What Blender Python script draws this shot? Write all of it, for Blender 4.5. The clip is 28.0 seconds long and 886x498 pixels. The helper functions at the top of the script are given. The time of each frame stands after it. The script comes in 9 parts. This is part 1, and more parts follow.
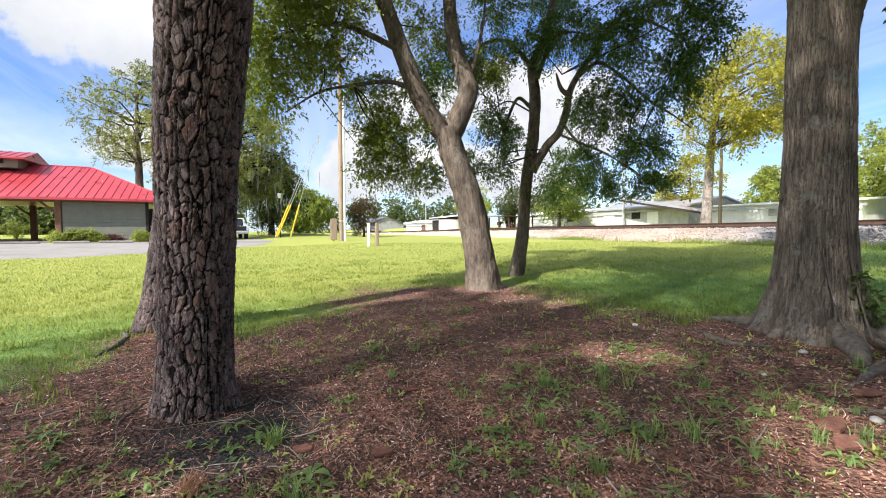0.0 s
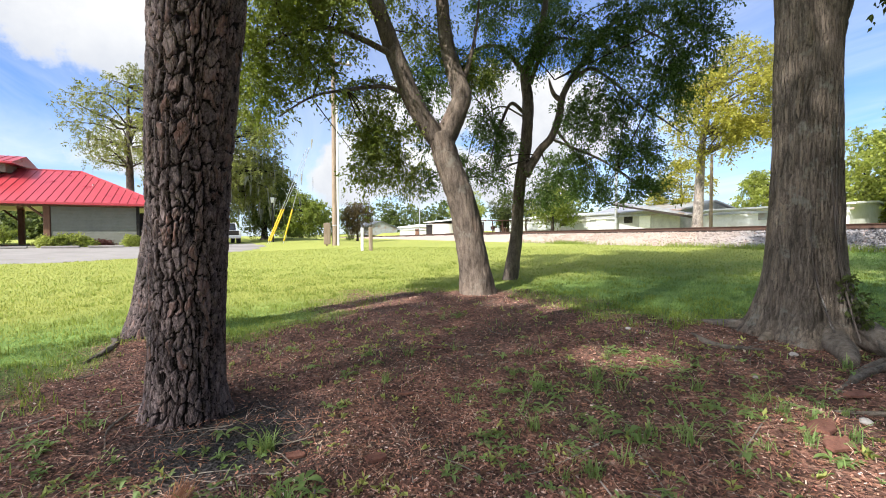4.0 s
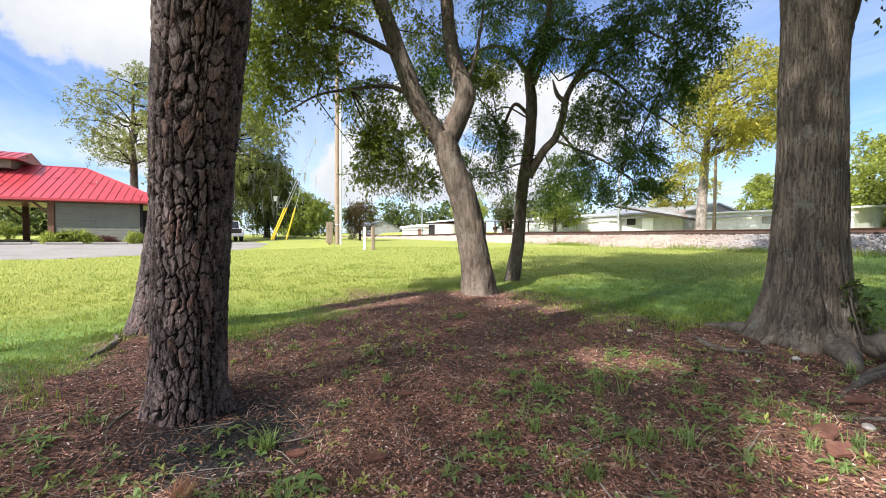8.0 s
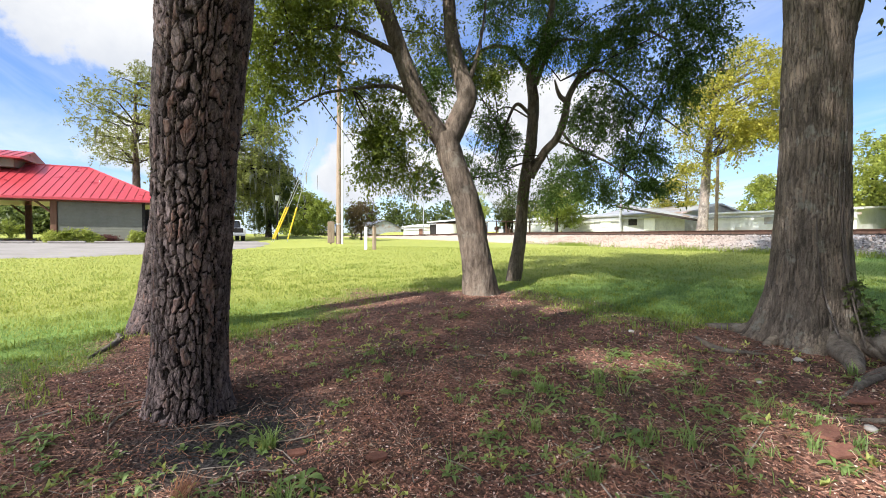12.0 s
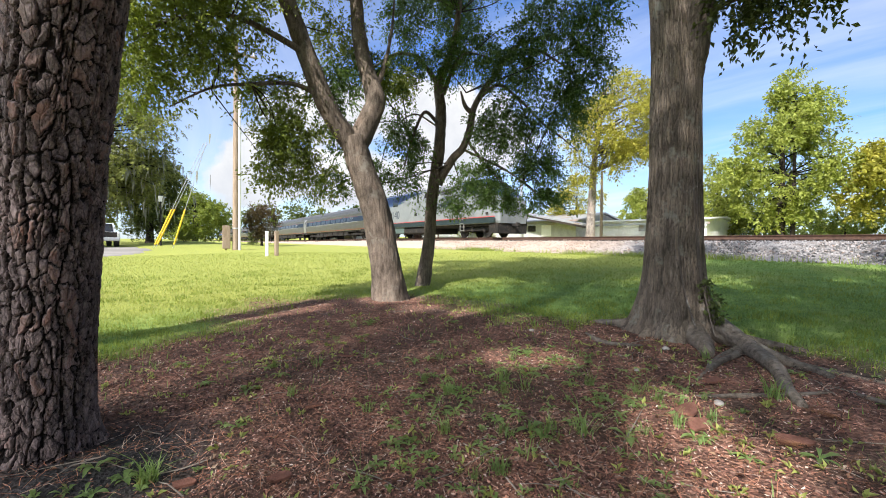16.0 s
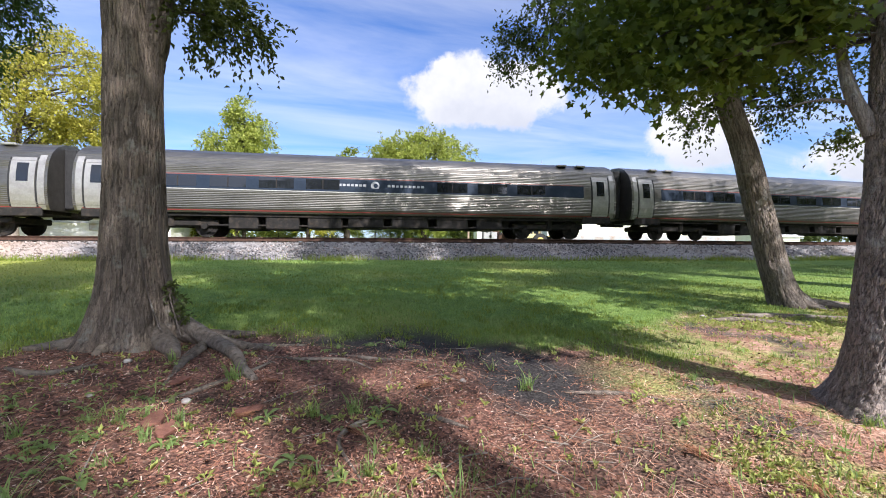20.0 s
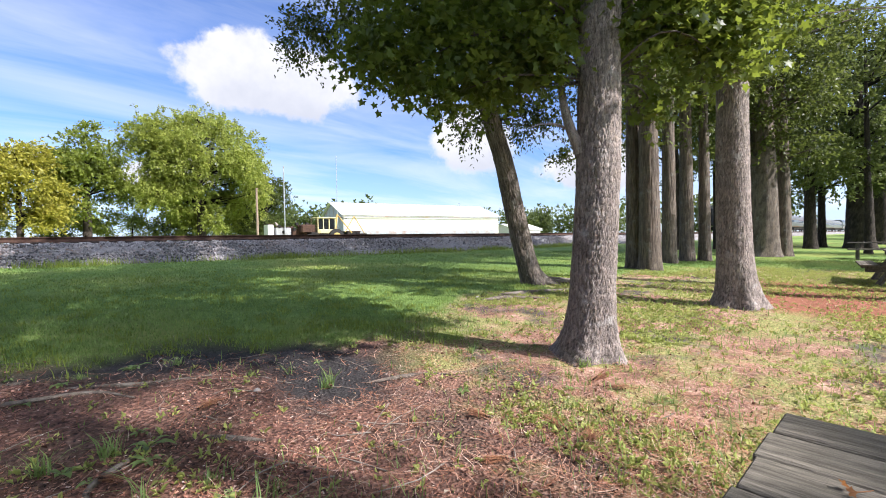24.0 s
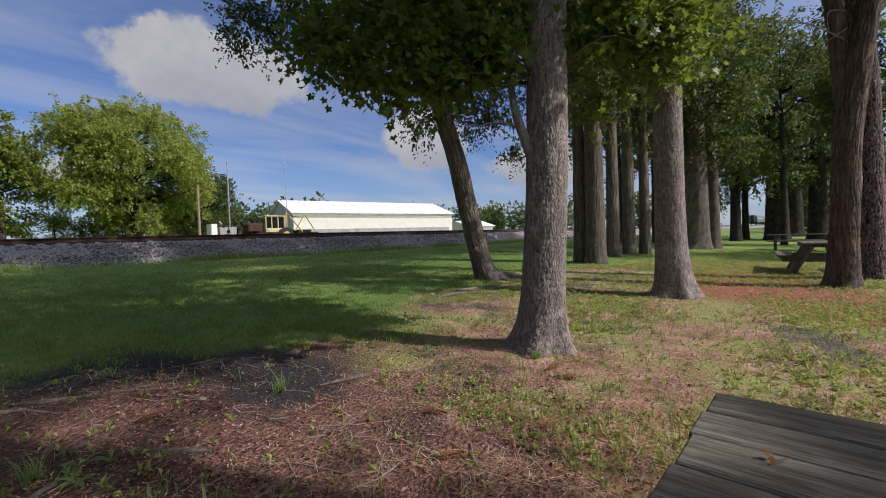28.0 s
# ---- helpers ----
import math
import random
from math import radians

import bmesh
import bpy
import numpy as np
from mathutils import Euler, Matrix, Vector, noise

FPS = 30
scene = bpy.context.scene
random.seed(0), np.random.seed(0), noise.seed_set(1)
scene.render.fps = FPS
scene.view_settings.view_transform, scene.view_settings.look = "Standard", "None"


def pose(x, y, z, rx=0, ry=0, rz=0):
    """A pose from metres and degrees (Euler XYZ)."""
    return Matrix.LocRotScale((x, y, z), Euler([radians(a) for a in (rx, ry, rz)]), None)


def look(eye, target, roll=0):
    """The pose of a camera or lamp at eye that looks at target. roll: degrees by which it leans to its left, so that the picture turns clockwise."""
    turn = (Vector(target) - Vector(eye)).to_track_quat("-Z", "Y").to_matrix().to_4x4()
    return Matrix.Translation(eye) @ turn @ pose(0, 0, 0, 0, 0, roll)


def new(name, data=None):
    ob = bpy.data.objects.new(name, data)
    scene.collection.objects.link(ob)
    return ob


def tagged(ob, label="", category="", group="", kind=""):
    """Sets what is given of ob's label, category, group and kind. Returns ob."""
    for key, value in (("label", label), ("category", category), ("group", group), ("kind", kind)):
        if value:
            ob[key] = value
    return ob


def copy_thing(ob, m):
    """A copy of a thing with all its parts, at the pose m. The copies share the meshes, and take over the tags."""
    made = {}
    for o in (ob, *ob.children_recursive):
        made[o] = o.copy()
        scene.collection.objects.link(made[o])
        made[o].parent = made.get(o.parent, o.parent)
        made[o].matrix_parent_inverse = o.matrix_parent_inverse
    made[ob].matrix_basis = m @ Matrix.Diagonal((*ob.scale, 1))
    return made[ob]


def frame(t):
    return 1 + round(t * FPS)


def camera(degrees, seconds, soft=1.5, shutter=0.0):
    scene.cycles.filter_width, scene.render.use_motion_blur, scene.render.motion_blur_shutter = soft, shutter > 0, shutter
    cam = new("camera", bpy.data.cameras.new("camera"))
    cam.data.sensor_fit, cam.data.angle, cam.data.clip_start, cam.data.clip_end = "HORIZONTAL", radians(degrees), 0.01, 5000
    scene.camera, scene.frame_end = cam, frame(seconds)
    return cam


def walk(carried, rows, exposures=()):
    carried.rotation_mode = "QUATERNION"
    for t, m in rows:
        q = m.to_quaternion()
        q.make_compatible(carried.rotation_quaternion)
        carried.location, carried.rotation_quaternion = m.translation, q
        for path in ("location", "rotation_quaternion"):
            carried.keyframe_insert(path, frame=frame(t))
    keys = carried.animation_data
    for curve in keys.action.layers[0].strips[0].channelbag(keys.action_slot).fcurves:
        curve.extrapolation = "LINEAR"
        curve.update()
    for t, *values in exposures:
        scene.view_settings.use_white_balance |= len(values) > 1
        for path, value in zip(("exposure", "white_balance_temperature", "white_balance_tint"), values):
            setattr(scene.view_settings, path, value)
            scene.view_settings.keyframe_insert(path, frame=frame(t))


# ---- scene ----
# ---------------------------------------------------------------- camera
EYE = (0.0, 0.0, 1.17)
cam = camera(93.7, 28.0, soft=1.0)
HEADINGS = [
    (0, 64.63, -2.46, -0.14), (0.5, 64.59, -2.51, -0.08), (1, 64.47, -2.51, -0.07), (1.5, 64.33, -2.41, -0.16), (2, 64.05, -2.24, -0.23),
    (2.5, 63.91, -2.09, -0.29), (3, 63.82, -1.96, -0.32), (3.5, 63.76, -1.87, -0.29), (5.5, 63.94, -1.98, 0.19), (6, 63.94, -1.96, 0.25),
    (6.5, 63.94, -1.95, 0.27), (7, 63.99, -1.88, 0.33), (7.5, 64.05, -1.85, 0.36), (8, 64.07, -1.85, 0.37), (9, 64.07, -1.85, 0.37),
    (10, 64.15, -1.83, 0.37), (11, 64.13, -1.74, 0.24), (11.5, 64.14, -1.82, 0.31), (12, 64.25, -1.87, 0.53), (12.5, 64.20, -1.81, 0.55),
    (14.5, 63.60, -1.63, 0.66), (15, 62.52, -1.51, 0.55), (15.5, 58.88, -1.31, 0.50), (16, 51.80, -1.01, 0.57), (16.5, 38.65, -0.59, 0.80),
    (17, 21.16, -0.06, 0.61), (17.5, 6.58, 0.26, 0.40), (18, -2.62, 0.40, 0.19), (18.5, -8.11, 0.19, 0.05), (19, -11.26, -0.11, 0.07),
    (19.5, -12.54, -0.23, 0.24), (20, -13.84, -0.31, 0.28), (20.5, -15.41, -0.31, 0.39), (22.5, -27.80, -0.73, -0.30), (23, -32.41, -0.90, -0.56),
    (23.5, -37.10, -1.07, -0.89), (24, -41.30, -1.19, -1.18), (24.5, -44.57, -1.29, -1.44), (25, -46.77, -1.41, -1.60), (25.5, -47.84, -1.50, -1.73),
    (26, -48.11, -1.59, -1.74), (26.5, -47.91, -1.65, -1.83), (27, -47.68, -1.66, -1.87), (27.5, -47.58, -1.71, -1.92), (28, -47.57, -1.73, -1.93)]
walk(cam, [(t, pose(*EYE, 90 + pitch, 0, yaw) @ pose(0, 0, 0, 0, 0, roll)) for t, yaw, pitch, roll in HEADINGS],
     exposures=[(0, 0.95, 6500, 10), (17.5, 0.95, 6500, 10), (19.5, 0.95, 6250, 15), (27.3, 0.95, 6250, 15), (27.7, 0.67, 6250, 15), (28.0, -0.2, 6300, 16)])

# ---------------------------------------------------------------- sky and sun
SUN_AZ, SUN_EL = 157.0, 40.0          # degrees from +y towards +x, and above the horizon


def node(nt, kind, **values):
    n = nt.nodes.new(kind)
    for key, value in values.items():
        if key == "op":
            n.operation = value
        elif key == "blend":
            n.blend_type = value
        else:
            n.inputs[int(key[1:])].default_value = value
    return n


def maths(nt, op, a, b=None, c=None):
    n = nt.nodes.new("ShaderNodeMath")
    n.operation = op
    for i, v in enumerate((a, b, c)):
        if v is None:
            continue
        if isinstance(v, (int, float)):
            n.inputs[i].default_value = v
        else:
            nt.links.new(v, n.inputs[i])
    return n.outputs[0]


def ramp(nt, fac, stops):
    n = nt.nodes.new("ShaderNodeValToRGB")
    el = n.color_ramp.elements
    while len(el) < len(stops):
        el.new(0.5)
    for e, (p, c) in zip(el, stops):
        e.position = p
        e.color = (*c, 1) if len(c) == 3 else c
    nt.links.new(fac, n.inputs[0])
    return n.outputs[0]


def mix_rgb(nt, fac, a, b, blend="MIX"):
    n = nt.nodes.new("ShaderNodeMixRGB")
    n.blend_type = blend
    for i, v in enumerate((fac, a, b)):
        if isinstance(v, (int, float)):
            n.inputs[i].default_value = v
        elif isinstance(v, tuple):
            n.inputs[i].default_value = (*v, 1)
        else:
            nt.links.new(v, n.inputs[i])
    return n.outputs[0]


def noise_tex(nt, vec, scale, detail=4, rough=0.55, distort=0.0, out=0):
    n = nt.nodes.new("ShaderNodeTexNoise")
    n.inputs["Scale"].default_value, n.inputs["Detail"].default_value = scale, detail
    n.inputs["Roughness"].default_value, n.inputs["Distortion"].default_value = rough, distort
    if vec is not None:
        nt.links.new(vec, n.inputs["Vector"])
    return n.outputs[out]


def mapped(nt, vec, scale=(1, 1, 1), loc=(0, 0, 0), rot=(0, 0, 0)):
    n = nt.nodes.new("ShaderNodeMapping")
    n.inputs["Scale"].default_value, n.inputs["Location"].default_value, n.inputs["Rotation"].default_value = scale, loc, rot
    nt.links.new(vec, n.inputs["Vector"])
    return n.outputs[0]


def build_sky():
    world = bpy.data.worlds.new("sky")
    scene.world = world
    world.use_nodes = True
    nt = world.node_tree
    nt.nodes.clear()
    coord = nt.nodes.new("ShaderNodeTexCoord").outputs["Generated"]
    sky = nt.nodes.new("ShaderNodeTexSky")
    sky.sky_type, sky.sun_disc = "NISHITA", False
    sky.sun_elevation, sky.sun_rotation = radians(SUN_EL), radians(SUN_AZ)
    sky.air_density, sky.dust_density, sky.ozone_density = 1.0, 0.4, 2.0
    xyz = nt.nodes.new("ShaderNodeSeparateXYZ")
    nt.links.new(coord, xyz.inputs[0])
    az = maths(nt, "ARCTAN2", xyz.outputs[0], xyz.outputs[1])           # from +y towards +x
    el = maths(nt, "ARCSINE", xyz.outputs[2])
    az, el = maths(nt, "MULTIPLY", az, 57.296), maths(nt, "MULTIPLY", el, 57.296)
    rough = maths(nt, "SUBTRACT", noise_tex(nt, coord, 9, 8, 0.6), 0.5)
    big = maths(nt, "SUBTRACT", noise_tex(nt, coord, 3.2, 4, 0.5), 0.5)
    cover = under = None
    # cumulus: azimuth, elevation, half width, half height in degrees
    for a, e, w, h in CUMULUS:
        da = maths(nt, "DIVIDE", maths(nt, "SUBTRACT", az, a), w)
        de = maths(nt, "DIVIDE", maths(nt, "SUBTRACT", el, e), h)
        r = maths(nt, "SQRT", maths(nt, "ADD", maths(nt, "MULTIPLY", da, da), maths(nt, "MULTIPLY", de, de)))
        r = maths(nt, "ADD", r, maths(nt, "ADD", maths(nt, "MULTIPLY", rough, 1.5), maths(nt, "MULTIPLY", big, 0.9)))
        n = nt.nodes.new("ShaderNodeMapRange")
        n.interpolation_type = "SMOOTHSTEP"
        nt.links.new(r, n.inputs[0])
        n.inputs[1].default_value, n.inputs[2].default_value, n.inputs[3].default_value, n.inputs[4].default_value = 1.02, 0.76, 0.0, 1.0
        cover = n.outputs[0] if cover is None else maths(nt, "MAXIMUM", cover, n.outputs[0])
        low_side = maths(nt, "MULTIPLY", n.outputs[0], maths(nt, "MAXIMUM", maths(nt, "MULTIPLY", maths(nt, "ADD", de, maths(nt, "MULTIPLY", rough, 1.2)), -0.9), 0.0))
        under = low_side if under is None else maths(nt, "MAXIMUM", under, low_side)
    # thin streaks, drawn out along the sky
    proj = nt.nodes.new("ShaderNodeCombineXYZ")
    up = maths(nt, "ADD", maths(nt, "MAXIMUM", xyz.outputs[2], 0.0), 0.12)
    nt.links.new(maths(nt, "DIVIDE", xyz.outputs[0], up), proj.inputs[0])
    nt.links.new(maths(nt, "DIVIDE", xyz.outputs[1], up), proj.inputs[1])
    streak = noise_tex(nt, mapped(nt, proj.outputs[0], (0.45, 1.5, 1), rot=(0, 0, radians(12))), 1.1, 7, 0.58, 0.6)
    streak = ramp(nt, streak, [(0.38, (0, 0, 0)), (0.7, (1, 1, 1))])
    # streaks stay strong overhead, out of view, for more fill
    low = ramp(nt, maths(nt, "DIVIDE", el, 60.0), [(0.0, (1, 1, 1)), (0.25, (0.75, 0.75, 0.75)), (0.8, (0.6, 0.6, 0.6))])
    thin = maths(nt, "MULTIPLY", maths(nt, "MULTIPLY", streak, low), 0.58)
    haze = ramp(nt, maths(nt, "DIVIDE", el, 30.0), [(0.0, (0.4, 0.4, 0.4)), (0.4, (0.05, 0.05, 0.05)), (1, (0, 0, 0))])
    shade = ramp(nt, noise_tex(nt, mapped(nt, coord, loc=(0, 0, 0.06)), 7, 5, 0.6), [(0.30, (5.3, 5.5, 5.9)), (0.58, (6.9, 6.95, 7.0))])
    shade = mix_rgb(nt, ramp(nt, under, [(0.0, (0, 0, 0)), (0.8, (0.75, 0.75, 0.75))]), shade, (4.7, 5.0, 5.6))
    blue = mix_rgb(nt, 1.0, sky.outputs[0], (0.75, 1.0, 1.42), "MULTIPLY")
    col = mix_rgb(nt, haze, blue, (6.0, 6.9, 8.0))
    # unseen brightening round the sun, added to the thin cloud as fill light
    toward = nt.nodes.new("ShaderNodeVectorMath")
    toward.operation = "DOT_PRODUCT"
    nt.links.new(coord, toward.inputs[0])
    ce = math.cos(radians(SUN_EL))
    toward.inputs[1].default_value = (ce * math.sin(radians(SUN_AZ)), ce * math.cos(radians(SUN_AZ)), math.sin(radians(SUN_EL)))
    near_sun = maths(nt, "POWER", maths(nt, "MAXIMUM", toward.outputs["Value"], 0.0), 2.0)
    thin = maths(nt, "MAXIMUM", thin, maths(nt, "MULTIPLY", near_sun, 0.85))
    fill_glow = maths(nt, "ADD", 1.0, maths(nt, "MULTIPLY", near_sun, 2.4))
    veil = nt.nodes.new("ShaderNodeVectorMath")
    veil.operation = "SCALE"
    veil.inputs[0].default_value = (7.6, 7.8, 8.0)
    nt.links.new(fill_glow, veil.inputs["Scale"])
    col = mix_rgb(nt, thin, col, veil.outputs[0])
    col = mix_rgb(nt, cover, col, shade)
    bg = nt.nodes.new("ShaderNodeBackground")
    bg.inputs["Strength"].default_value = 0.080
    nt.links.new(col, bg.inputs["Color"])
    out = nt.nodes.new("ShaderNodeOutputWorld")
    nt.links.new(bg.outputs[0], out.inputs[0])


CUMULUS = [(-103, 24, 11, 8), (-97, 9.5, 9, 4), (-76, 8.5, 5, 5.5), (-88, 31, 10, 3.5), (19.0, 20.0, 11.5, 5.0),
           (8, 8.5, 6, 2.5), (46, 13.5, 6, 4.5), (62, 9, 7, 3), (-54, 6, 8, 4), (-63, 8.5, 15, 5), (-66, 16, 9, 5), (-52, 15, 12, 7), (120, 30, 20, 9), (-150, 35, 26, 9)]
build_sky()

sun = new("sun", bpy.data.lights.new("sun", "SUN"))
sun.data.energy, sun.data.angle, sun.data.color = 4.85, radians(0.55), (1.0, 0.955, 0.905)
sx, sy = math.sin(radians(SUN_AZ)), math.cos(radians(SUN_AZ))
sun.matrix_world = look((60 * sx, 60 * sy, 60 * math.tan(radians(SUN_EL))), (0, 0, 0))

# ---------------------------------------------------------------- helpers
rng = np.random.default_rng(7)


def hash3(ix, iy, iz):
    h = (ix.astype(np.int64) * 374761393 + iy.astype(np.int64) * 668265263 + iz.astype(np.int64) * 2147483647 + 12345) & 0xFFFFFFFF
    h = ((h ^ (h >> 13)) * 1274126177) & 0xFFFFFFFF
    return ((h ^ (h >> 16)) & 0xFFFFFF) / float(0xFFFFFF)


def vnoise(x, y, z=0.0):
    """Smooth value noise from -1 to 1."""
    x, y, z = np.broadcast_arrays(np.asarray(x, float), np.asarray(y, float), np.asarray(z, float))
    ix, iy, iz = np.floor(x), np.floor(y), np.floor(z)
    fx, fy, fz = x - ix, y - iy, z - iz
    fx, fy, fz = (f * f * (3 - 2 * f) for f in (fx, fy, fz))
    total = 0
    for a in (0, 1):
        for b in (0, 1):
            for c in (0, 1):
                w = (fx if a else 1 - fx) * (fy if b else 1 - fy) * (fz if c else 1 - fz)
                total = total + w * hash3(ix + a, iy + b, iz + c)
    return 2 * total - 1


def fbm(x, y, z=0.0, octaves=4):
    return sum(vnoise(x * 2**o, y * 2**o, np.asarray(z) * 2**o + 7.1 * o) / 2**o for o in range(octaves))


def plates(u, v, nu, seed=0):
    """Jittered cells, wrapped every nu cells along u: the distance to the seam, and a random number per cell."""
    iu, iv = np.floor(u), np.floor(v)
    best = np.full(u.shape, 9.0)
    second, cell = best.copy(), np.zeros(u.shape)
    for a in (-1, 0, 1):
        for b in (-1, 0, 1):
            cu, cv = iu + a, iv + b
            wu = np.mod(cu, nu)
            px = cu + 0.5 + 0.8 * (hash3(wu, cv, wu * 0 + seed) - 0.5)
            pv = cv + 0.5 + 0.8 * (hash3(wu, cv, wu * 0 + seed + 1) - 0.5)
            d = np.hypot(u - px, v - pv)
            near = d < best
            second = np.where(near, best, np.minimum(second, d))
            cell = np.where(near, hash3(wu, cv, wu * 0 + seed + 2), cell)
            best = np.where(near, d, best)
    return second - best, cell


def bend(x):
    """How far the line swings away from the park towards the west."""
    u = np.maximum(0, 16.8 - np.asarray(x, float))
    return 0.07 * u * u / (u + 8)


def sink(x):
    """How far the line falls below its level towards the west."""
    return np.interp(x, [-150, -100, -67, -55, -40, -15, 5], [0.75, 0.6, 0.38, 0.27, 0.12, 0.05, 0.0])


def ease(u):
    u = np.clip(u, 0, 1)
    return u * u * (3 - 2 * u)


def ground_z(x, y):
    """Height of the ground: it rises to the west, but not along the foot of the railway bank."""
    x, y = np.asarray(x, float), np.asarray(y, float)
    yy = np.clip(y, 0, 17)
    west = 1 - ease((y - 5) / 10) + ease((y - 22.5 - bend(x)) / 3)
    z = 0.0382 * yy * yy / (yy + 1.0) + 0.014 * np.clip(-x, 0, 60) * west
    return z + 0.45 * np.clip((y - 21 - bend(x)) / 5, 0, 1)


def fast_mesh(name, verts, faces, smooth=False):
    me = bpy.data.meshes.new(name)
    verts, faces = np.asarray(verts, np.float32), np.asarray(faces, np.int32)
    k = faces.shape[1]
    me.vertices.add(len(verts))
    me.vertices.foreach_set("co", verts.ravel())
    me.loops.add(faces.size)
    me.loops.foreach_set("vertex_index", faces.ravel())
    me.polygons.add(len(faces))
    me.polygons.foreach_set("loop_start", np.arange(0, faces.size, k, dtype=np.int32))
    if smooth:
        me.polygons.foreach_set("use_smooth", np.ones(len(faces), bool))
    me.update(calc_edges=True)
    return me


def solid(name, me, material, parent=None, label="", at=None):
    ob = new(name, me)
    if not me.materials:
        me.materials.append(material)
    if parent is not None:
        ob.parent = parent
    if at is not None:
        ob.matrix_basis = at
    if label:
        ob["label"] = label
    return ob


def part(name, bm, material, parent=None, label="", smooth=False):
    """Links a bmesh as one mesh object under a thing or a part."""
    me = bpy.data.meshes.new(name)
    bm.to_mesh(me)
    bm.free()
    if smooth:
        me.polygons.foreach_set("use_smooth", np.ones(len(me.polygons), bool))
    return solid(name, me, material, parent, label)


def thing(name, at, label, category, group="", kind=""):
    ob = new(name)
    ob.matrix_basis = at
    ob.empty_display_size = 0.2
    return tagged(ob, label, category, group, kind)


def box(sx_, sy_, sz_, at=(0, 0, 0), bevel=0.0, turn=None, bm=None):
    """A bevelled box, centred at the place."""
    bm2 = bmesh.new()
    bmesh.ops.create_cube(bm2, size=1)
    bmesh.ops.scale(bm2, vec=(sx_, sy_, sz_), verts=bm2.verts)
    if bevel:
        bmesh.ops.bevel(bm2, geom=bm2.edges[:], offset=bevel, segments=1, affect="EDGES")
    m = Matrix.Translation(at) @ (turn if turn is not None else Matrix())
    bmesh.ops.transform(bm2, matrix=m, verts=bm2.verts)
    if bm is None:
        return bm2
    tmp = bpy.data.meshes.new("tmp")
    bm2.to_mesh(tmp)
    bm2.free()
    bm.from_mesh(tmp)
    bpy.data.meshes.remove(tmp)
    return bm


def rod(a, b, r, seg=10, r2=None, bm=None):
    """A round bar from a to b."""
    a, b = Vector(a), Vector(b)
    bm2 = bmesh.new()
    bmesh.ops.create_cone(bm2, cap_ends=True, segments=seg, radius1=r, radius2=r if r2 is None else r2, depth=(b - a).length)
    turn = (b - a).to_track_quat("Z", "Y").to_matrix().to_4x4()
    bmesh.ops.transform(bm2, matrix=Matrix.Translation((a + b) / 2) @ turn, verts=bm2.verts)
    if bm is None:
        return bm2
    tmp = bpy.data.meshes.new("tmp")
    bm2.to_mesh(tmp)
    bm2.free()
    bm.from_mesh(tmp)
    bpy.data.meshes.remove(tmp)
    return bm


def prism(outline, depth, axis="x", at=0.0):
    """A flat outline of (u, v) drawn out to a depth along an axis, from `at`. For x the outline is (y, z), for y it is (x, z), for z (x, y)."""
    bm = bmesh.new()
    put = {"x": lambda u, v, w: (w, u, v), "y": lambda u, v, w: (u, w, v), "z": lambda u, v, w: (u, v, w)}[axis]
    a = [bm.verts.new(put(u, v, at)) for u, v in outline]
    b = [bm.verts.new(put(u, v, at + depth)) for u, v in outline]
    n = len(outline)
    bm.faces.new(a)
    bm.faces.new(b[::-1])
    for i in range(n):
        bm.faces.new((a[i], b[i], b[(i + 1) % n], a[(i + 1) % n]))
    bmesh.ops.recalc_face_normals(bm, faces=bm.faces)
    return bm


def grid_faces(rows, cols, wrap=False):
    i = np.arange(rows - 1)[:, None] * cols
    j = np.arange(cols if wrap else cols - 1)[None, :]
    k = (j + 1) % cols
    return np.stack([i + j, i + k, i + cols + k, i + cols + j], -1).reshape(-1, 4)


def spline(points, n):
    """n points along a smooth curve through the given ones."""
    p = np.asarray(points, float)
    if len(p) == 2:
        return p[0] + (p[1] - p[0]) * np.linspace(0, 1, n)[:, None]
    ext = np.vstack([2 * p[0] - p[1], p, 2 * p[-1] - p[-2]])
    s = np.linspace(0, len(p) - 1, n)
    i = np.minimum(s.astype(int), len(p) - 2)
    f = (s - i)[:, None]
    a, b, c, d = ext[i], ext[i + 1], ext[i + 2], ext[i + 3]
    return 0.5 * (2 * b + (c - a) * f + (2 * a - 5 * b + 4 * c - d) * f**2 + (3 * b - a - 3 * c + d) * f**3)


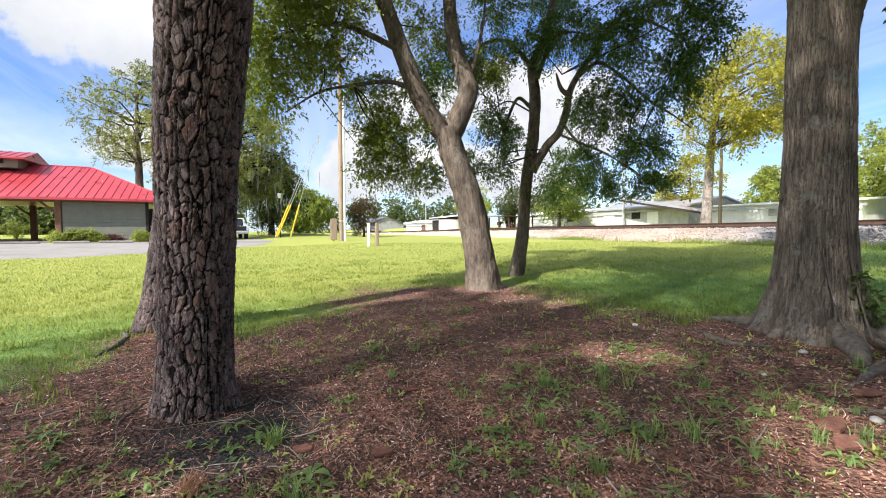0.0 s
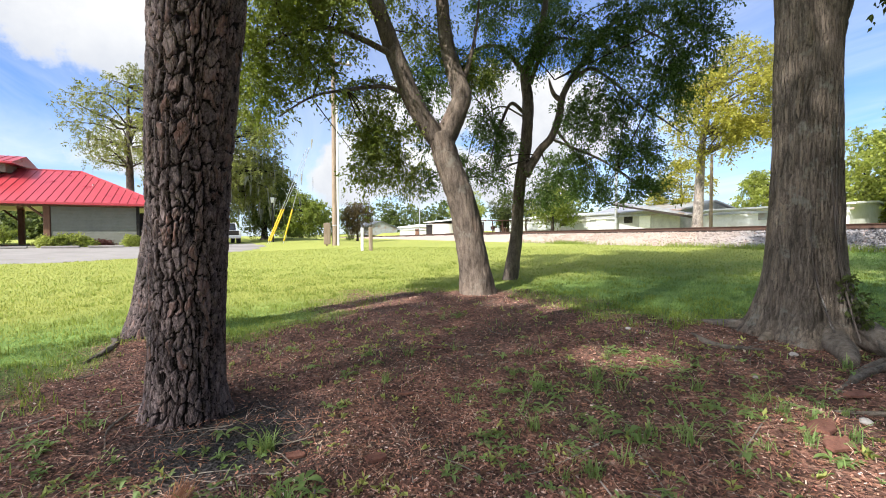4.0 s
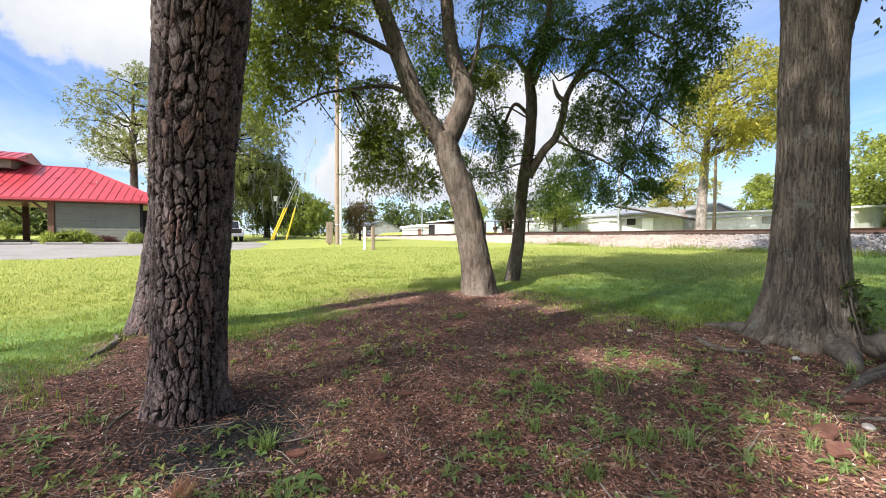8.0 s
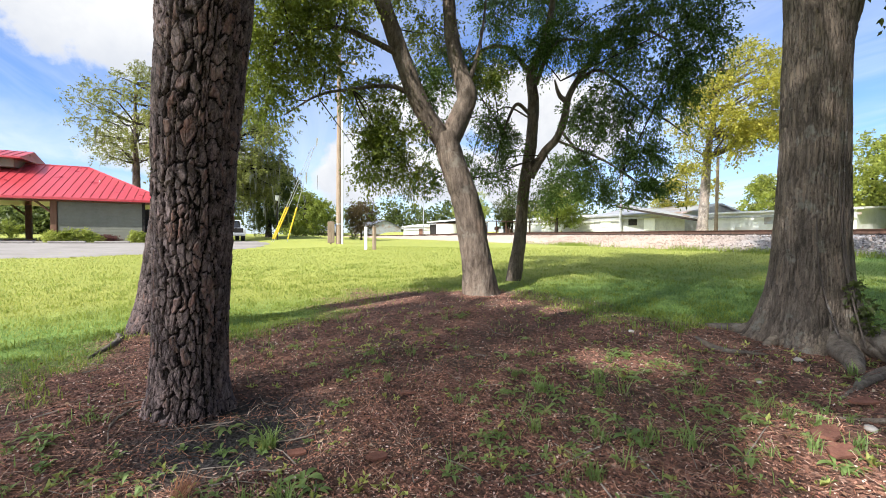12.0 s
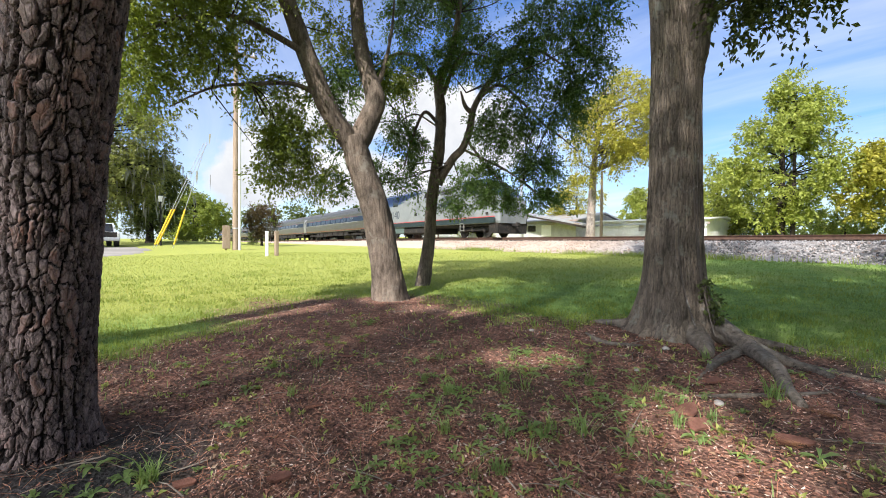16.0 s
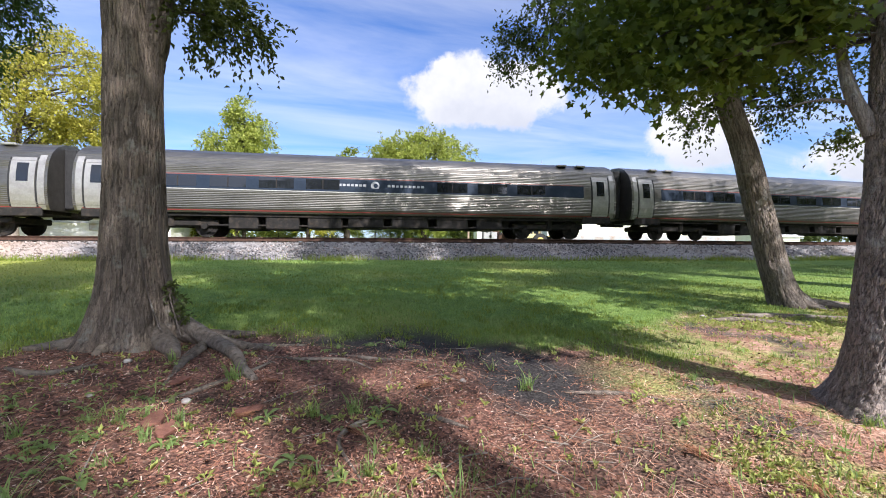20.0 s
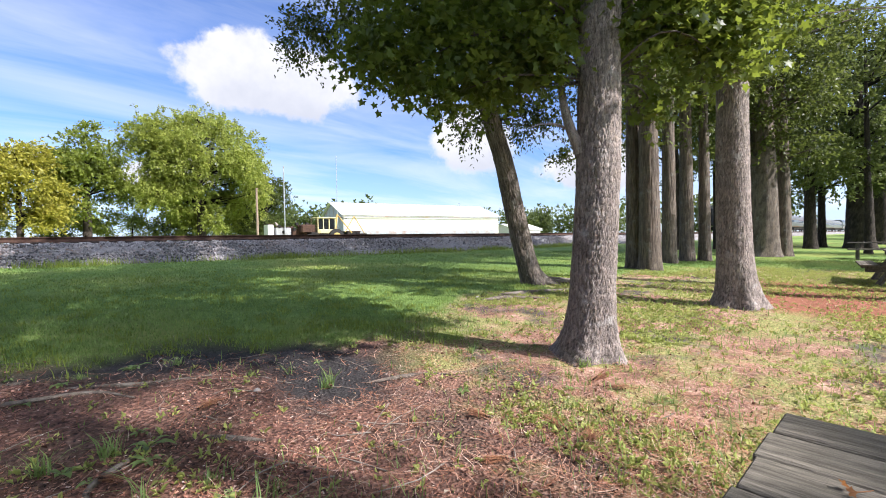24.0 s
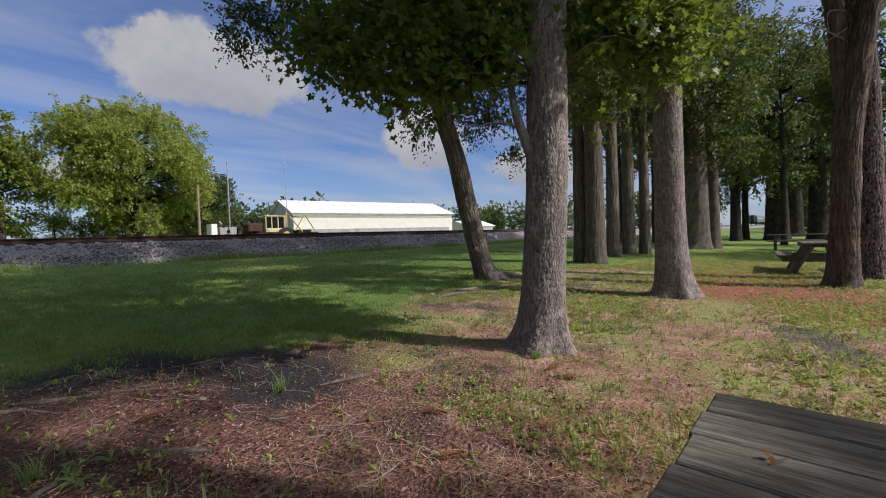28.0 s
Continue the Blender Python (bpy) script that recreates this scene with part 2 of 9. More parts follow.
def tube(points, radii, around, along, bump=None, closed=True, seen=0.0, tints=None):
    """A bent round limb. bump(theta, arc, radius) gives the relief of its bark; most rows lie below the length `seen`."""
    s = np.linspace(0, 1, along)
    if seen:
        q = spline(points, 1200)
        run = np.r_[0, np.cumsum(np.linalg.norm(np.diff(q, axis=0), axis=1))]
        k = int(0.88 * along)
        stops = np.r_[np.linspace(0, seen, k), np.linspace(seen, run[-1], along - k + 1)[1:]]
        s = np.interp(stops, run, np.linspace(0, 1, 1200))
        p = np.stack([np.interp(stops, run, q[:, i]) for i in range(3)], -1)
    else:
        p = spline(points, along)
    r = np.interp(s, np.linspace(0, 1, len(radii)), radii)
    tan = np.gradient(p, axis=0)
    tan /= np.linalg.norm(tan, axis=1)[:, None] + 1e-9
    ref = np.array([1.0, 0, 0]) if abs(tan[0][2]) > 0.5 else np.array([0, 0, 1.0])
    u = np.cross(tan, ref)
    u /= np.linalg.norm(u, axis=1)[:, None] + 1e-9
    v = np.cross(tan, u)
    th = np.linspace(0, 2 * np.pi, around, endpoint=False)
    arc = np.r_[0, np.cumsum(np.linalg.norm(np.diff(p, axis=0), axis=1))]
    rr = np.repeat(r[:, None], around, 1)
    if bump is not None:
        rise = bump(np.broadcast_to(th, rr.shape), np.broadcast_to(arc[:, None], rr.shape), rr)
        if tints is not None:
            tints.append(rise[1].ravel())
        rr = rr + rise[0]
    verts = p[:, None] + rr[..., None] * (np.cos(th)[None, :, None] * u[:, None] + np.sin(th)[None, :, None] * v[:, None])
    verts = verts.reshape(-1, 3)
    faces = grid_faces(along, around, True)
    if closed:
        verts = np.vstack([verts, p[-1] + tan[-1] * r[-1] * 0.5])
        last = (along - 1) * around
        j = np.arange(around)
        cap = np.stack([last + j, last + (j + 1) % around, np.full(around, len(verts) - 1), np.full(around, len(verts) - 1)], -1)
        faces = np.vstack([faces, cap])
    return verts, faces


def tube_mesh(name, *args, **kw):
    tints = [] if kw.get("bump") else None
    v, f = tube(*args, tints=tints, **kw)
    tris = np.vstack([f[:, [0, 1, 2]], f[:, [0, 2, 3]]])
    tris = tris[(tris[:, 1] != tris[:, 2]) & (tris[:, 0] != tris[:, 2])]
    me = fast_mesh(name, v, tris, True)
    if tints:
        plate = np.zeros(len(v), np.float32)
        plate[:len(tints[0])] = tints[0]
        me.attributes.new("plate", "FLOAT", "POINT").data.foreach_set("value", plate)
    return me


def joined(pieces):
    """Several (verts, faces) as one."""
    vs, fs, n = [], [], 0
    for v, f in pieces:
        vs.append(v)
        fs.append(np.asarray(f) + n)
        n += len(v)
    return np.vstack(vs), np.vstack(fs)


# ---------------------------------------------------------------- materials
def shader(name, rough=0.8, metal=0.0, spec=0.3):
    m = bpy.data.materials.new(name)
    m.use_nodes = True
    nt = m.node_tree
    b = nt.nodes["Principled BSDF"]
    b.inputs["Roughness"].default_value, b.inputs["Metallic"].default_value = rough, metal
    b.inputs["Specular IOR Level"].default_value = spec
    return m, nt, b


def surface(name, dark, light, scale=6.0, rough=0.8, metal=0.0, bump=0.25, stretch=(1, 1, 1), spot=None, spot_scale=1.5, spec=0.3,
            fine=6.0, random_tint=0.0, depth=0.02):
    """Two tones of one colour in noise at two scales, stains of a third, and a fine relief."""
    m, nt, b = shader(name, rough, metal, spec)
    vec = mapped(nt, nt.nodes.new("ShaderNodeTexCoord").outputs["Object"], stretch)
    n1, n2 = noise_tex(nt, vec, scale, 6, 0.6), noise_tex(nt, vec, scale * fine, 4, 0.6)
    col = ramp(nt, maths(nt, "ADD", maths(nt, "MULTIPLY", n1, 0.6), maths(nt, "MULTIPLY", n2, 0.4)), [(0.34, dark), (0.66, light)])
    if spot:
        s = ramp(nt, noise_tex(nt, vec, spot_scale, 5, 0.65), [(0.5, (0, 0, 0)), (0.66, (1, 1, 1))])
        col = mix_rgb(nt, s, col, spot)
    if random_tint:
        info = nt.nodes.new("ShaderNodeObjectInfo")
        hs = nt.nodes.new("ShaderNodeHueSaturation")
        nt.links.new(maths(nt, "ADD", 1 - random_tint / 2, maths(nt, "MULTIPLY", info.outputs["Random"], random_tint)), hs.inputs["Value"])
        nt.links.new(col, hs.inputs["Color"])
        col = hs.outputs[0]
    nt.links.new(col, b.inputs["Base Color"])
    rr = maths(nt, "ADD", rough - 0.08, maths(nt, "MULTIPLY", n1, 0.16))
    nt.links.new(rr, b.inputs["Roughness"])
    if bump:
        bp = nt.nodes.new("ShaderNodeBump")
        bp.inputs["Strength"].default_value, bp.inputs["Distance"].default_value = bump, depth
        nt.links.new(maths(nt, "ADD", n2, n1), bp.inputs["Height"])
        nt.links.new(bp.outputs[0], b.inputs["Normal"])
    return m


def bark(name, dark, light, plate, scale=26.0, tall=0.2, depth=0.012, spot=None, spot_scale=3.0, share=0.16, stretch_fine=0.5, crack=36.0, crack_tall=0.35, gap=9.0, deep=0.6):
    """Bark: weathered tones drawn out along the trunk, some plates fresh in another colour, a fissured fine relief."""
    m, nt, b = shader(name, 0.93, 0.0, 0.2)
    obj = nt.nodes.new("ShaderNodeTexCoord").outputs["Object"]
    vec = mapped(nt, obj, (1, 1, tall))
    n1, n2 = noise_tex(nt, vec, scale, 5, 0.62, 0.4), noise_tex(nt, mapped(nt, obj, (1, 1, stretch_fine)), scale * 5, 4, 0.65)
    broad = noise_tex(nt, obj, 2.6, 4, 0.6)
    tone = maths(nt, "ADD", maths(nt, "ADD", maths(nt, "MULTIPLY", n1, 0.45), maths(nt, "MULTIPLY", n2, 0.3)), maths(nt, "MULTIPLY", broad, 0.25))
    col = ramp(nt, tone, [(0.38, dark), (0.60, light)])
    warp = nt.nodes.new("ShaderNodeVectorMath")
    warp.operation = "ADD"
    nt.links.new(mapped(nt, obj, (1, 1, crack_tall)), warp.inputs[0])
    wob = nt.nodes.new("ShaderNodeVectorMath")
    wob.operation = "SCALE"
    wob.inputs["Scale"].default_value = 0.02
    nt.links.new(noise_tex(nt, obj, 22, 3, 0.6, out=1), wob.inputs[0])
    nt.links.new(wob.outputs[0], warp.inputs[1])
    cells = nt.nodes.new("ShaderNodeTexVoronoi")
    cells.feature = "DISTANCE_TO_EDGE"
    cells.inputs["Scale"].default_value = crack
    nt.links.new(warp.outputs[0], cells.inputs["Vector"])
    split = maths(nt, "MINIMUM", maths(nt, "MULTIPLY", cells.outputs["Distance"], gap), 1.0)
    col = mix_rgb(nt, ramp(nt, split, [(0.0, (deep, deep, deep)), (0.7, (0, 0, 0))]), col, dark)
    att = nt.nodes.new("ShaderNodeAttribute")
    att.attribute_name = "plate"
    fresh = ramp(nt, att.outputs["Fac"], [(1 - share, (0, 0, 0)), (1.0, (0.85, 0.85, 0.85))])
    col = mix_rgb(nt, fresh, col, plate)
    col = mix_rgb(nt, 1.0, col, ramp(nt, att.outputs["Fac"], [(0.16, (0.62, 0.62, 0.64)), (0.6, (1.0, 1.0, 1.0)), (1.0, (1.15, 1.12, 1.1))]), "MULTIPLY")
    # furrows painted dark: deep bark colour with crevice shade worked in
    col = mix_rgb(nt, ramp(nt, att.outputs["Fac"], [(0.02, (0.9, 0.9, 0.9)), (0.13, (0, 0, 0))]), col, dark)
    if spot:
        lich = ramp(nt, noise_tex(nt, obj, spot_scale, 6, 0.7), [(0.57, (0, 0, 0)), (0.66, (0.75, 0.75, 0.75))])
        col = mix_rgb(nt, lich, col, spot)
    nt.links.new(col, b.inputs["Base Color"])
    bp = nt.nodes.new("ShaderNodeBump")
    bp.inputs["Strength"].default_value, bp.inputs["Distance"].default_value = 0.75, depth
    nt.links.new(maths(nt, "ADD", maths(nt, "ADD", n1, maths(nt, "MULTIPLY", n2, 0.5)), maths(nt, "MULTIPLY", split, 0.7)), bp.inputs["Height"])
    nt.links.new(bp.outputs[0], b.inputs["Normal"])
    return m


def leafy(name, dark, light, through_light, gloss=0.45, odd=None):
    """Leaves: each one its own tone, a little light through the blade."""
    m, nt, b = shader(name, gloss, 0.0, 0.35)
    geo = nt.nodes.new("ShaderNodeNewGeometry")
    pos = noise_tex(nt, geo.outputs["Position"], 0.9, 3, 0.5)
    stops = [(0.0, dark), (0.9, light)] + ([(1.0, odd)] if odd else [])
    mixv = maths(nt, "ADD", maths(nt, "MULTIPLY", geo.outputs["Random Per Island"], 0.7), maths(nt, "MULTIPLY", pos, 0.35))
    col = ramp(nt, mixv, stops)
    nt.links.new(col, b.inputs["Base Color"])
    tr = nt.nodes.new("ShaderNodeBsdfTranslucent")
    nt.links.new(mix_rgb(nt, 0.55, col, through_light), tr.inputs["Color"])
    mx = nt.nodes.new("ShaderNodeMixShader")
    mx.inputs[0].default_value = 0.45
    nt.links.new(b.outputs[0], mx.inputs[1])
    nt.links.new(tr.outputs[0], mx.inputs[2])
    nt.links.new(mx.outputs[0], nt.nodes["Material Output"].inputs["Surface"])
    return m


def glass_dark(name, tint=(0.012, 0.014, 0.017)):
    m, nt, b = shader(name, 0.06, 0.0, 0.6)
    b.inputs["Base Color"].default_value = (*tint, 1)
    return m


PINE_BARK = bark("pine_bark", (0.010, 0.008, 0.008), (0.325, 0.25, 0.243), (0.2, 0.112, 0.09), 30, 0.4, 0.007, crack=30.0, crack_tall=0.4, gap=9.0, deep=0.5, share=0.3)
GREY_BARK = bark("grey_bark", (0.075, 0.061, 0.05), (0.235, 0.194, 0.157), (0.165, 0.133, 0.107), 34, 0.1, 0.012, (0.22, 0.215, 0.19), 5, crack=40.0, crack_tall=0.14)
PALE_BARK = bark("pale_bark", (0.11, 0.092, 0.08), (0.42, 0.36, 0.32), (0.29, 0.24, 0.21), 38, 0.2, 0.010, (0.42, 0.40, 0.37), 5, crack=52.0, crack_tall=0.2, deep=0.4)
LEAN_BARK = bark("weathered_bark", (0.085, 0.071, 0.06), (0.30, 0.255, 0.215), (0.21, 0.175, 0.145), 36, 0.15, 0.011, (0.3, 0.285, 0.26), 5, crack=46.0, crack_tall=0.17)
SMOOTH_BARK = bark("smooth_bark", (0.055, 0.042, 0.034), (0.215, 0.172, 0.138), (0.15, 0.112, 0.089), 18, 0.3, 0.006, (0.22, 0.20, 0.17), 3.2, crack=20.0, crack_tall=0.12, deep=0.35)
RED_BARK = bark("reddish_bark", (0.06, 0.044, 0.035), (0.21, 0.165, 0.14), (0.28, 0.16, 0.10), 26, 0.12, 0.012)
DARK_BARK = bark("dark_bark", (0.018, 0.015, 0.013), (0.075, 0.062, 0.052), (0.09, 0.07, 0.06), 24, 0.15, 0.012)
ROOT_BARK = surface("root_bark", (0.06, 0.048, 0.038), (0.28, 0.235, 0.195), 22, 0.94, bump=0.8, spot=(0.22, 0.2, 0.17), spot_scale=7, depth=0.014, spec=0.15)
LEAF_FINE = leafy("fine_leaves", (0.055, 0.085, 0.018), (0.22, 0.27, 0.05), (0.46, 0.52, 0.07))
LEAF_DEEP = leafy("deep_green_leaves", (0.022, 0.034, 0.011), (0.092, 0.115, 0.032), (0.23, 0.28, 0.055))
LEAF_MID = leafy("hanging_leaves", (0.020, 0.040, 0.012), (0.105, 0.17, 0.04), (0.24, 0.38, 0.06))
LEAF_BROAD = leafy("broad_leaves", (0.026, 0.048, 0.012), (0.115, 0.165, 0.034), (0.40, 0.48, 0.055))
LEAF_YELLOW = leafy("yellow_green_leaves", (0.155, 0.165, 0.028), (0.45, 0.41, 0.066), (0.54, 0.52, 0.09))
LEAF_SUN = leafy("sunny_leaves", (0.115, 0.155, 0.034), (0.40, 0.43, 0.095), (0.45, 0.53, 0.09))
LEAF_OLIVE = leafy("olive_leaves", (0.07, 0.085, 0.028), (0.27, 0.28, 0.085), (0.36, 0.40, 0.10))
LEAF_FAR = leafy("woodland_leaves", (0.03, 0.048, 0.016), (0.115, 0.145, 0.045), (0.25, 0.31, 0.08))
MOSS_GREY = surface("grey_moss", (0.14, 0.14, 0.11), (0.30, 0.30, 0.24), 8, 0.95, bump=0.1)
STEEL = surface("stainless_steel", (0.14, 0.133, 0.118), (0.22, 0.21, 0.192), 3, 0.4, 0.9, 0.03, stretch=(0.3, 1, 1), spec=0.5)
STEEL_END = surface("dull_steel", (0.27, 0.26, 0.25), (0.4, 0.39, 0.37), 3, 0.45, 0.6, 0.03, spec=0.5)
LOCO_GREY = surface("silver_paint", (0.155, 0.168, 0.172), (0.205, 0.218, 0.22), 1.2, 0.55, 0.1, 0.02, spec=0.3, spot=(0.14, 0.152, 0.155), spot_scale=0.8)
BLUE_PAINT = surface("navy_paint", (0.010, 0.026, 0.075), (0.02, 0.042, 0.11), 2, 0.3, 0.0, 0.02, spec=0.5)
BELT_BLUE = surface("belt_blue", (0.010, 0.019, 0.036), (0.018, 0.030, 0.050), 2, 0.6, 0.0, 0.02, spec=0.2)
RED_PAINT = surface("red_paint", (0.33, 0.03, 0.03), (0.43, 0.055, 0.045), 2, 0.4, 0, 0.02)
WHITE_PAINT = surface("white_paint", (0.68, 0.68, 0.66), (0.82, 0.82, 0.80), 1.5, 0.55, 0, 0.04, spot=(0.6, 0.6, 0.56), spot_scale=0.7)
PALE_LETTER = surface("pale_lettering", (0.3, 0.31, 0.33), (0.4, 0.41, 0.43), 3, 0.5, 0, 0.02)
BLACK_IRON = surface("grimy_iron", (0.008, 0.008, 0.008), (0.026, 0.023, 0.021), 5, 0.8, 0.1, 0.3, spot=(0.045, 0.036, 0.028), spot_scale=4)
EMBLEM = surface("emblem_navy", (0.018, 0.026, 0.04), (0.03, 0.04, 0.058), 3, 0.5, 0, 0.02)
DULL_RED = surface("faded_red_line", (0.22, 0.04, 0.04), (0.30, 0.07, 0.06), 3, 0.5, 0, 0.02)
DULL_WHITE = surface("dusty_white_line", (0.42, 0.42, 0.40), (0.55, 0.55, 0.52), 3, 0.5, 0, 0.02)
RUBBER = surface("black_rubber", (0.012, 0.012, 0.013), (0.03, 0.03, 0.031), 6, 0.7, 0, 0.15)
WINDOW_DARK = glass_dark("tinted_glass")
RAIL_RUST = surface("rusty_rail", (0.035, 0.02, 0.015), (0.105, 0.058, 0.04), 8, 0.8, 0.2, 0.3)
TIE_WOOD = surface("creosoted_wood", (0.018, 0.014, 0.012), (0.075, 0.06, 0.05), 9, 0.9, 0, 0.4, stretch=(3, 1, 3), random_tint=0.5)
STONE = surface("crushed_stone", (0.12, 0.116, 0.116), (0.33, 0.315, 0.31), 14, 0.95, 0, 0.5, spot=(0.16, 0.13, 0.11), spot_scale=1.2)
ROOF_RED = surface("red_metal_roof", (0.33, 0.035, 0.045), (0.44, 0.06, 0.07), 1.0, 0.3, 0.1, 0.03, spec=0.5)
SAGE_WALL = surface("sage_siding", (0.15, 0.155, 0.125), (0.195, 0.2, 0.165), 2, 0.8, 0, 0.06)
BROWN_WOOD = surface("brown_timber", (0.10, 0.05, 0.03), (0.20, 0.11, 0.07), 4, 0.8, 0, 0.2, stretch=(6, 6, 0.6))
GREY_WOOD = surface("weathered_planks", (0.022, 0.019, 0.014), (0.27, 0.24, 0.19), 3.4, 0.85, 0, 0.6, stretch=(20, 1.5, 20), spot=(0.06, 0.054, 0.04), spot_scale=1.1,
                    random_tint=0.25, depth=0.006)
POLE_WOOD = surface("pole_wood", (0.17, 0.12, 0.085), (0.36, 0.28, 0.21), 4, 0.9, 0, 0.3, stretch=(5, 5, 0.4))
GALVANISED = surface("galvanised_steel", (0.4, 0.41, 0.42), (0.6, 0.61, 0.62), 5, 0.4, 0.7, 0.03)
YELLOW_GUARD = surface("yellow_plastic", (0.55, 0.36, 0.02), (0.70, 0.48, 0.03), 3, 0.5, 0, 0.02)
CREAM_STEEL = surface("cream_siding", (0.62, 0.60, 0.52), (0.74, 0.72, 0.64), 1, 0.6, 0, 0.03)
GREY_SHEET = surface("grey_sheet", (0.28, 0.29, 0.3), (0.42, 0.43, 0.44), 1.5, 0.5, 0.3, 0.03, spot=(0.3, 0.22, 0.17), spot_scale=0.8)
CONCRETE = surface("concrete", (0.205, 0.19, 0.175), (0.29, 0.27, 0.25), 0.8, 0.9, 0, 0.2, spot=(0.19, 0.175, 0.16), spot_scale=0.3)
YELLOW_MACHINE = surface("machine_yellow", (0.42, 0.29, 0.09), (0.58, 0.43, 0.16), 3, 0.5, 0, 0.05, spot=(0.3, 0.17, 0.05), spot_scale=2)

# ---------------------------------------------------------------- ground
MULCH = [(-2.2, -4.0), (-3.9, -1.7), (-5.3, -1.1), (-5.2, 0.0), (-5.6, 0.7), (-7.3, 1.9), (-7.1, 2.8), (-5.8, 4.0), (-4.5, 4.15), (-3.0, 4.3),
         (-2.7, 5.0), (-1.6, 5.2), (-0.7, 5.4), (0.1, 4.95), (1.75, 4.1), (2.5, 4.2), (3.4, 3.2), (2.9, 1.5), (2.2, 0.0), (2.5, -4.0)]
STRAW = [(1.2, -5.0), (1.6, 1.0), (2.0, 3.2), (3.2, 3.6), (5.0, 4.8), (8.5, 5.2), (12, 4.6), (15, 4.2), (17, 1.5), (16.5, -4.0), (9, -6)]
SOIL = [(-0.9, 4.6), (-0.1, 5.15), (0.9, 4.95), (1.9, 4.35), (2.25, 3.2), (1.7, 2.5), (1.05, 2.45), (1.0, 3.1), (1.15, 3.5), (0.7, 3.8), (-0.1, 4.05)]


def inside(x, y, poly):
    """How far a point lies inside an outline, in metres (negative outside)."""
    x, y = np.asarray(x, float), np.asarray(y, float)
    d, odd = np.full(x.shape, 1e9), np.zeros(x.shape, bool)
    for (ax, ay), (bx, by) in zip(poly, poly[1:] + poly[:1]):
        ex, ey = bx - ax, by - ay
        t = np.clip(((x - ax) * ex + (y - ay) * ey) / (ex * ex + ey * ey), 0, 1)
        d = np.minimum(d, np.hypot(x - ax - t * ex, y - ay - t * ey))
        cross = ((ay > y) != (by > y)) & (x < (bx - ax) * (y - ay) / (by - ay + 1e-12) + ax)
        odd ^= cross
    return np.where(odd, d, -d)


def zones(x, y):
    """Shares of mulch, straw litter and bare dark soil at a place."""
    wob = 0.35 * fbm(x * 0.9, y * 0.9, 3.0) + 0.16 * vnoise(x * 4, y * 4, 1.0)
    mulch = np.clip(0.5 + (inside(x, y, MULCH) + wob + 0.14 * vnoise(x * 9, y * 9, 5.0)) / 0.7, 0, 1)
    straw = np.clip(0.5 + (inside(x, y, STRAW) + 1.6 * wob) / 0.9, 0, 1)
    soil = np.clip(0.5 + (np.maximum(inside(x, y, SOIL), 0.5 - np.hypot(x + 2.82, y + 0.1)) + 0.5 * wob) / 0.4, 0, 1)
    return mulch, straw, soil


def sep_red(nt, pos):
    """Share of fresh red straw: an uneven patch beside the forked cedar and one at the bed's front."""
    total = None
    for x, y, r in ((9.2, 0.75, 1.5), (11.2, 1.4, 1.2), (7.4, -0.4, 0.7)):
        d = nt.nodes.new("ShaderNodeVectorMath")
        d.operation = "DISTANCE"
        d.inputs[1].default_value = (x, y, 0.05)
        nt.links.new(pos, d.inputs[0])
        v = maths(nt, "SUBTRACT", 1.0, maths(nt, "DIVIDE", d.outputs["Value"], r * 1.6))
        total = v if total is None else maths(nt, "MAXIMUM", total, v)
    return maths(nt, "ADD", total, maths(nt, "MULTIPLY", maths(nt, "SUBTRACT", noise_tex(nt, pos, 2.2, 5, 0.65), 0.5), 0.9))


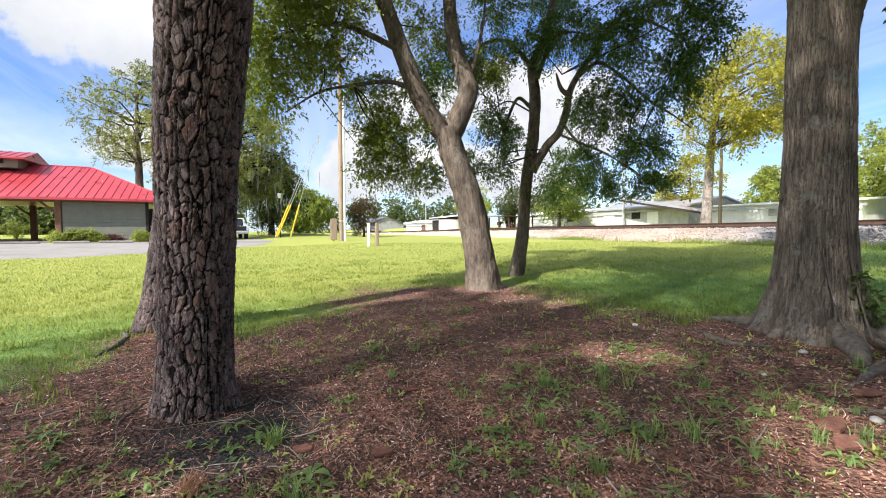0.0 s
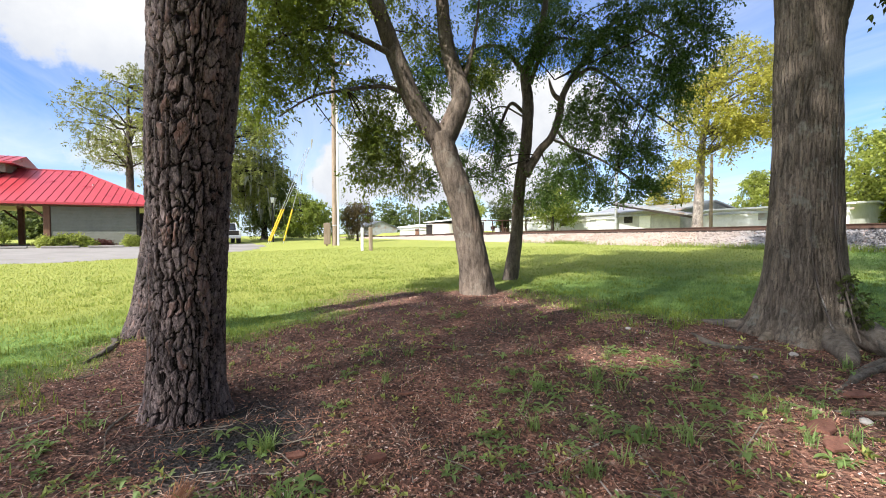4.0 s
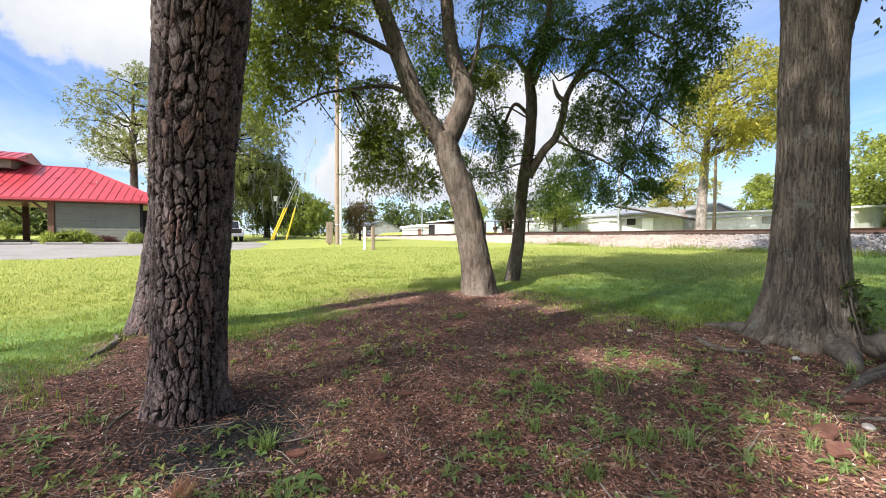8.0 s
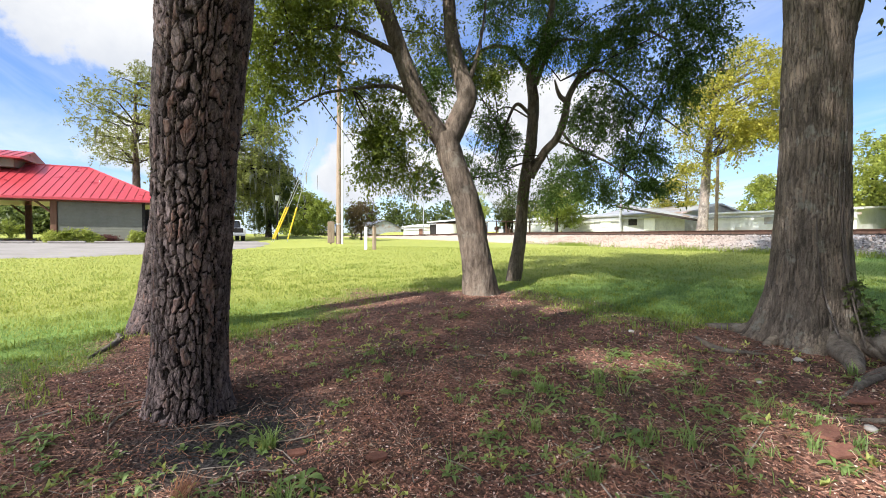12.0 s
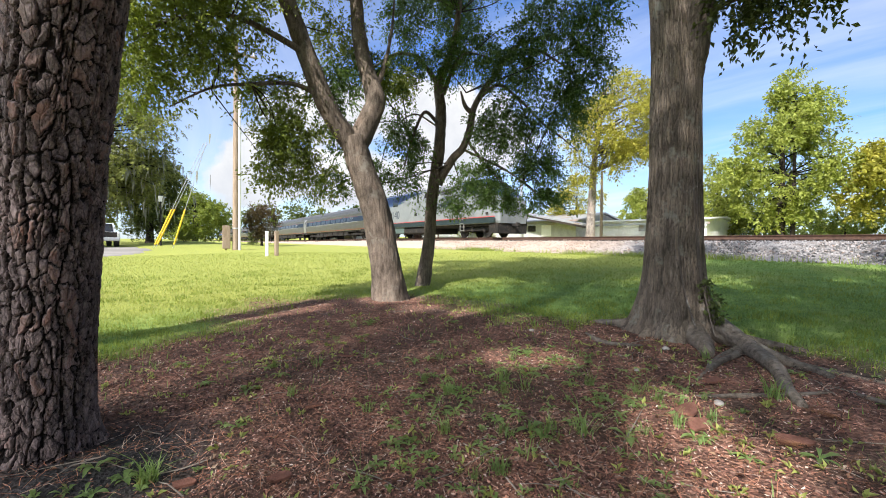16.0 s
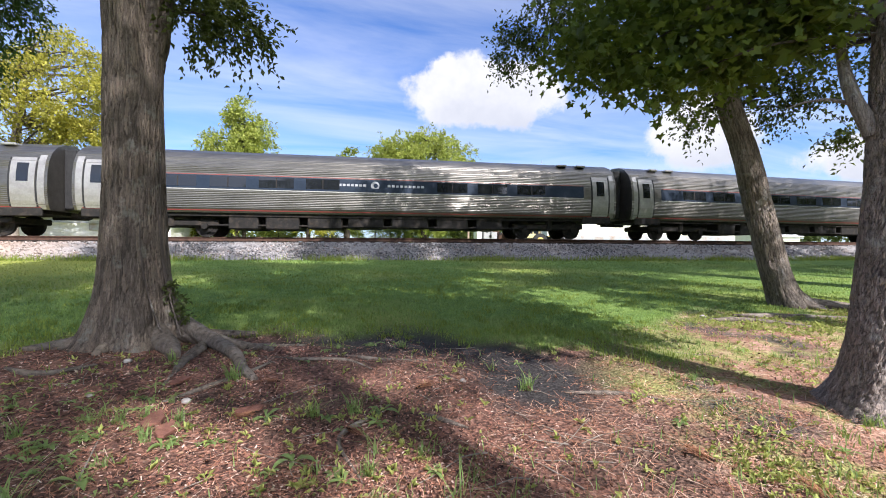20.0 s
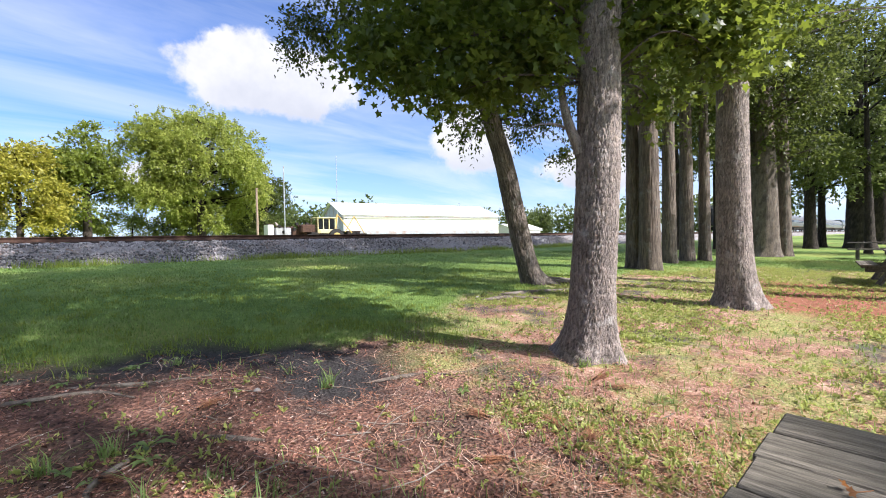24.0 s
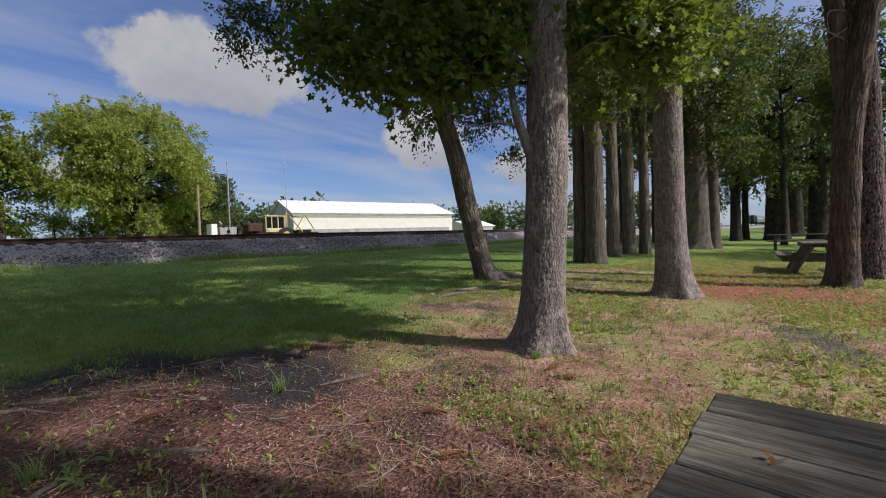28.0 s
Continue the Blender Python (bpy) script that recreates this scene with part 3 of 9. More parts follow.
def ground_material():
    m, nt, b = shader("ground_cover", 0.95, 0, 0.15)
    geo = nt.nodes.new("ShaderNodeNewGeometry")
    pos = geo.outputs["Position"]
    att = nt.nodes.new("ShaderNodeAttribute")
    att.attribute_name = "cover"
    sep = nt.nodes.new("ShaderNodeSeparateColor")
    nt.links.new(att.outputs["Color"], sep.inputs[0])
    n_big, n_mid, n_fine = noise_tex(nt, pos, 0.25, 4), noise_tex(nt, pos, 3.0, 5, 0.65), noise_tex(nt, pos, 38, 4, 0.7)
    lawn = ramp(nt, maths(nt, "ADD", maths(nt, "MULTIPLY", n_mid, 0.5), maths(nt, "MULTIPLY", n_fine, 0.5)), [(0.3, (0.072, 0.12, 0.034)), (0.5, (0.155, 0.245, 0.06)), (0.7, (0.28, 0.36, 0.10))])
    dry = ramp(nt, n_big, [(0.48, (0, 0, 0)), (0.66, (0.6, 0.6, 0.6))])
    lawn = mix_rgb(nt, dry, lawn, (0.38, 0.36, 0.10))
    # the open side of the lawn is drier and yellower, its sunlight painted in too
    xyz = nt.nodes.new("ShaderNodeSeparateXYZ")
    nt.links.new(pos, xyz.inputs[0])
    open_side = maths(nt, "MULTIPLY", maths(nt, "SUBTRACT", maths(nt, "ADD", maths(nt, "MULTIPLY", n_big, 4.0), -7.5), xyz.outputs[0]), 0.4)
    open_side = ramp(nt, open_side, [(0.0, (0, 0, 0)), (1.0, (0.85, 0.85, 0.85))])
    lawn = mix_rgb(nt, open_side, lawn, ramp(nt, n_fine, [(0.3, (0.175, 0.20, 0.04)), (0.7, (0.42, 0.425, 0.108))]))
    vor = nt.nodes.new("ShaderNodeTexVoronoi")
    vor.inputs["Scale"].default_value = 42
    nt.links.new(mapped(nt, pos, (1, 1.0, 1)), vor.inputs["Vector"])
    chip = ramp(nt, vor.outputs["Color"], [(0.0, (0.016, 0.012, 0.012)), (0.5, (0.16, 0.08, 0.063)), (0.8, (0.38, 0.19, 0.14)), (1.0, (0.54, 0.40, 0.33))])
    mulch = mix_rgb(nt, 0.5, chip, ramp(nt, n_fine, [(0.34, (0.017, 0.012, 0.010)), (0.7, (0.35, 0.195, 0.14))]))
    earth = ramp(nt, noise_tex(nt, mapped(nt, pos, loc=(11, 3, 0)), 1.3, 5, 0.65), [(0.46, (0, 0, 0)), (0.6, (0.7, 0.7, 0.7))])
    mulch = mix_rgb(nt, earth, mulch, ramp(nt, n_fine, [(0.3, (0.03, 0.023, 0.019)), (0.7, (0.17, 0.115, 0.088))]))
    straw = ramp(nt, maths(nt, "ADD", maths(nt, "MULTIPLY", n_mid, 0.5), maths(nt, "MULTIPLY", n_fine, 0.5)), [(0.36, (0.075, 0.048, 0.038)), (0.5, (0.36, 0.205, 0.145)), (0.64, (0.64, 0.43, 0.33))])
    patch = ramp(nt, noise_tex(nt, pos, 1.4, 5, 0.65), [(0.45, (0, 0, 0)), (0.56, (0.85, 0.85, 0.85))])
    straw = mix_rgb(nt, patch, straw, ramp(nt, n_fine, [(0.32, (0.10, 0.12, 0.035)), (0.66, (0.44, 0.46, 0.16))]))
    bare = ramp(nt, noise_tex(nt, mapped(nt, pos, loc=(31, 7, 0)), 0.8, 5, 0.6), [(0.54, (0, 0, 0)), (0.62, (0.85, 0.85, 0.85))])
    straw = mix_rgb(nt, bare, straw, ramp(nt, n_fine, [(0.3, (0.04, 0.036, 0.034)), (0.7, (0.14, 0.125, 0.118))]))
    red = ramp(nt, sep_red(nt, pos), [(0.2, (0, 0, 0)), (0.5, (0.95, 0.95, 0.95))])
    straw = mix_rgb(nt, red, straw, ramp(nt, n_fine, [(0.3, (0.15, 0.05, 0.033)), (0.7, (0.46, 0.19, 0.12))]))
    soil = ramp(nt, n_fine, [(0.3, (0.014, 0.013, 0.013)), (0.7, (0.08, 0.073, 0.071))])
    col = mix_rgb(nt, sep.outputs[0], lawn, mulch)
    col = mix_rgb(nt, sep.outputs[1], col, straw)
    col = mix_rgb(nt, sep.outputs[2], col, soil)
    nt.links.new(col, b.inputs["Base Color"])
    bp = nt.nodes.new("ShaderNodeBump")
    bp.inputs["Strength"].default_value, bp.inputs["Distance"].default_value = 0.8, 0.03
    nt.links.new(maths(nt, "ADD", n_fine, maths(nt, "MULTIPLY", vor.outputs["Distance"], sep.outputs[0])), bp.inputs["Height"])
    nt.links.new(bp.outputs[0], b.inputs["Normal"])
    return m


def steps(fine_a, fine_b, fine, reach):
    """Grid lines: close together from fine_a to fine_b, wider and wider to the horizon."""
    mid = np.arange(fine_a, fine_b, fine)
    out, d, x = [], fine, fine_b
    while x < reach:
        out.append(x)
        d *= 1.14
        x += d
    left, d, x = [], fine, fine_a
    while x > -reach:
        d *= 1.14
        x -= d
        left.append(x)
    return np.r_[left[::-1], mid, out]


def ground_relief(x, y):
    near = np.exp(-((x - 1) ** 2 + (y - 1) ** 2) / 120.0)
    mu, st, so = zones(x, y)
    rough = 0.03 * fbm(x * 0.8, y * 0.8, 5.0) + 0.018 * fbm(x * 4, y * 4, 2.0) * np.maximum(mu, st)
    hollow = -0.05 * so
    return near * rough + hollow + 0.05 * mu * np.clip(fbm(x * 0.35, y * 0.35, 9.0, 2) + 0.4, 0, 1)


def build_ground():
    xs, ys = steps(-8.5, 13.5, 0.105, 2600), steps(-4.2, 8.0, 0.105, 2600)
    gx, gy = np.meshgrid(xs, ys)
    gz = ground_z(gx, gy) + ground_relief(gx, gy)
    me = fast_mesh("ground", np.stack([gx, gy, gz], -1).reshape(-1, 3), grid_faces(len(ys), len(xs)), True)
    mu, st, so = zones(gx, gy)
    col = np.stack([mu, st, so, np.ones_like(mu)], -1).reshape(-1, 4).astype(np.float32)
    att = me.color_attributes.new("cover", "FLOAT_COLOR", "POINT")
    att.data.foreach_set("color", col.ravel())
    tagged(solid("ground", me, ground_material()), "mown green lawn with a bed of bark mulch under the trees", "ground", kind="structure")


build_ground()


def floor_at(x, y):
    return float(ground_z(x, y) + ground_relief(np.array(x, float), np.array(y, float)))


# ---------------------------------------------------------------- railway
TRACK_Y, RAIL_TOP = 19.6, 1.575
TIE_TOP = RAIL_TOP - 0.19


def dusty_stone(material):
    """Rust and dust tint the ballast tan along the open stretch of the line."""
    nt = material.node_tree
    base = nt.nodes["Principled BSDF"].inputs["Base Color"]
    old = base.links[0].from_socket
    pos = nt.nodes.new("ShaderNodeNewGeometry").outputs["Position"]
    xyz = nt.nodes.new("ShaderNodeSeparateXYZ")
    nt.links.new(pos, xyz.inputs[0])
    along = maths(nt, "MULTIPLY", maths(nt, "SUBTRACT", maths(nt, "ADD", maths(nt, "MULTIPLY", noise_tex(nt, pos, 0.5, 4), 6.0), -12.26), xyz.outputs[0]), 0.25)
    share = ramp(nt, along, [(0.0, (0, 0, 0)), (1.0, (0.7, 0.7, 0.7))])
    nt.links.new(mix_rgb(nt, share, old, (0.42, 0.32, 0.25)), base)


def build_track():
    # ballast bed: a bank of crushed stone
    xs = np.r_[-900:-120:20, -120:-30:1.0, np.arange(-30, 60, 0.24), 60:150:1.0, 150:901:20]
    prof = np.array([(-3.35, None), (-3.0, 0.14), (-2.5, 0.36), (-2.0, 0.62), (-1.7, 0.72), (-1.32, 0.74), (-1.2, 0.78), (1.3, 0.80), (1.7, 0.76), (2.6, 0.3), (3.4, None)], dtype=object)
    ss = np.linspace(0, len(prof) - 1, 60)
    yy = np.interp(ss, range(len(prof)), [p[0] for p in prof]) + TRACK_Y
    rise = np.interp(ss, range(len(prof)), [0.0 if p[1] is None else p[1] / 0.80 for p in prof])
    gx, gy = np.meshgrid(xs, yy)
    foot = ground_z(gx * 0, 16.4 + 0 * gy) - 0.06
    top = TIE_TOP - 0.02
    gz = foot + (top - sink(gx) - foot) * rise[:, None]
    gz = gz + (0.035 * vnoise(gx * 11, gy * 11, 1) + 0.02 * vnoise(gx * 25, gy * 25, 4) + 0.04 * vnoise(gx * 0.7, gy * 2, 2)) * (rise[:, None] > 0.02)
    me = fast_mesh("ballast", np.stack([gx, gy + bend(gx), gz], -1).reshape(-1, 3), grid_faces(len(yy), len(xs)), False)
    dusty_stone(STONE)
    tagged(solid("ballast_bank", me, STONE), "grey crushed stone ballast bank carrying the railway", "ballast", kind="structure")
    # loose stones on the near slope
    n = 20000
    x = np.concatenate([rng.uniform(-26, 40, n - 7000), rng.uniform(-8, 14, 7000)])
    s = rng.uniform(0, 1, n) ** 0.8
    y = TRACK_Y - 3.45 + s * 2.15
    z = np.interp(y - TRACK_Y, [p[0] for p in prof], [0.0 if p[1] is None else p[1] / 0.80 for p in prof])
    z = foot[0, 0] + (top - sink(x) - foot[0, 0]) * z + 0.01
    y = y + bend(x)
    size = rng.uniform(0.02, 0.052, n)
    base_v = np.array([(1, 0, 0), (-1, 0, 0), (0, 1, 0), (0, -1, 0), (0, 0, 1), (0, 0, -1)], float)
    base_f = np.array([(0, 2, 4), (2, 1, 4), (1, 3, 4), (3, 0, 4), (2, 0, 5), (1, 2, 5), (3, 1, 5), (0, 3, 5)])
    v = base_v[None] * rng.uniform(0.6, 1.3, (n, 6, 1)) * size[:, None, None] + rng.normal(0, 0.25, (n, 6, 3)) * size[:, None, None]
    a = rng.uniform(0, 6.28, n)
    vx, vy = v[..., 0] * np.cos(a)[:, None] - v[..., 1] * np.sin(a)[:, None], v[..., 0] * np.sin(a)[:, None] + v[..., 1] * np.cos(a)[:, None]
    v = np.stack([vx + x[:, None], vy + y[:, None], v[..., 2] + z[:, None]], -1).reshape(-1, 3)
    f = (base_f[None] + (np.arange(n) * 6)[:, None, None]).reshape(-1, 3)
    stone = surface("loose_stone", (0.17, 0.16, 0.16), (0.44, 0.42, 0.41), 6, 0.95, 0, 0.3)
    nt = stone.node_tree
    geo = nt.nodes.new("ShaderNodeNewGeometry")
    col = ramp(nt, geo.outputs["Random Per Island"], [(0, (0.07, 0.068, 0.072)), (0.5, (0.22, 0.212, 0.21)), (0.85, (0.38, 0.36, 0.355)), (1, (0.22, 0.155, 0.12))])
    nt.links.new(col, nt.nodes["Principled BSDF"].inputs["Base Color"])
    dusty_stone(stone)
    tagged(solid("ballast_stones", fast_mesh("stones", v, f), stone), "loose grey ballast stones on the bank", "stones", kind="stuff")
    # rails: head, web and foot
    for side in (-0.7525, 0.7525):
        h = RAIL_TOP
        out = [(-0.07, h - 0.17), (0.07, h - 0.17), (0.07, h - 0.155), (0.012, h - 0.13), (0.012, h - 0.045), (0.036, h - 0.035), (0.036, h - 0.004), (0.03, h),
               (-0.03, h), (-0.036, h - 0.004), (-0.036, h - 0.035), (-0.012, h - 0.045), (-0.012, h - 0.13), (-0.07, h - 0.155)]
        rx = np.r_[np.arange(-900, -160, 40), np.arange(-160, 24, 2), 24, 900].astype(float)
        ring = np.array(out)
        k = len(ring)
        v = np.stack([np.repeat(rx, k), (ring[None, :, 0] + (TRACK_Y + side + bend(rx))[:, None]).ravel(), (ring[None, :, 1] - sink(rx)[:, None]).ravel()], -1)
        f = np.array([(i * k + j, i * k + (j + 1) % k, (i + 1) * k + (j + 1) % k, (i + 1) * k + j) for i in range(len(rx) - 1) for j in range(k)])
        tagged(solid("rail", fast_mesh("rail", v, f), RAIL_RUST), "rust-brown steel rail on wooden ties", "rail", "rails of the track", kind="structure")


build_track()

# ---------------------------------------------------------------- trees
def bark_bump(style, r0, seed=0):
    """Relief of the bark and a random number for each plate, over angle and height."""
    if style == "plates":                     # pine: long flat plates in terraces, parted by deep narrow furrows
        nu = max(8, round(2 * math.pi * r0 / 0.042))
        def f(th, arc, r):
            c, s = np.cos(th), np.sin(th)
            u, v = th / (2 * np.pi) * nu, arc / 0.11
            u = u + 0.7 * vnoise(arc * 4.0, c * 3, seed + s * 3) + 0.3 * vnoise(arc * 16, c * 7, seed + s * 7) + 0.10 * vnoise(arc * 60, c * 18, seed + s * 18)
            v = v + 0.35 * vnoise(c * 7, s * 7, arc * 7 + seed)
            gap, cell = plates(u, v, nu, seed)
            fine, flake = plates(u * 2.0, v * 2.4 + 0.4 * vnoise(u * 3, v * 3, seed + 9), nu * 2, seed + 5)
            w = 0.62 * u + 0.5 * vnoise(arc * 3.0, c * 5, seed + 4 + s * 5)
            long = np.abs(np.mod(w, 1.0) - 0.5)                      # long furrows that run up the trunk
            groove = np.clip((0.5 - long - 0.05) / 0.05, 0, 1)
            furrow = np.clip((gap - 0.065) / 0.06, 0, 1)
            open_ = np.minimum(groove, furrow)
            relief = 0.012 * groove + 0.010 * furrow + 0.007 * cell + open_ * (0.005 * flake + 0.002 * np.clip((fine - 0.03) / 0.05, 0, 1)) + 0.0016 * fbm(u * 3, v * 5, seed, 3) - 0.026
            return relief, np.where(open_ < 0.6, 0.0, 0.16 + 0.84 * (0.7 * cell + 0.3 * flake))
    elif style == "ridges":                   # furrowed: short blocky ridges
        nu = max(10, round(2 * math.pi * r0 / 0.019))
        def f(th, arc, r):
            c, s = np.cos(th), np.sin(th)
            u, v = th / (2 * np.pi) * nu, arc / 0.06
            u = u + 0.7 * vnoise(v * 0.6, c * 3, seed + s * 3) + 0.25 * vnoise(arc * 40, c * 9, seed + s * 9)
            gap, cell = plates(u, v, nu, seed)
            rise = np.clip((gap - 0.05) / 0.16, 0, 1)
            return 0.011 * rise + 0.004 * cell + 0.004 * vnoise(c * 7, s * 7, arc * 5) - 0.010, np.where(rise < 0.12, 0.06, 0.2 + 0.8 * cell)
    elif style == "strips":                   # long interlacing vertical fissures
        nu = max(10, round(2 * math.pi * r0 / 0.024))
        def f(th, arc, r):
            c, s = np.cos(th), np.sin(th)
            u, v = th / (2 * np.pi) * nu, arc / 0.36
            u = u + 1.0 * vnoise(arc * 2.4, c * 4, seed + s * 4) + 0.4 * vnoise(arc * 9, c * 8, seed + s * 8)
            gap, cell = plates(u, v, nu, seed)
            rise = np.clip((gap - 0.04) / 0.17, 0, 1)
            return 0.014 * rise + 0.005 * cell + 0.010 * fbm(c * 3, s * 3, arc * 2, 3) - 0.010, np.where(rise < 0.16, 0.05, 0.2 + 0.8 * cell)
    else:                                     # smooth with lumps
        def f(th, arc, r):
            c, s = np.cos(th), np.sin(th)
            low = fbm(c * 1.3, s * 1.3, arc * 2.2 + seed, 3)
            return r * (0.09 * low + 0.03 * vnoise(c * 6, s * 6, arc * 5 + seed)) - 0.006 * np.clip(np.abs(vnoise(c * 5 + low, s * 5, arc * 1.3 + seed)) * -9 + 1, 0, 1), 0.6 + 0.4 * vnoise(c * 2, s * 2, arc * 3 + seed)
    return f


def with_flare(f, amount, height, lobes, seed):
    """Buttressed foot."""
    ph = np.random.default_rng(seed).uniform(0, 6.28, 3)
    def g(th, arc, r):
        shape = 0.55 + 0.45 * (np.cos(lobes * th + ph[0]) * 0.6 + np.cos((lobes + 2) * th + ph[1]) * 0.4)
        rise, cell = f(th, arc, r)
        return rise + r * amount * np.exp(-arc / height) * (0.45 + shape), cell
    return g


def leaf_cloud(starts, ways, per, length, size, wide=0.5, droop=0.4, seed=1, curl=0.25):
    """Leaves along twigs: each a blade folded at its rib. starts and ways: where the twigs begin and where they point."""
    r = np.random.default_rng(seed)
    n = len(starts)
    s = (np.arange(per) + r.uniform(0, 1, (n, per))) / per
    ln = length * r.uniform(0.6, 1.3, (n, 1))
    pos = starts[:, None] + ways[:, None] * (s * ln)[..., None]
    pos[..., 2] -= droop * (s * ln) ** 2 / length
    pos = (pos + r.normal(0, 0.1 * length, pos.shape)).reshape(-1, 3)
    k = len(pos)
    out = np.repeat(ways, per, 0) * 0.7 + r.normal(0, 0.7, (k, 3))
    out[:, 2] -= droop
    out /= np.linalg.norm(out, axis=1)[:, None]
    nor = r.normal(0, 0.55, (k, 3)) + np.array([0, 0, 1.0])
    side = np.cross(out, nor)
    side /= np.linalg.norm(side, axis=1)[:, None] + 1e-9
    up = np.cross(side, out)
    sz = (size * r.uniform(0.6, 1.35, k))[:, None]
    tip = pos + out * sz
    mid = pos + out * sz * 0.45 + up * sz * curl * 0.3
    v = np.stack([pos, mid + side * sz * wide * 0.5 + up * sz * curl * 0.5, tip, mid - side * sz * wide * 0.5 + up * sz * curl * 0.5], 1).reshape(-1, 3)
    b = (np.arange(k) * 4)[:, None]
    f = np.stack([b + [[0, 1, 2]], b + [[0, 2, 3]]], 1).reshape(-1, 3)
    return v, f


def lobed_leaves(pos, ways, size, seed=1):
    """Star-shaped leaves of five lobes on stalks."""
    r = np.random.default_rng(seed)
    k = len(pos)
    out = ways + r.normal(0, 0.6, (k, 3))
    out[:, 2] -= 0.35
    out /= np.linalg.norm(out, axis=1)[:, None]
    nor = r.normal(0, 0.5, (k, 3)) + np.array([0, 0, 1.0])
    side = np.cross(out, nor)
    side /= np.linalg.norm(side, axis=1)[:, None] + 1e-9
    up = np.cross(side, out)
    sz = size * r.uniform(0.6, 1.3, k)
    ang = np.radians([-150, -125, -85, -60, -38, -20, 0, 20, 38, 60, 85, 125, 150])
    rad = np.array([0.3, 0.62, 0.45, 0.88, 0.58, 0.66, 1.0, 0.66, 0.58, 0.88, 0.45, 0.62, 0.3])
    x, y = rad * np.cos(ang), rad * np.sin(ang)
    v = pos[:, None] + sz[:, None, None] * (x[None, :, None] * out[:, None] + y[None, :, None] * side[:, None]
                                           + (0.22 * y[None, :, None] ** 2 - 0.12 * x[None, :, None] ** 2) * up[:, None])
    v = np.concatenate([pos[:, None], v], 1).reshape(-1, 3)
    j = np.arange(1, 13)
    f = (np.stack([0 * j, j, j + 1], -1)[None] + (np.arange(k) * 14)[:, None, None]).reshape(-1, 3)
    return v, f


def clumps(blobs, seed, shell=0.55):
    """Twig starts inside soft blobs (x, y, z, radius, how many); twigs point outward."""
    r = np.random.default_rng(seed)
    st, wy = [], []
    for x, y, z, rad, n in blobs:
        d = r.normal(0, 1, (n, 3))
        d /= np.linalg.norm(d, axis=1)[:, None]
        rr = rad * (shell + (1 - shell) * r.uniform(0, 1, n) ** 0.5) * r.uniform(0.55, 1.1, n)
        st.append(np.array([x, y, z]) + d * rr[:, None] * np.array([1, 1, 0.8]))
        w = d * 0.8 + r.normal(0, 0.35, (n, 3))
        wy.append(w / np.linalg.norm(w, axis=1)[:, None])
    return np.vstack(st), np.vstack(wy)


def limbs_to(tree, origin_pts, blobs, r0, bark, seed, name="limb", seg=6):
    """A limb from the trunk to each clump, joined as parts of the tree."""
    r = np.random.default_rng(seed)
    o = np.asarray(origin_pts, float)
    for x, y, z, rad, n in blobs:
        end = np.array([x, y, z])
        low = o[np.argmin(np.linalg.norm(o - end, axis=1) + 0.8 * np.clip(o[:, 2] - end[2] + 0.2, 0, 9))]
        bend = (low + end) / 2 + r.normal(0, 0.12, 3) * np.linalg.norm(end - low) + [0, 0, 0.08 * np.linalg.norm(end - low)]
        me = tube_mesh(name, [low, bend, end], [r0, r0 * 0.65, r0 * 0.2], seg, 10)
        solid(name, me, bark, tree)


def make_tree(name, base, path, radii, bark, style, label, category="tree", flare=(0.5, 0.25, 4), around=48, along=120, seed=1, group="", seen=0.0):
    """An Empty at the foot with the trunk under it; path and all limbs are given in the world."""
    bx, by = base
    at = Matrix.Translation((bx, by, floor_at(bx, by) - 0.04))
    t = thing(name, at, label, category, group)
    f = with_flare(bark_bump(style, radii[0], seed), *flare, seed)
    p = np.asarray(path, float)
    me = tube_mesh("trunk", p - np.array(at.translation), radii, around, along, bump=f, seen=seen)
    solid("trunk", me, bark, t)
    return t, np.array(at.translation)


def add_limb(t, off, path, radii, bark, style="smooth", around=14, along=40, seed=3, name="limb"):
    me = tube_mesh(name, np.asarray(path, float) - off, radii, around, along, bump=bark_bump(style, radii[0], seed))
    return solid(name, me, bark, t)


def add_leaves(t, off, vf, material, name="crown", label=""):
    v, f = vf
    return solid(name, fast_mesh(name, v - off, f), material, t, label)


def shift(blobs, off):
    return [(x - off[0], y - off[1], z - off[2], r, n) for x, y, z, r, n in blobs]


def spread(centre, size, count, rad, twigs, seed):
    """Clump places scattered through an egg-shaped crown, denser outside."""
    r = np.random.default_rng(seed)
    out = []
    for _ in range(count):
        d = r.normal(0, 1, 3)
        d /= np.linalg.norm(d)
        d *= r.uniform(0.35, 1.0) ** 0.6
        k = rad * r.uniform(0.7, 1.3)
        out.append((centre[0] + d[0] * size[0], centre[1] + d[1] * size[1], centre[2] + d[2] * size[2], k, twigs))
    return out


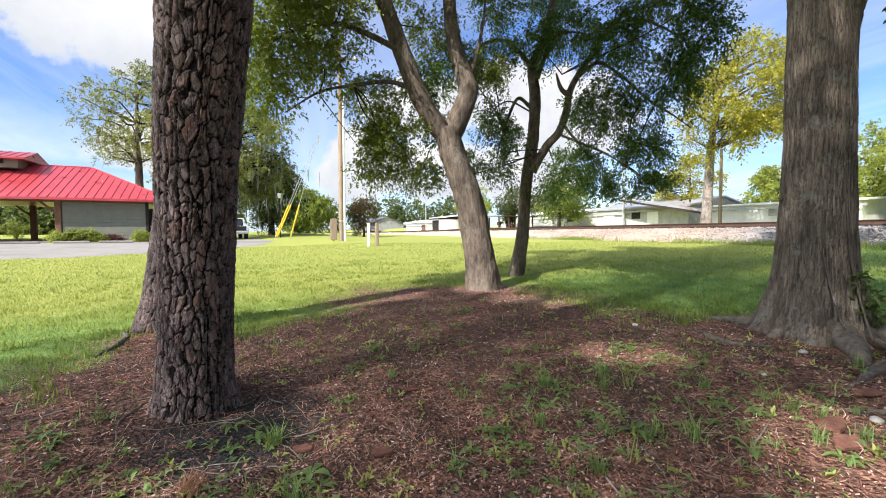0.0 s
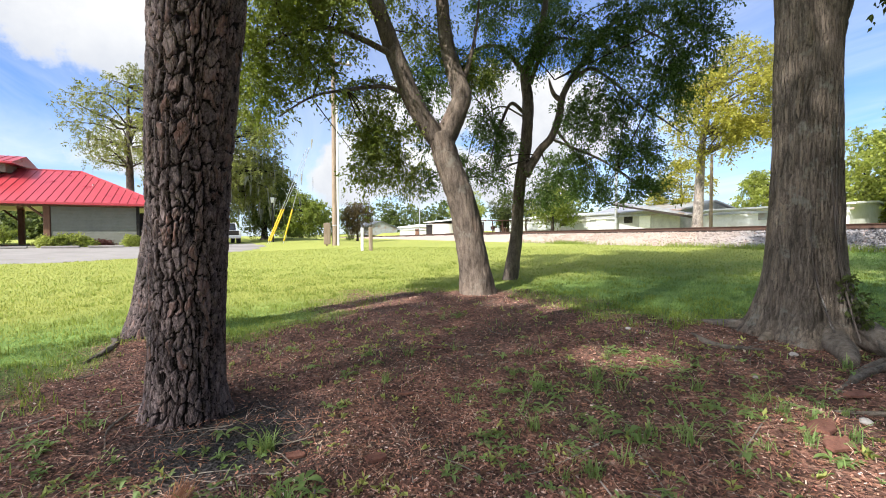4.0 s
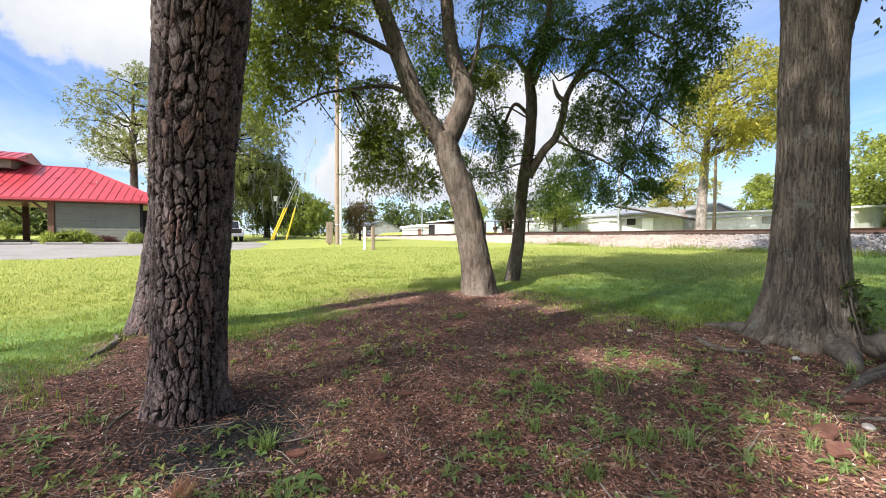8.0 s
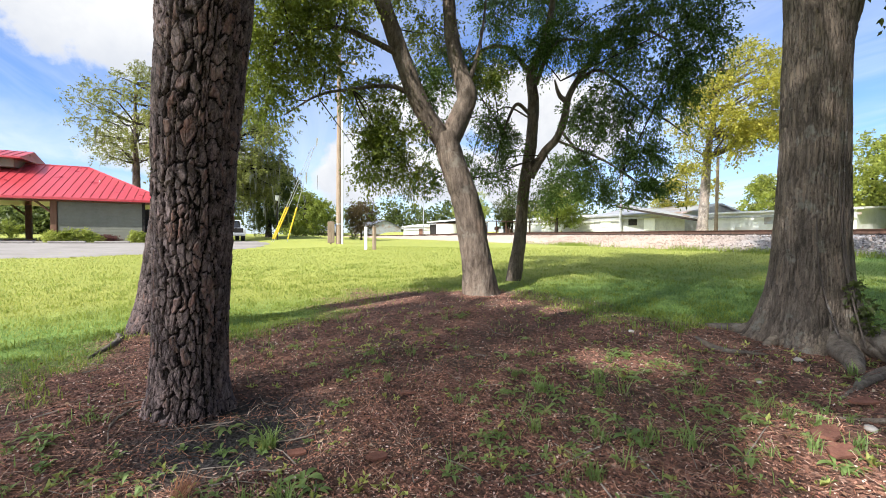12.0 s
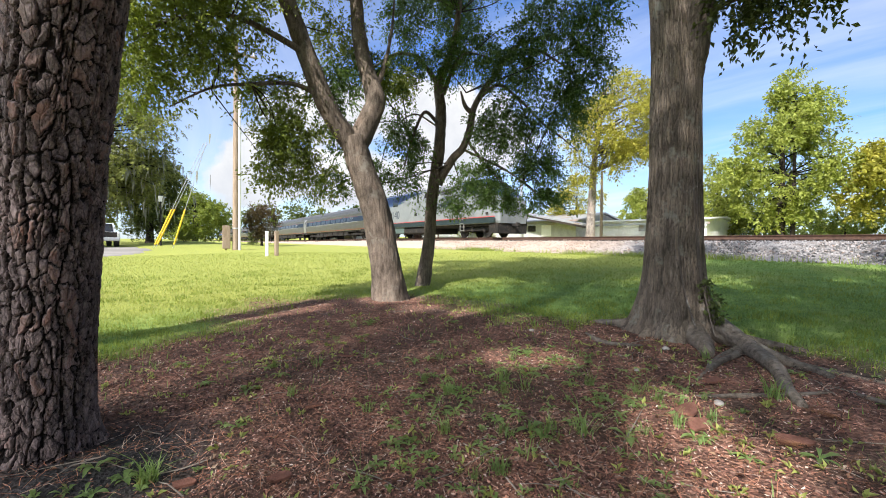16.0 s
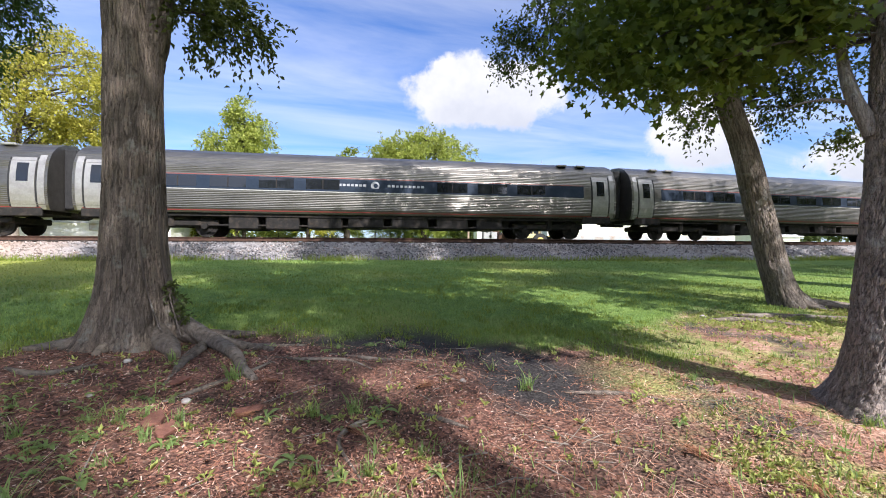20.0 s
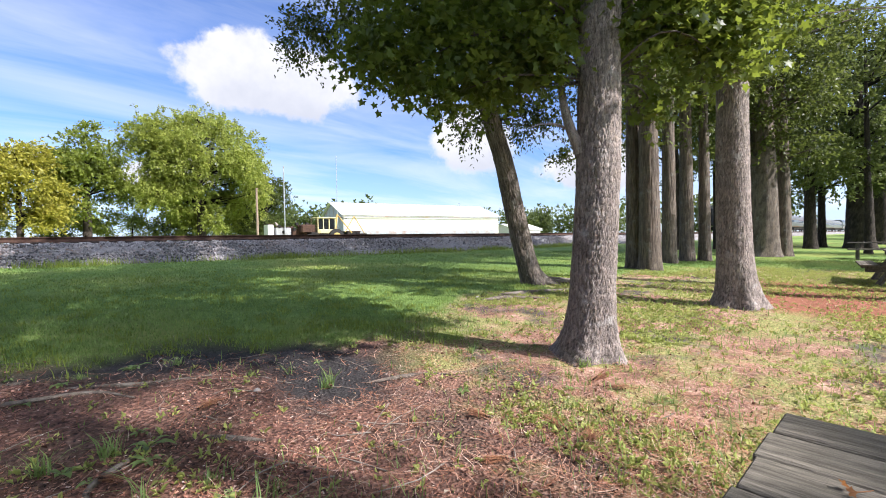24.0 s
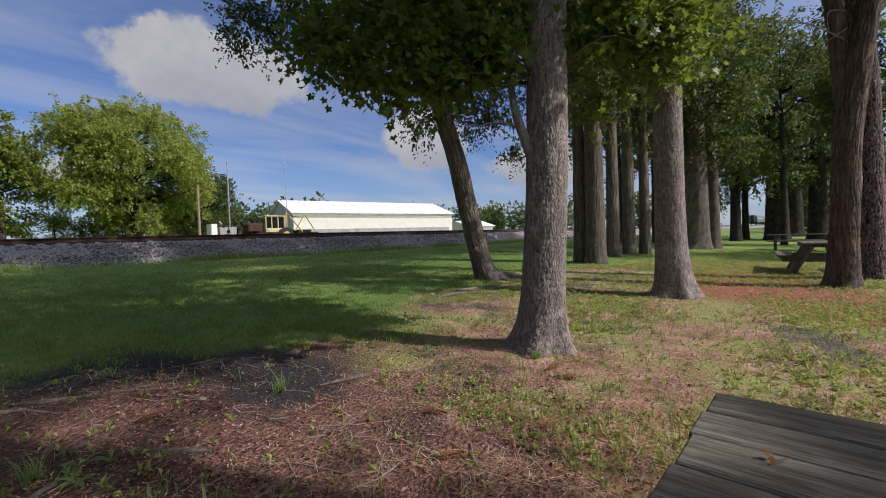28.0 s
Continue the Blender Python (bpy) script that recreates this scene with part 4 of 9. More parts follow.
def near_trees():
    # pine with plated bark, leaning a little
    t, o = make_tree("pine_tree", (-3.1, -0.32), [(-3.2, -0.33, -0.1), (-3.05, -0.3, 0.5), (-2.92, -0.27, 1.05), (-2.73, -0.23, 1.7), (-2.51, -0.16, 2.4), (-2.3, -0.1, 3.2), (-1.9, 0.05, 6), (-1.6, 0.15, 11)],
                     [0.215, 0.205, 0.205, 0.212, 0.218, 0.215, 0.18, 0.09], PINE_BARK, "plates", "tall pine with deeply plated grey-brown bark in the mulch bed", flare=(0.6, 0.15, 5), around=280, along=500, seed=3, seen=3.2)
    bl = spread((-2.0, 0.2, 11), (2.6, 2.6, 2.2), 16, 0.9, 60, 5)
    limbs_to(t, np.array([(-1.95, 0.02, z) for z in (8, 9, 10, 11)]) - o, shift(bl, o), 0.05, PINE_BARK, 6)
    st, wy = clumps(bl, 7)
    add_leaves(t, o, leaf_cloud(st, wy, 12, 0.35, 0.22, 0.05, 0.1, 8), LEAF_DEEP, label="dark green needle crown")
    t, o = make_tree("pine_tree", (-5.54, -0.84), [(-5.58, -0.86, -0.1), (-5.4, -0.68, 1.26), (-5.27, -0.54, 2.47), (-5.18, -0.47, 3.63), (-5.0, -0.4, 8), (-4.9, -0.4, 12)],
                     [0.25, 0.23, 0.22, 0.21, 0.17, 0.08], PINE_BARK, "plates", "second pine with plated bark behind the first", flare=(0.75, 0.25, 5), around=160, along=280, seed=9, seen=3.9)
    bl = spread((-5.0, -0.3, 11), (2.6, 2.6, 2.2), 14, 0.9, 60, 15)
    limbs_to(t, np.array([(-4.95, -0.4, z) for z in (8, 9, 10, 11)]) - o, shift(bl, o), 0.05, PINE_BARK, 16)
    st, wy = clumps(bl, 17)
    add_leaves(t, o, leaf_cloud(st, wy, 12, 0.35, 0.22, 0.05, 0.1, 18), LEAF_DEEP, label="dark green needle crown")

    # forked tree
    t, o = make_tree("forked_tree", (-5.9, 3.55), [(-5.92, 3.6, 0.0), (-5.88, 3.41, 0.96), (-5.87, 3.23, 1.69), (-5.97, 3.04, 2.32), (-6.03, 2.93, 2.78)],
                     [0.27, 0.235, 0.215, 0.21, 0.2], SMOOTH_BARK, "smooth", "forked tree with smooth grey-brown bark at the mulch edge", flare=(0.55, 0.22, 4), around=90, along=170, seed=12)
    add_limb(t, o, [(-6.03, 2.93, 2.65), (-6.08, 2.56, 3.14), (-6.09, 2.27, 3.75), (-6.07, 2.04, 4.28), (-6.05, 1.77, 4.95), (-6.03, 1.43, 6.3), (-6, 1.2, 7.5)], [0.165, 0.15, 0.14, 0.125, 0.11, 0.07, 0.02], SMOOTH_BARK, around=28, along=70, seed=1)
    add_limb(t, o, [(-6.01, 2.97, 2.65), (-5.99, 3.21, 3.16), (-5.96, 3.27, 3.48), (-6.15, 3.13, 4.2), (-6.28, 3.09, 5.07), (-6.42, 3.04, 6.6), (-6.5, 3, 8)], [0.18, 0.165, 0.155, 0.12, 0.105, 0.07, 0.02], SMOOTH_BARK, around=28, along=70, seed=2)
    for path, r in (([(-5.97, 3.25, 3.48), (-5.98, 3.44, 4.01), (-6.0, 3.6, 4.69), (-6.06, 3.71, 5.67)], 0.045),
                    ([(-6.1, 2.5, 3.3), (-6.16, 2.07, 3.45), (-6.13, 1.46, 3.3), (-6.02, 0.96, 3.1), (-5.98, 0.51, 2.76)], 0.04),
                    ([(-6.06, 2.16, 3.9), (-5.97, 1.66, 4.0), (-5.98, 1.18, 4.06), (-5.97, 0.59, 3.83), (-5.9, 0.17, 3.44)], 0.05)):
        add_limb(t, o, path, [r, r * 0.8, r * 0.5, r * 0.2], SMOOTH_BARK, around=10, along=30)
    bl = [(-5.98, 0.52, 3.91, 0.55, 130), (-5.99, 0.3, 3.06, 0.4, 90), (-6.12, 0.97, 3.6, 0.5, 120), (-6.2, 1.86, 2.62, 0.3, 90), (-6.07, 1.28, 4.35, 0.6, 140),
          (-6.26, 2.1, 2.73, 0.36, 80), (-6.35, 2.43, 2.25, 0.3, 50), (-6.58, 2.92, 4.61, 0.5, 90), (-6.35, 3.79, 4.02, 0.4, 60), (-6.04, 2.11, 5.21, 0.6, 140),
          (-5.79, 0.37, 4.57, 0.6, 140), (-6.4, 1.86, 2.15, 0.26, 56), (-6.3, 0.9, 4.6, 0.6, 150), (-6.5, 1.85, 3.3, 0.42, 100), (-6.2, 0.1, 3.6, 0.5, 130), (-6.4, 0.6, 5.2, 0.6, 140)]
    bl += spread((-6.1, 2.2, 6.8), (2.4, 2.2, 1.3), 16, 0.7, 110, 21)
    limbs_to(t, np.array([(-6.07, 2.04, 4.28), (-6.05, 1.77, 4.95), (-6.28, 3.09, 5.07), (-6.42, 3.04, 6.6), (-6.03, 1.43, 6.3), (-6.13, 1.46, 3.3), (-6.02, 0.96, 3.1), (-5.98, 1.18, 4.06), (-5.97, 0.59, 3.83), (-6.09, 2.27, 3.75), (-5.96, 3.27, 3.48), (-6.0, 3.6, 4.69)]) - o, shift(bl, o), 0.013, SMOOTH_BARK, 22, seg=5)
    st, wy = clumps([(x, y, z, 0.85 * k, n) for x, y, z, k, n in bl], 23, 0.2)
    add_leaves(t, o, leaf_cloud(st, wy, 26, 0.32, 0.056, 0.46, 0.5, 24), LEAF_FINE, label="airy crown of small bright green leaves")

    # slimmer tree beside it, dense hanging crown
    t, o = make_tree("slim_tree", (-7.0, 4.97), [(-7.02, 4.97, 0.1), (-6.94, 5.08, 1.15), (-6.9, 5.13, 2.07), (-6.82, 5.24, 3.08), (-6.8, 5.26, 3.87), (-6.83, 5.23, 4.43), (-6.77, 5.46, 5.01), (-6.74, 5.66, 5.94), (-6.76, 5.79, 7.6)],
                     [0.15, 0.125, 0.12, 0.115, 0.11, 0.1, 0.085, 0.06, 0.02], SMOOTH_BARK, "smooth", "slim tree with a dense hanging crown", flare=(0.4, 0.15, 4), around=32, along=120, seed=14)
    for path, r in (([(-6.80, 5.2, 2.35), (-6.58, 5.38, 2.83), (-6.43, 5.55, 3.09), (-6.34, 5.66, 3.48), (-6.3, 5.7, 3.84), (-6.18, 5.84, 4.21), (-6.0, 6.02, 4.55), (-5.76, 6.25, 5.02), (-5.47, 6.51, 5.21), (-5.15, 6.77, 5.24)], 0.09),
                    ([(-6.2, 5.8, 4.1), (-5.82, 5.91, 4.26), (-5.54, 6.18, 4.0), (-5.17, 6.49, 3.48), (-4.89, 6.71, 3.19), (-4.64, 6.88, 2.91)], 0.036),
                    ([(-6.34, 5.6, 3.2), (-5.95, 5.79, 2.65), (-5.73, 6.01, 2.32)], 0.03),
                    ([(-6.77, 5.25, 4.3), (-6.9, 4.96, 4.69), (-7.06, 4.73, 4.93), (-7.24, 4.45, 4.94), (-7.41, 4.16, 4.73), (-7.57, 3.86, 4.5)], 0.055),
                    ([(-6.82, 5.2, 3.6), (-6.75, 4.83, 3.74), (-6.85, 4.68, 3.42), (-6.94, 4.55, 2.92), (-6.99, 4.48, 2.59)], 0.04),
                    ([(-6.31, 5.69, 3.79), (-6.34, 5.52, 3.9), (-6.40, 5.45, 4.2)], 0.06),
                    ([(-6.78, 5.3, 4.2), (-6.6, 5.4, 4.7), (-6.42, 5.41, 4.85), (-6.25, 5.61, 4.94), (-5.9, 5.9, 4.8)], 0.05),
                    ([(-5.76, 6.25, 5.02), (-5.3, 6.4, 4.9), (-4.79, 6.55, 4.5), (-4.29, 6.61, 3.9)], 0.03),
                    ([(-6.41, 5.58, 3.04), (-5.66, 5.93, 2.6), (-5.25, 6.04, 2.3), (-4.97, 6.14, 2.04)], 0.026),
                    ([(-6.84, 5.21, 3.54), (-7.05, 4.74, 3.75), (-7.21, 4.32, 3.29), (-7.32, 4.13, 2.62)], 0.02),
                    ([(-5.54, 6.18, 4.0), (-5.3, 6.2, 3.5), (-5.2, 6.2, 3.0)], 0.016),
                    ([(-5.25, 6.17, 2.97), (-5.31, 6.11, 2.47), (-5.41, 6.03, 1.98)], 0.014)):
        add_limb(t, o, path, [r, r * 0.8, r * 0.6, r * 0.25], SMOOTH_BARK, around=12, along=36)
    bl = [(-6.16, 5.71, 2.46, 0.55, 150), (-5.67, 5.92, 3.44, 0.7, 220), (-5.04, 6.21, 2.63, 0.5, 150), (-4.6, 6.3, 3.67, 0.62, 190), (-5.55, 6.04, 4.54, 0.75, 220), (-4.18, 6.35, 4.32, 0.5, 130),
          (-6.4, 5.74, 5.14, 0.7, 170), (-7.13, 4.81, 3.1, 0.38, 70), (-4.96, 6.27, 1.95, 0.32, 80), (-6.65, 5.45, 1.95, 0.35, 60), (-5.72, 5.87, 1.95, 0.42, 110), (-4.95, 6.29, 5.2, 0.8, 200),
          (-7.21, 4.69, 5.71, 0.6, 130), (-3.95, 6.3, 4.99, 0.55, 110), (-7.32, 4.13, 2.5, 0.3, 50),
          (-6.45, 2.73, 3.64, 0.50, 90), (-6.80, 3.40, 4.10, 0.55, 100), (-6.79, 4.23, 4.34, 0.50, 90), (-6.75, 3.03, 3.05, 0.40, 70), (-6.96, 4.34, 3.35, 0.40, 70), (-6.56, 4.93, 4.72, 0.50, 90), (-6.99, 2.98, 2.20, 0.35, 50), (-6.86, 4.50, 2.39, 0.35, 50)]
    bl += spread((-6.0, 5.8, 7.0), (2.2, 2.0, 1.2), 12, 0.75, 120, 31)
    limbs_to(t, np.array([(-6.31, 5.7, 3.3), (-6.4, 5.6, 4.2), (-6.77, 5.46, 5.0), (-6.75, 5.7, 6), (-5.66, 5.93, 2.6), (-5.25, 6.04, 2.3), (-7.2, 4.71, 3.45), (-7.13, 4.25, 4.8), (-6.33, 5.82, 5.13), (-6.55, 5.42, 2.77)]) - o, shift(bl, o), 0.015, SMOOTH_BARK, 32, seg=5)
    st, wy = clumps([(x, y, z, 0.82 * k, n) for x, y, z, k, n in bl], 33, 0.15)
    v, f = leaf_cloud(st, wy, 28, 0.34, 0.056, 0.46, 0.55, 34)
    v = v.reshape(-1, 4, 3)
    v = v[v[:, 2, 2] > 1.72 + 0.25 * vnoise(v[:, 2, 0] * 2.0, v[:, 2, 1] * 2.0, 3.0)].reshape(-1, 3)
    f = f[:len(v) // 2]
    add_leaves(t, o, (v, f), LEAF_MID, label="hanging crown of small green leaves")

    # big tree with surface roots
    t, o = make_tree("rooted_tree", (-2.05, 4.94), [(-2.07, 4.95, 0.02), (-2.03, 4.86, 0.91), (-2.02, 4.8, 1.93), (-2.02, 4.79, 2.95), (-2.06, 4.77, 3.5), (-2.15, 4.74, 4.68), (-2.3, 4.7, 7)],
                     [0.31, 0.275, 0.25, 0.24, 0.21, 0.17, 0.08], GREY_BARK, "strips", "large tree with fissured grey bark and spreading surface roots", flare=(1.05, 0.36, 4), around=250, along=360, seed=21, seen=4.5)
    add_limb(t, o, [(-2.0, 4.8, 2.75), (-1.89, 4.85, 3.4), (-1.81, 4.87, 4.05), (-1.7, 5.01, 5.3), (-1.5, 5.2, 7)], [0.2, 0.17, 0.15, 0.11, 0.04], GREY_BARK, "strips", 40, 80, 4)
    for sd, (line, r0, r1) in enumerate((([(-1.93, 4.95), (-1.66, 4.93), (-1.36, 4.78), (-1.0, 4.51), (-0.61, 4.17)], 0.15, 0.03), ([(-1.60, 4.95), (-1.40, 4.74), (-1.19, 4.50), (-0.91, 4.01), (-0.74, 3.61), (-0.6, 3.26)], 0.10, 0.028),
                                         ([(-1.35, 4.62), (-1.29, 4.38), (-1.26, 3.98), (-1.25, 3.63), (-1.22, 3.34)], 0.04, 0.012), ([(-1.33, 4.55), (-1.34, 4.36), (-1.30, 3.92), (-1.29, 3.72)], 0.035, 0.012), ([(-1.95, 4.85), (-1.74, 4.66), (-1.56, 4.40), (-1.43, 4.16)], 0.14, 0.05),
                                         ([(-2.1, 4.85), (-2.15, 4.62), (-2.14, 4.36)], 0.12, 0.03), ([(-2.2, 4.9), (-2.5, 4.82), (-2.85, 4.65)], 0.12, 0.03), ([(-1.9, 5.05), (-1.5, 5.15), (-0.9, 5.05)], 0.10, 0.03), ([(-1.22, 4.62), (-0.95, 4.52), (-0.62, 4.45), (-0.35, 4.3)], 0.045, 0.015))):
        r2 = np.random.default_rng(sd + 40)
        n = len(line)
        pts = []
        for k, (x, y) in enumerate(line):
            q = k / (n - 1)
            rad = r0 + (r1 - r0) * q
            pts.append((x + r2.normal(0, 0.012), y + r2.normal(0, 0.012), floor_at(x, y) + rad * (0.75 - 0.55 * q) + (0.10 * (1 - q) ** 3 if r0 > 0.09 else 0.0)))
        add_limb(t, o, pts, [r0 + (r1 - r0) * k / 5 for k in range(6)], ROOT_BARK, "smooth", 22, 70, sd, "root")
    # pale vine strands up the trunk, a few leaves at their foot
    for k, (a0, a1, top) in enumerate(((-22, -34, 3.9), (-14, -28, 3.9), (-40, -62, 1.7))):
        pts = []
        for z in np.linspace(0.25, top, 12):
            rad = np.interp(z, [0, 0.25, 0.6, 0.95, 1.95, 4], [0.56, 0.47, 0.37, 0.312, 0.275, 0.245]) + 0.008
            b = radians(a0 + (a1 - a0) * z / top + 5 * math.sin(2.6 * z + k))
            pts.append((-2.03 + rad * math.cos(b), 4.85 + rad * math.sin(b) + 0.08 * max(0, 0.9 - z), z))
        me = tube_mesh("vine", np.array(pts) - o, [0.009, 0.007, 0.006, 0.004], 6, 60)
        solid("vine", me, PALE_BARK, t, "pale vine strand clinging to the trunk")
    st, wy = clumps([(-1.66, 4.76, 0.72, 0.06, 16), (-1.63, 4.78, 0.6, 0.07, 20), (-1.60, 4.80, 0.46, 0.07, 20)], 47, 0.2)
    add_leaves(t, o, leaf_cloud(st, wy, 4, 0.07, 0.05, 0.6, 0.3, 48), LEAF_DEEP, "ivy", "small green ivy leaves at the foot of the trunk")
    bl = [(-1.54, 4.9, 3.62, 0.3, 75), (-1.2, 4.86, 3.56, 0.26, 65), (-0.97, 4.91, 3.5, 0.2, 40), (-1.45, 4.77, 4.16, 0.35, 70)]
    high = spread((-1.6, 5.2, 9.6), (3.6, 3.4, 3.8), 46, 0.9, 70, 41)
    limbs_to(t, np.array([(-1.84, 4.87, 3.6), (-1.75, 5.0, 5.0), (-2.2, 4.72, 5.5)]) - o, shift(bl + high, o), 0.02, GREY_BARK, 42, seg=5)
    st, wy = clumps(bl, 43, 0.25)
    add_leaves(t, o, leaf_cloud(st, wy, 14, 0.32, 0.07, 0.5, 0.5, 44), LEAF_DEEP, label="dark green leafy crown")
    st, wy = clumps(high, 45, 0.25)
    add_leaves(t, o, leaf_cloud(st, wy, 10, 0.4, 0.13, 0.55, 0.4, 46), LEAF_DEEP, label="dark green leafy crown")

    # broad-leaved tree near the picnic table
    t, o = make_tree("broadleaf_tree", (3.54, 2.03), [(3.565, 2.03, -0.03), (3.56, 1.97, 0.71), (3.595, 1.92, 1.78), (3.605, 1.90, 2.83), (3.66, 1.89, 3.89), (3.70, 1.86, 7), (3.85, 1.88, 13)],
                     [0.225, 0.195, 0.19, 0.18, 0.165, 0.12, 0.03], PALE_BARK, "ridges", "straight tree with pale ridged bark and lobed leaves", flare=(0.85, 0.2, 4), around=190, along=320, seed=31, seen=4.0)
    add_limb(t, o, [(3.46, 2.01, 1.93), (3.41, 2.09, 2.18), (3.42, 2.16, 2.44), (3.45, 2.21, 2.74), (3.55, 2.24, 3.22)], [0.06, 0.045, 0.036, 0.028, 0.015], PALE_BARK, around=12, along=30)
    add_limb(t, o, [(3.41, 2.10, 2.16), (3.34, 2.20, 2.22), (3.23, 2.28, 2.22), (3.13, 2.33, 2.18)], [0.016, 0.012, 0.008, 0.004], PALE_BARK, around=7, along=18)
    bl = [(2.34, 3.73, 3.09, 0.36, 60), (2.58, 3.32, 2.85, 0.32, 60), (2.92, 2.78, 2.73, 0.32, 70), (3.2, 2.36, 2.8, 0.3, 60), (2.91, 3.16, 3.48, 0.4, 70), (3.22, 2.53, 3.35, 0.36, 70),
          (3.39, 2.2, 3.25, 0.3, 50), (4.0, 1.57, 3.2, 0.32, 55), (4.31, 1.31, 3.1, 0.3, 50), (4.62, 1.1, 3.13, 0.3, 45), (4.28, 1.6, 2.6, 0.16, 16), (2.42, 3.8, 3.88, 0.4, 60),
          (2.08, 3.30, 3.02, 0.30, 60), (2.24, 2.95, 2.71, 0.30, 60), (2.53, 2.83, 3.01, 0.32, 70), (2.67, 2.56, 2.67, 0.30, 60), (2.95, 2.39, 3.00, 0.32, 70), (3.13, 2.15, 2.73, 0.30, 60), (2.42, 2.66, 2.41, 0.22, 34), (2.47, 3.14, 3.36, 0.34, 60), (2.99, 2.51, 2.59, 0.24, 40), (2.94, 2.71, 3.42, 0.34, 60), (3.87, 1.63, 3.00, 0.30, 50), (4.07, 1.38, 3.14, 0.34, 56), (4.44, 1.19, 2.93, 0.34, 56), (4.69, 1.02, 3.17, 0.34, 50), (4.28, 1.70, 2.41, 0.20, 20), (4.66, 1.15, 2.76, 0.22, 26)]
    # clumps above the view; the last two groups are added to cast shade
    high = spread((3.8, 2.4, 9.6), (3.8, 3.2, 4.2), 46, 0.9, 56, 51) + spread((3.2, 2.8, 5.1), (1.9, 1.6, 1.0), 8, 0.7, 34, 57) + spread((4.0, 0.1, 5.7), (1.5, 1.2, 0.9), 22, 0.7, 44, 58)
    limbs_to(t, np.array([(3.62, 1.92, z) for z in (2.6, 3.0, 3.4, 4, 5, 6.5, 8, 10)]) - o, shift(bl + high, o), 0.014, PALE_BARK, 52, seg=5)
    st, wy = clumps(bl, 53, 0.15)
    st, wy = np.repeat(st, 7, 0) + np.random.default_rng(9).normal(0, 0.10, (len(st) * 7, 3)), np.repeat(wy, 7, 0)
    add_leaves(t, o, lobed_leaves(st, wy, 0.057, 54), LEAF_BROAD, label="crown of bright lobed leaves")
    st, wy = clumps(high, 55, 0.15)
    add_leaves(t, o, leaf_cloud(st, wy, 11, 0.5, 0.14, 0.8, 0.4, 56), LEAF_BROAD, label="crown of bright lobed leaves")

    # leaning tree by the lawn
    t, o = make_tree("leaning_tree", (7.55, 5.55), [(7.62, 5.53, 0.05), (7.41, 5.62, 0.58), (7.17, 5.77, 1.76), (6.95, 5.88, 2.87), (6.72, 5.99, 3.68), (6.47, 6.11, 4.82), (6.2, 6.2, 7.5), (6, 6.3, 13)],
                     [0.25, 0.215, 0.205, 0.195, 0.18, 0.15, 0.09, 0.03], LEAN_BARK, "strips", "leaning tree with grey-brown bark and exposed roots", flare=(0.7, 0.2, 4), around=150, along=260, seed=33, seen=5.5)
    for a, length, r, sd in ((-20, 1.3, 0.08, 1), (-45, 1.5, 0.07, 2), (-5, 0.8, 0.06, 3), (-80, 0.7, 0.05, 4)):
        pts = []
        for s in np.linspace(0.2, 1.0, 5):
            b = radians(a + 10 * math.sin(3 * s + sd))
            x, y = 7.58 + length * s * math.cos(b), 5.54 + length * s * math.sin(b)
            pts.append((x, y, floor_at(x, y) + r * (1.0 - 1.2 * s)))
        add_limb(t, o, pts, [r * 1.1, r * 0.8, r * 0.4], ROOT_BARK, "smooth", 10, 24, sd, "root")
    bl = [(6.39, 6.34, 3.62, 0.4, 70), (7.27, 5.64, 3.76, 0.45, 90), (7.63, 5.14, 3.97, 0.5, 90), (6.81, 5.88, 4.2, 0.5, 90), (7.88, 4.85, 3.05, 0.3, 40), (3.88, 7.68, 5.57, 0.6, 120), (3.45, 7.85, 5.2, 0.5, 110), (4.6, 7.3, 5.9, 0.7, 120)]
    high = spread((6.8, 6.2, 11.0), (4.4, 3.4, 4.6), 48, 0.9, 56, 61)
    limbs_to(t, np.array([(6.72, 5.99, 3.68), (6.47, 6.11, 4.82), (6.3, 6.2, 6), (6.2, 6.2, 7.5), (6.1, 6.3, 10)]) - o, shift(bl + high, o), 0.014, PALE_BARK, 62, seg=5)
    st, wy = clumps(bl, 63, 0.2)
    add_leaves(t, o, leaf_cloud(st, wy, 13, 0.34, 0.075, 0.55, 0.4, 64), LEAF_DEEP, label="dark green leafy crown")
    st, wy = clumps(high, 65, 0.2)
    add_leaves(t, o, leaf_cloud(st, wy, 16, 0.5, 0.13, 0.6, 0.4, 66), LEAF_DEEP, label="dark green leafy crown")

    # second pale tree
    t, o = make_tree("broadleaf_tree", (7.76, 1.86), [(7.8, 1.85, -0.05), (7.73, 1.88, 1.06), (7.67, 1.88, 2.66), (7.68, 1.87, 4.24), (7.68, 1.86, 7), (7.7, 1.9, 14)],
                     [0.27, 0.235, 0.215, 0.2, 0.14, 0.03], PALE_BARK, "ridges", "straight tree with pale ridged bark beside the red straw", flare=(0.75, 0.24, 5), around=170, along=280, seed=36, seen=5.0)
    bl = [(6.6, 2.0, 4.0, 0.5, 60), (7.0, 1.4, 3.7, 0.45, 50), (7.4, 2.6, 4.3, 0.6, 70), (8.2, 1.3, 4.4, 0.6, 60), (7.9, 2.3, 3.6, 0.35, 30)]
    high = spread((7.8, 2.2, 11.0), (3.8, 3.4, 5.0), 42, 0.9, 56, 71)
    limbs_to(t, np.array([(7.68, 1.87, z) for z in (3.6, 4.4, 5.5, 6.5, 8, 10, 12)]) - o, shift(bl + high, o), 0.02, PALE_BARK, 72, seg=5)
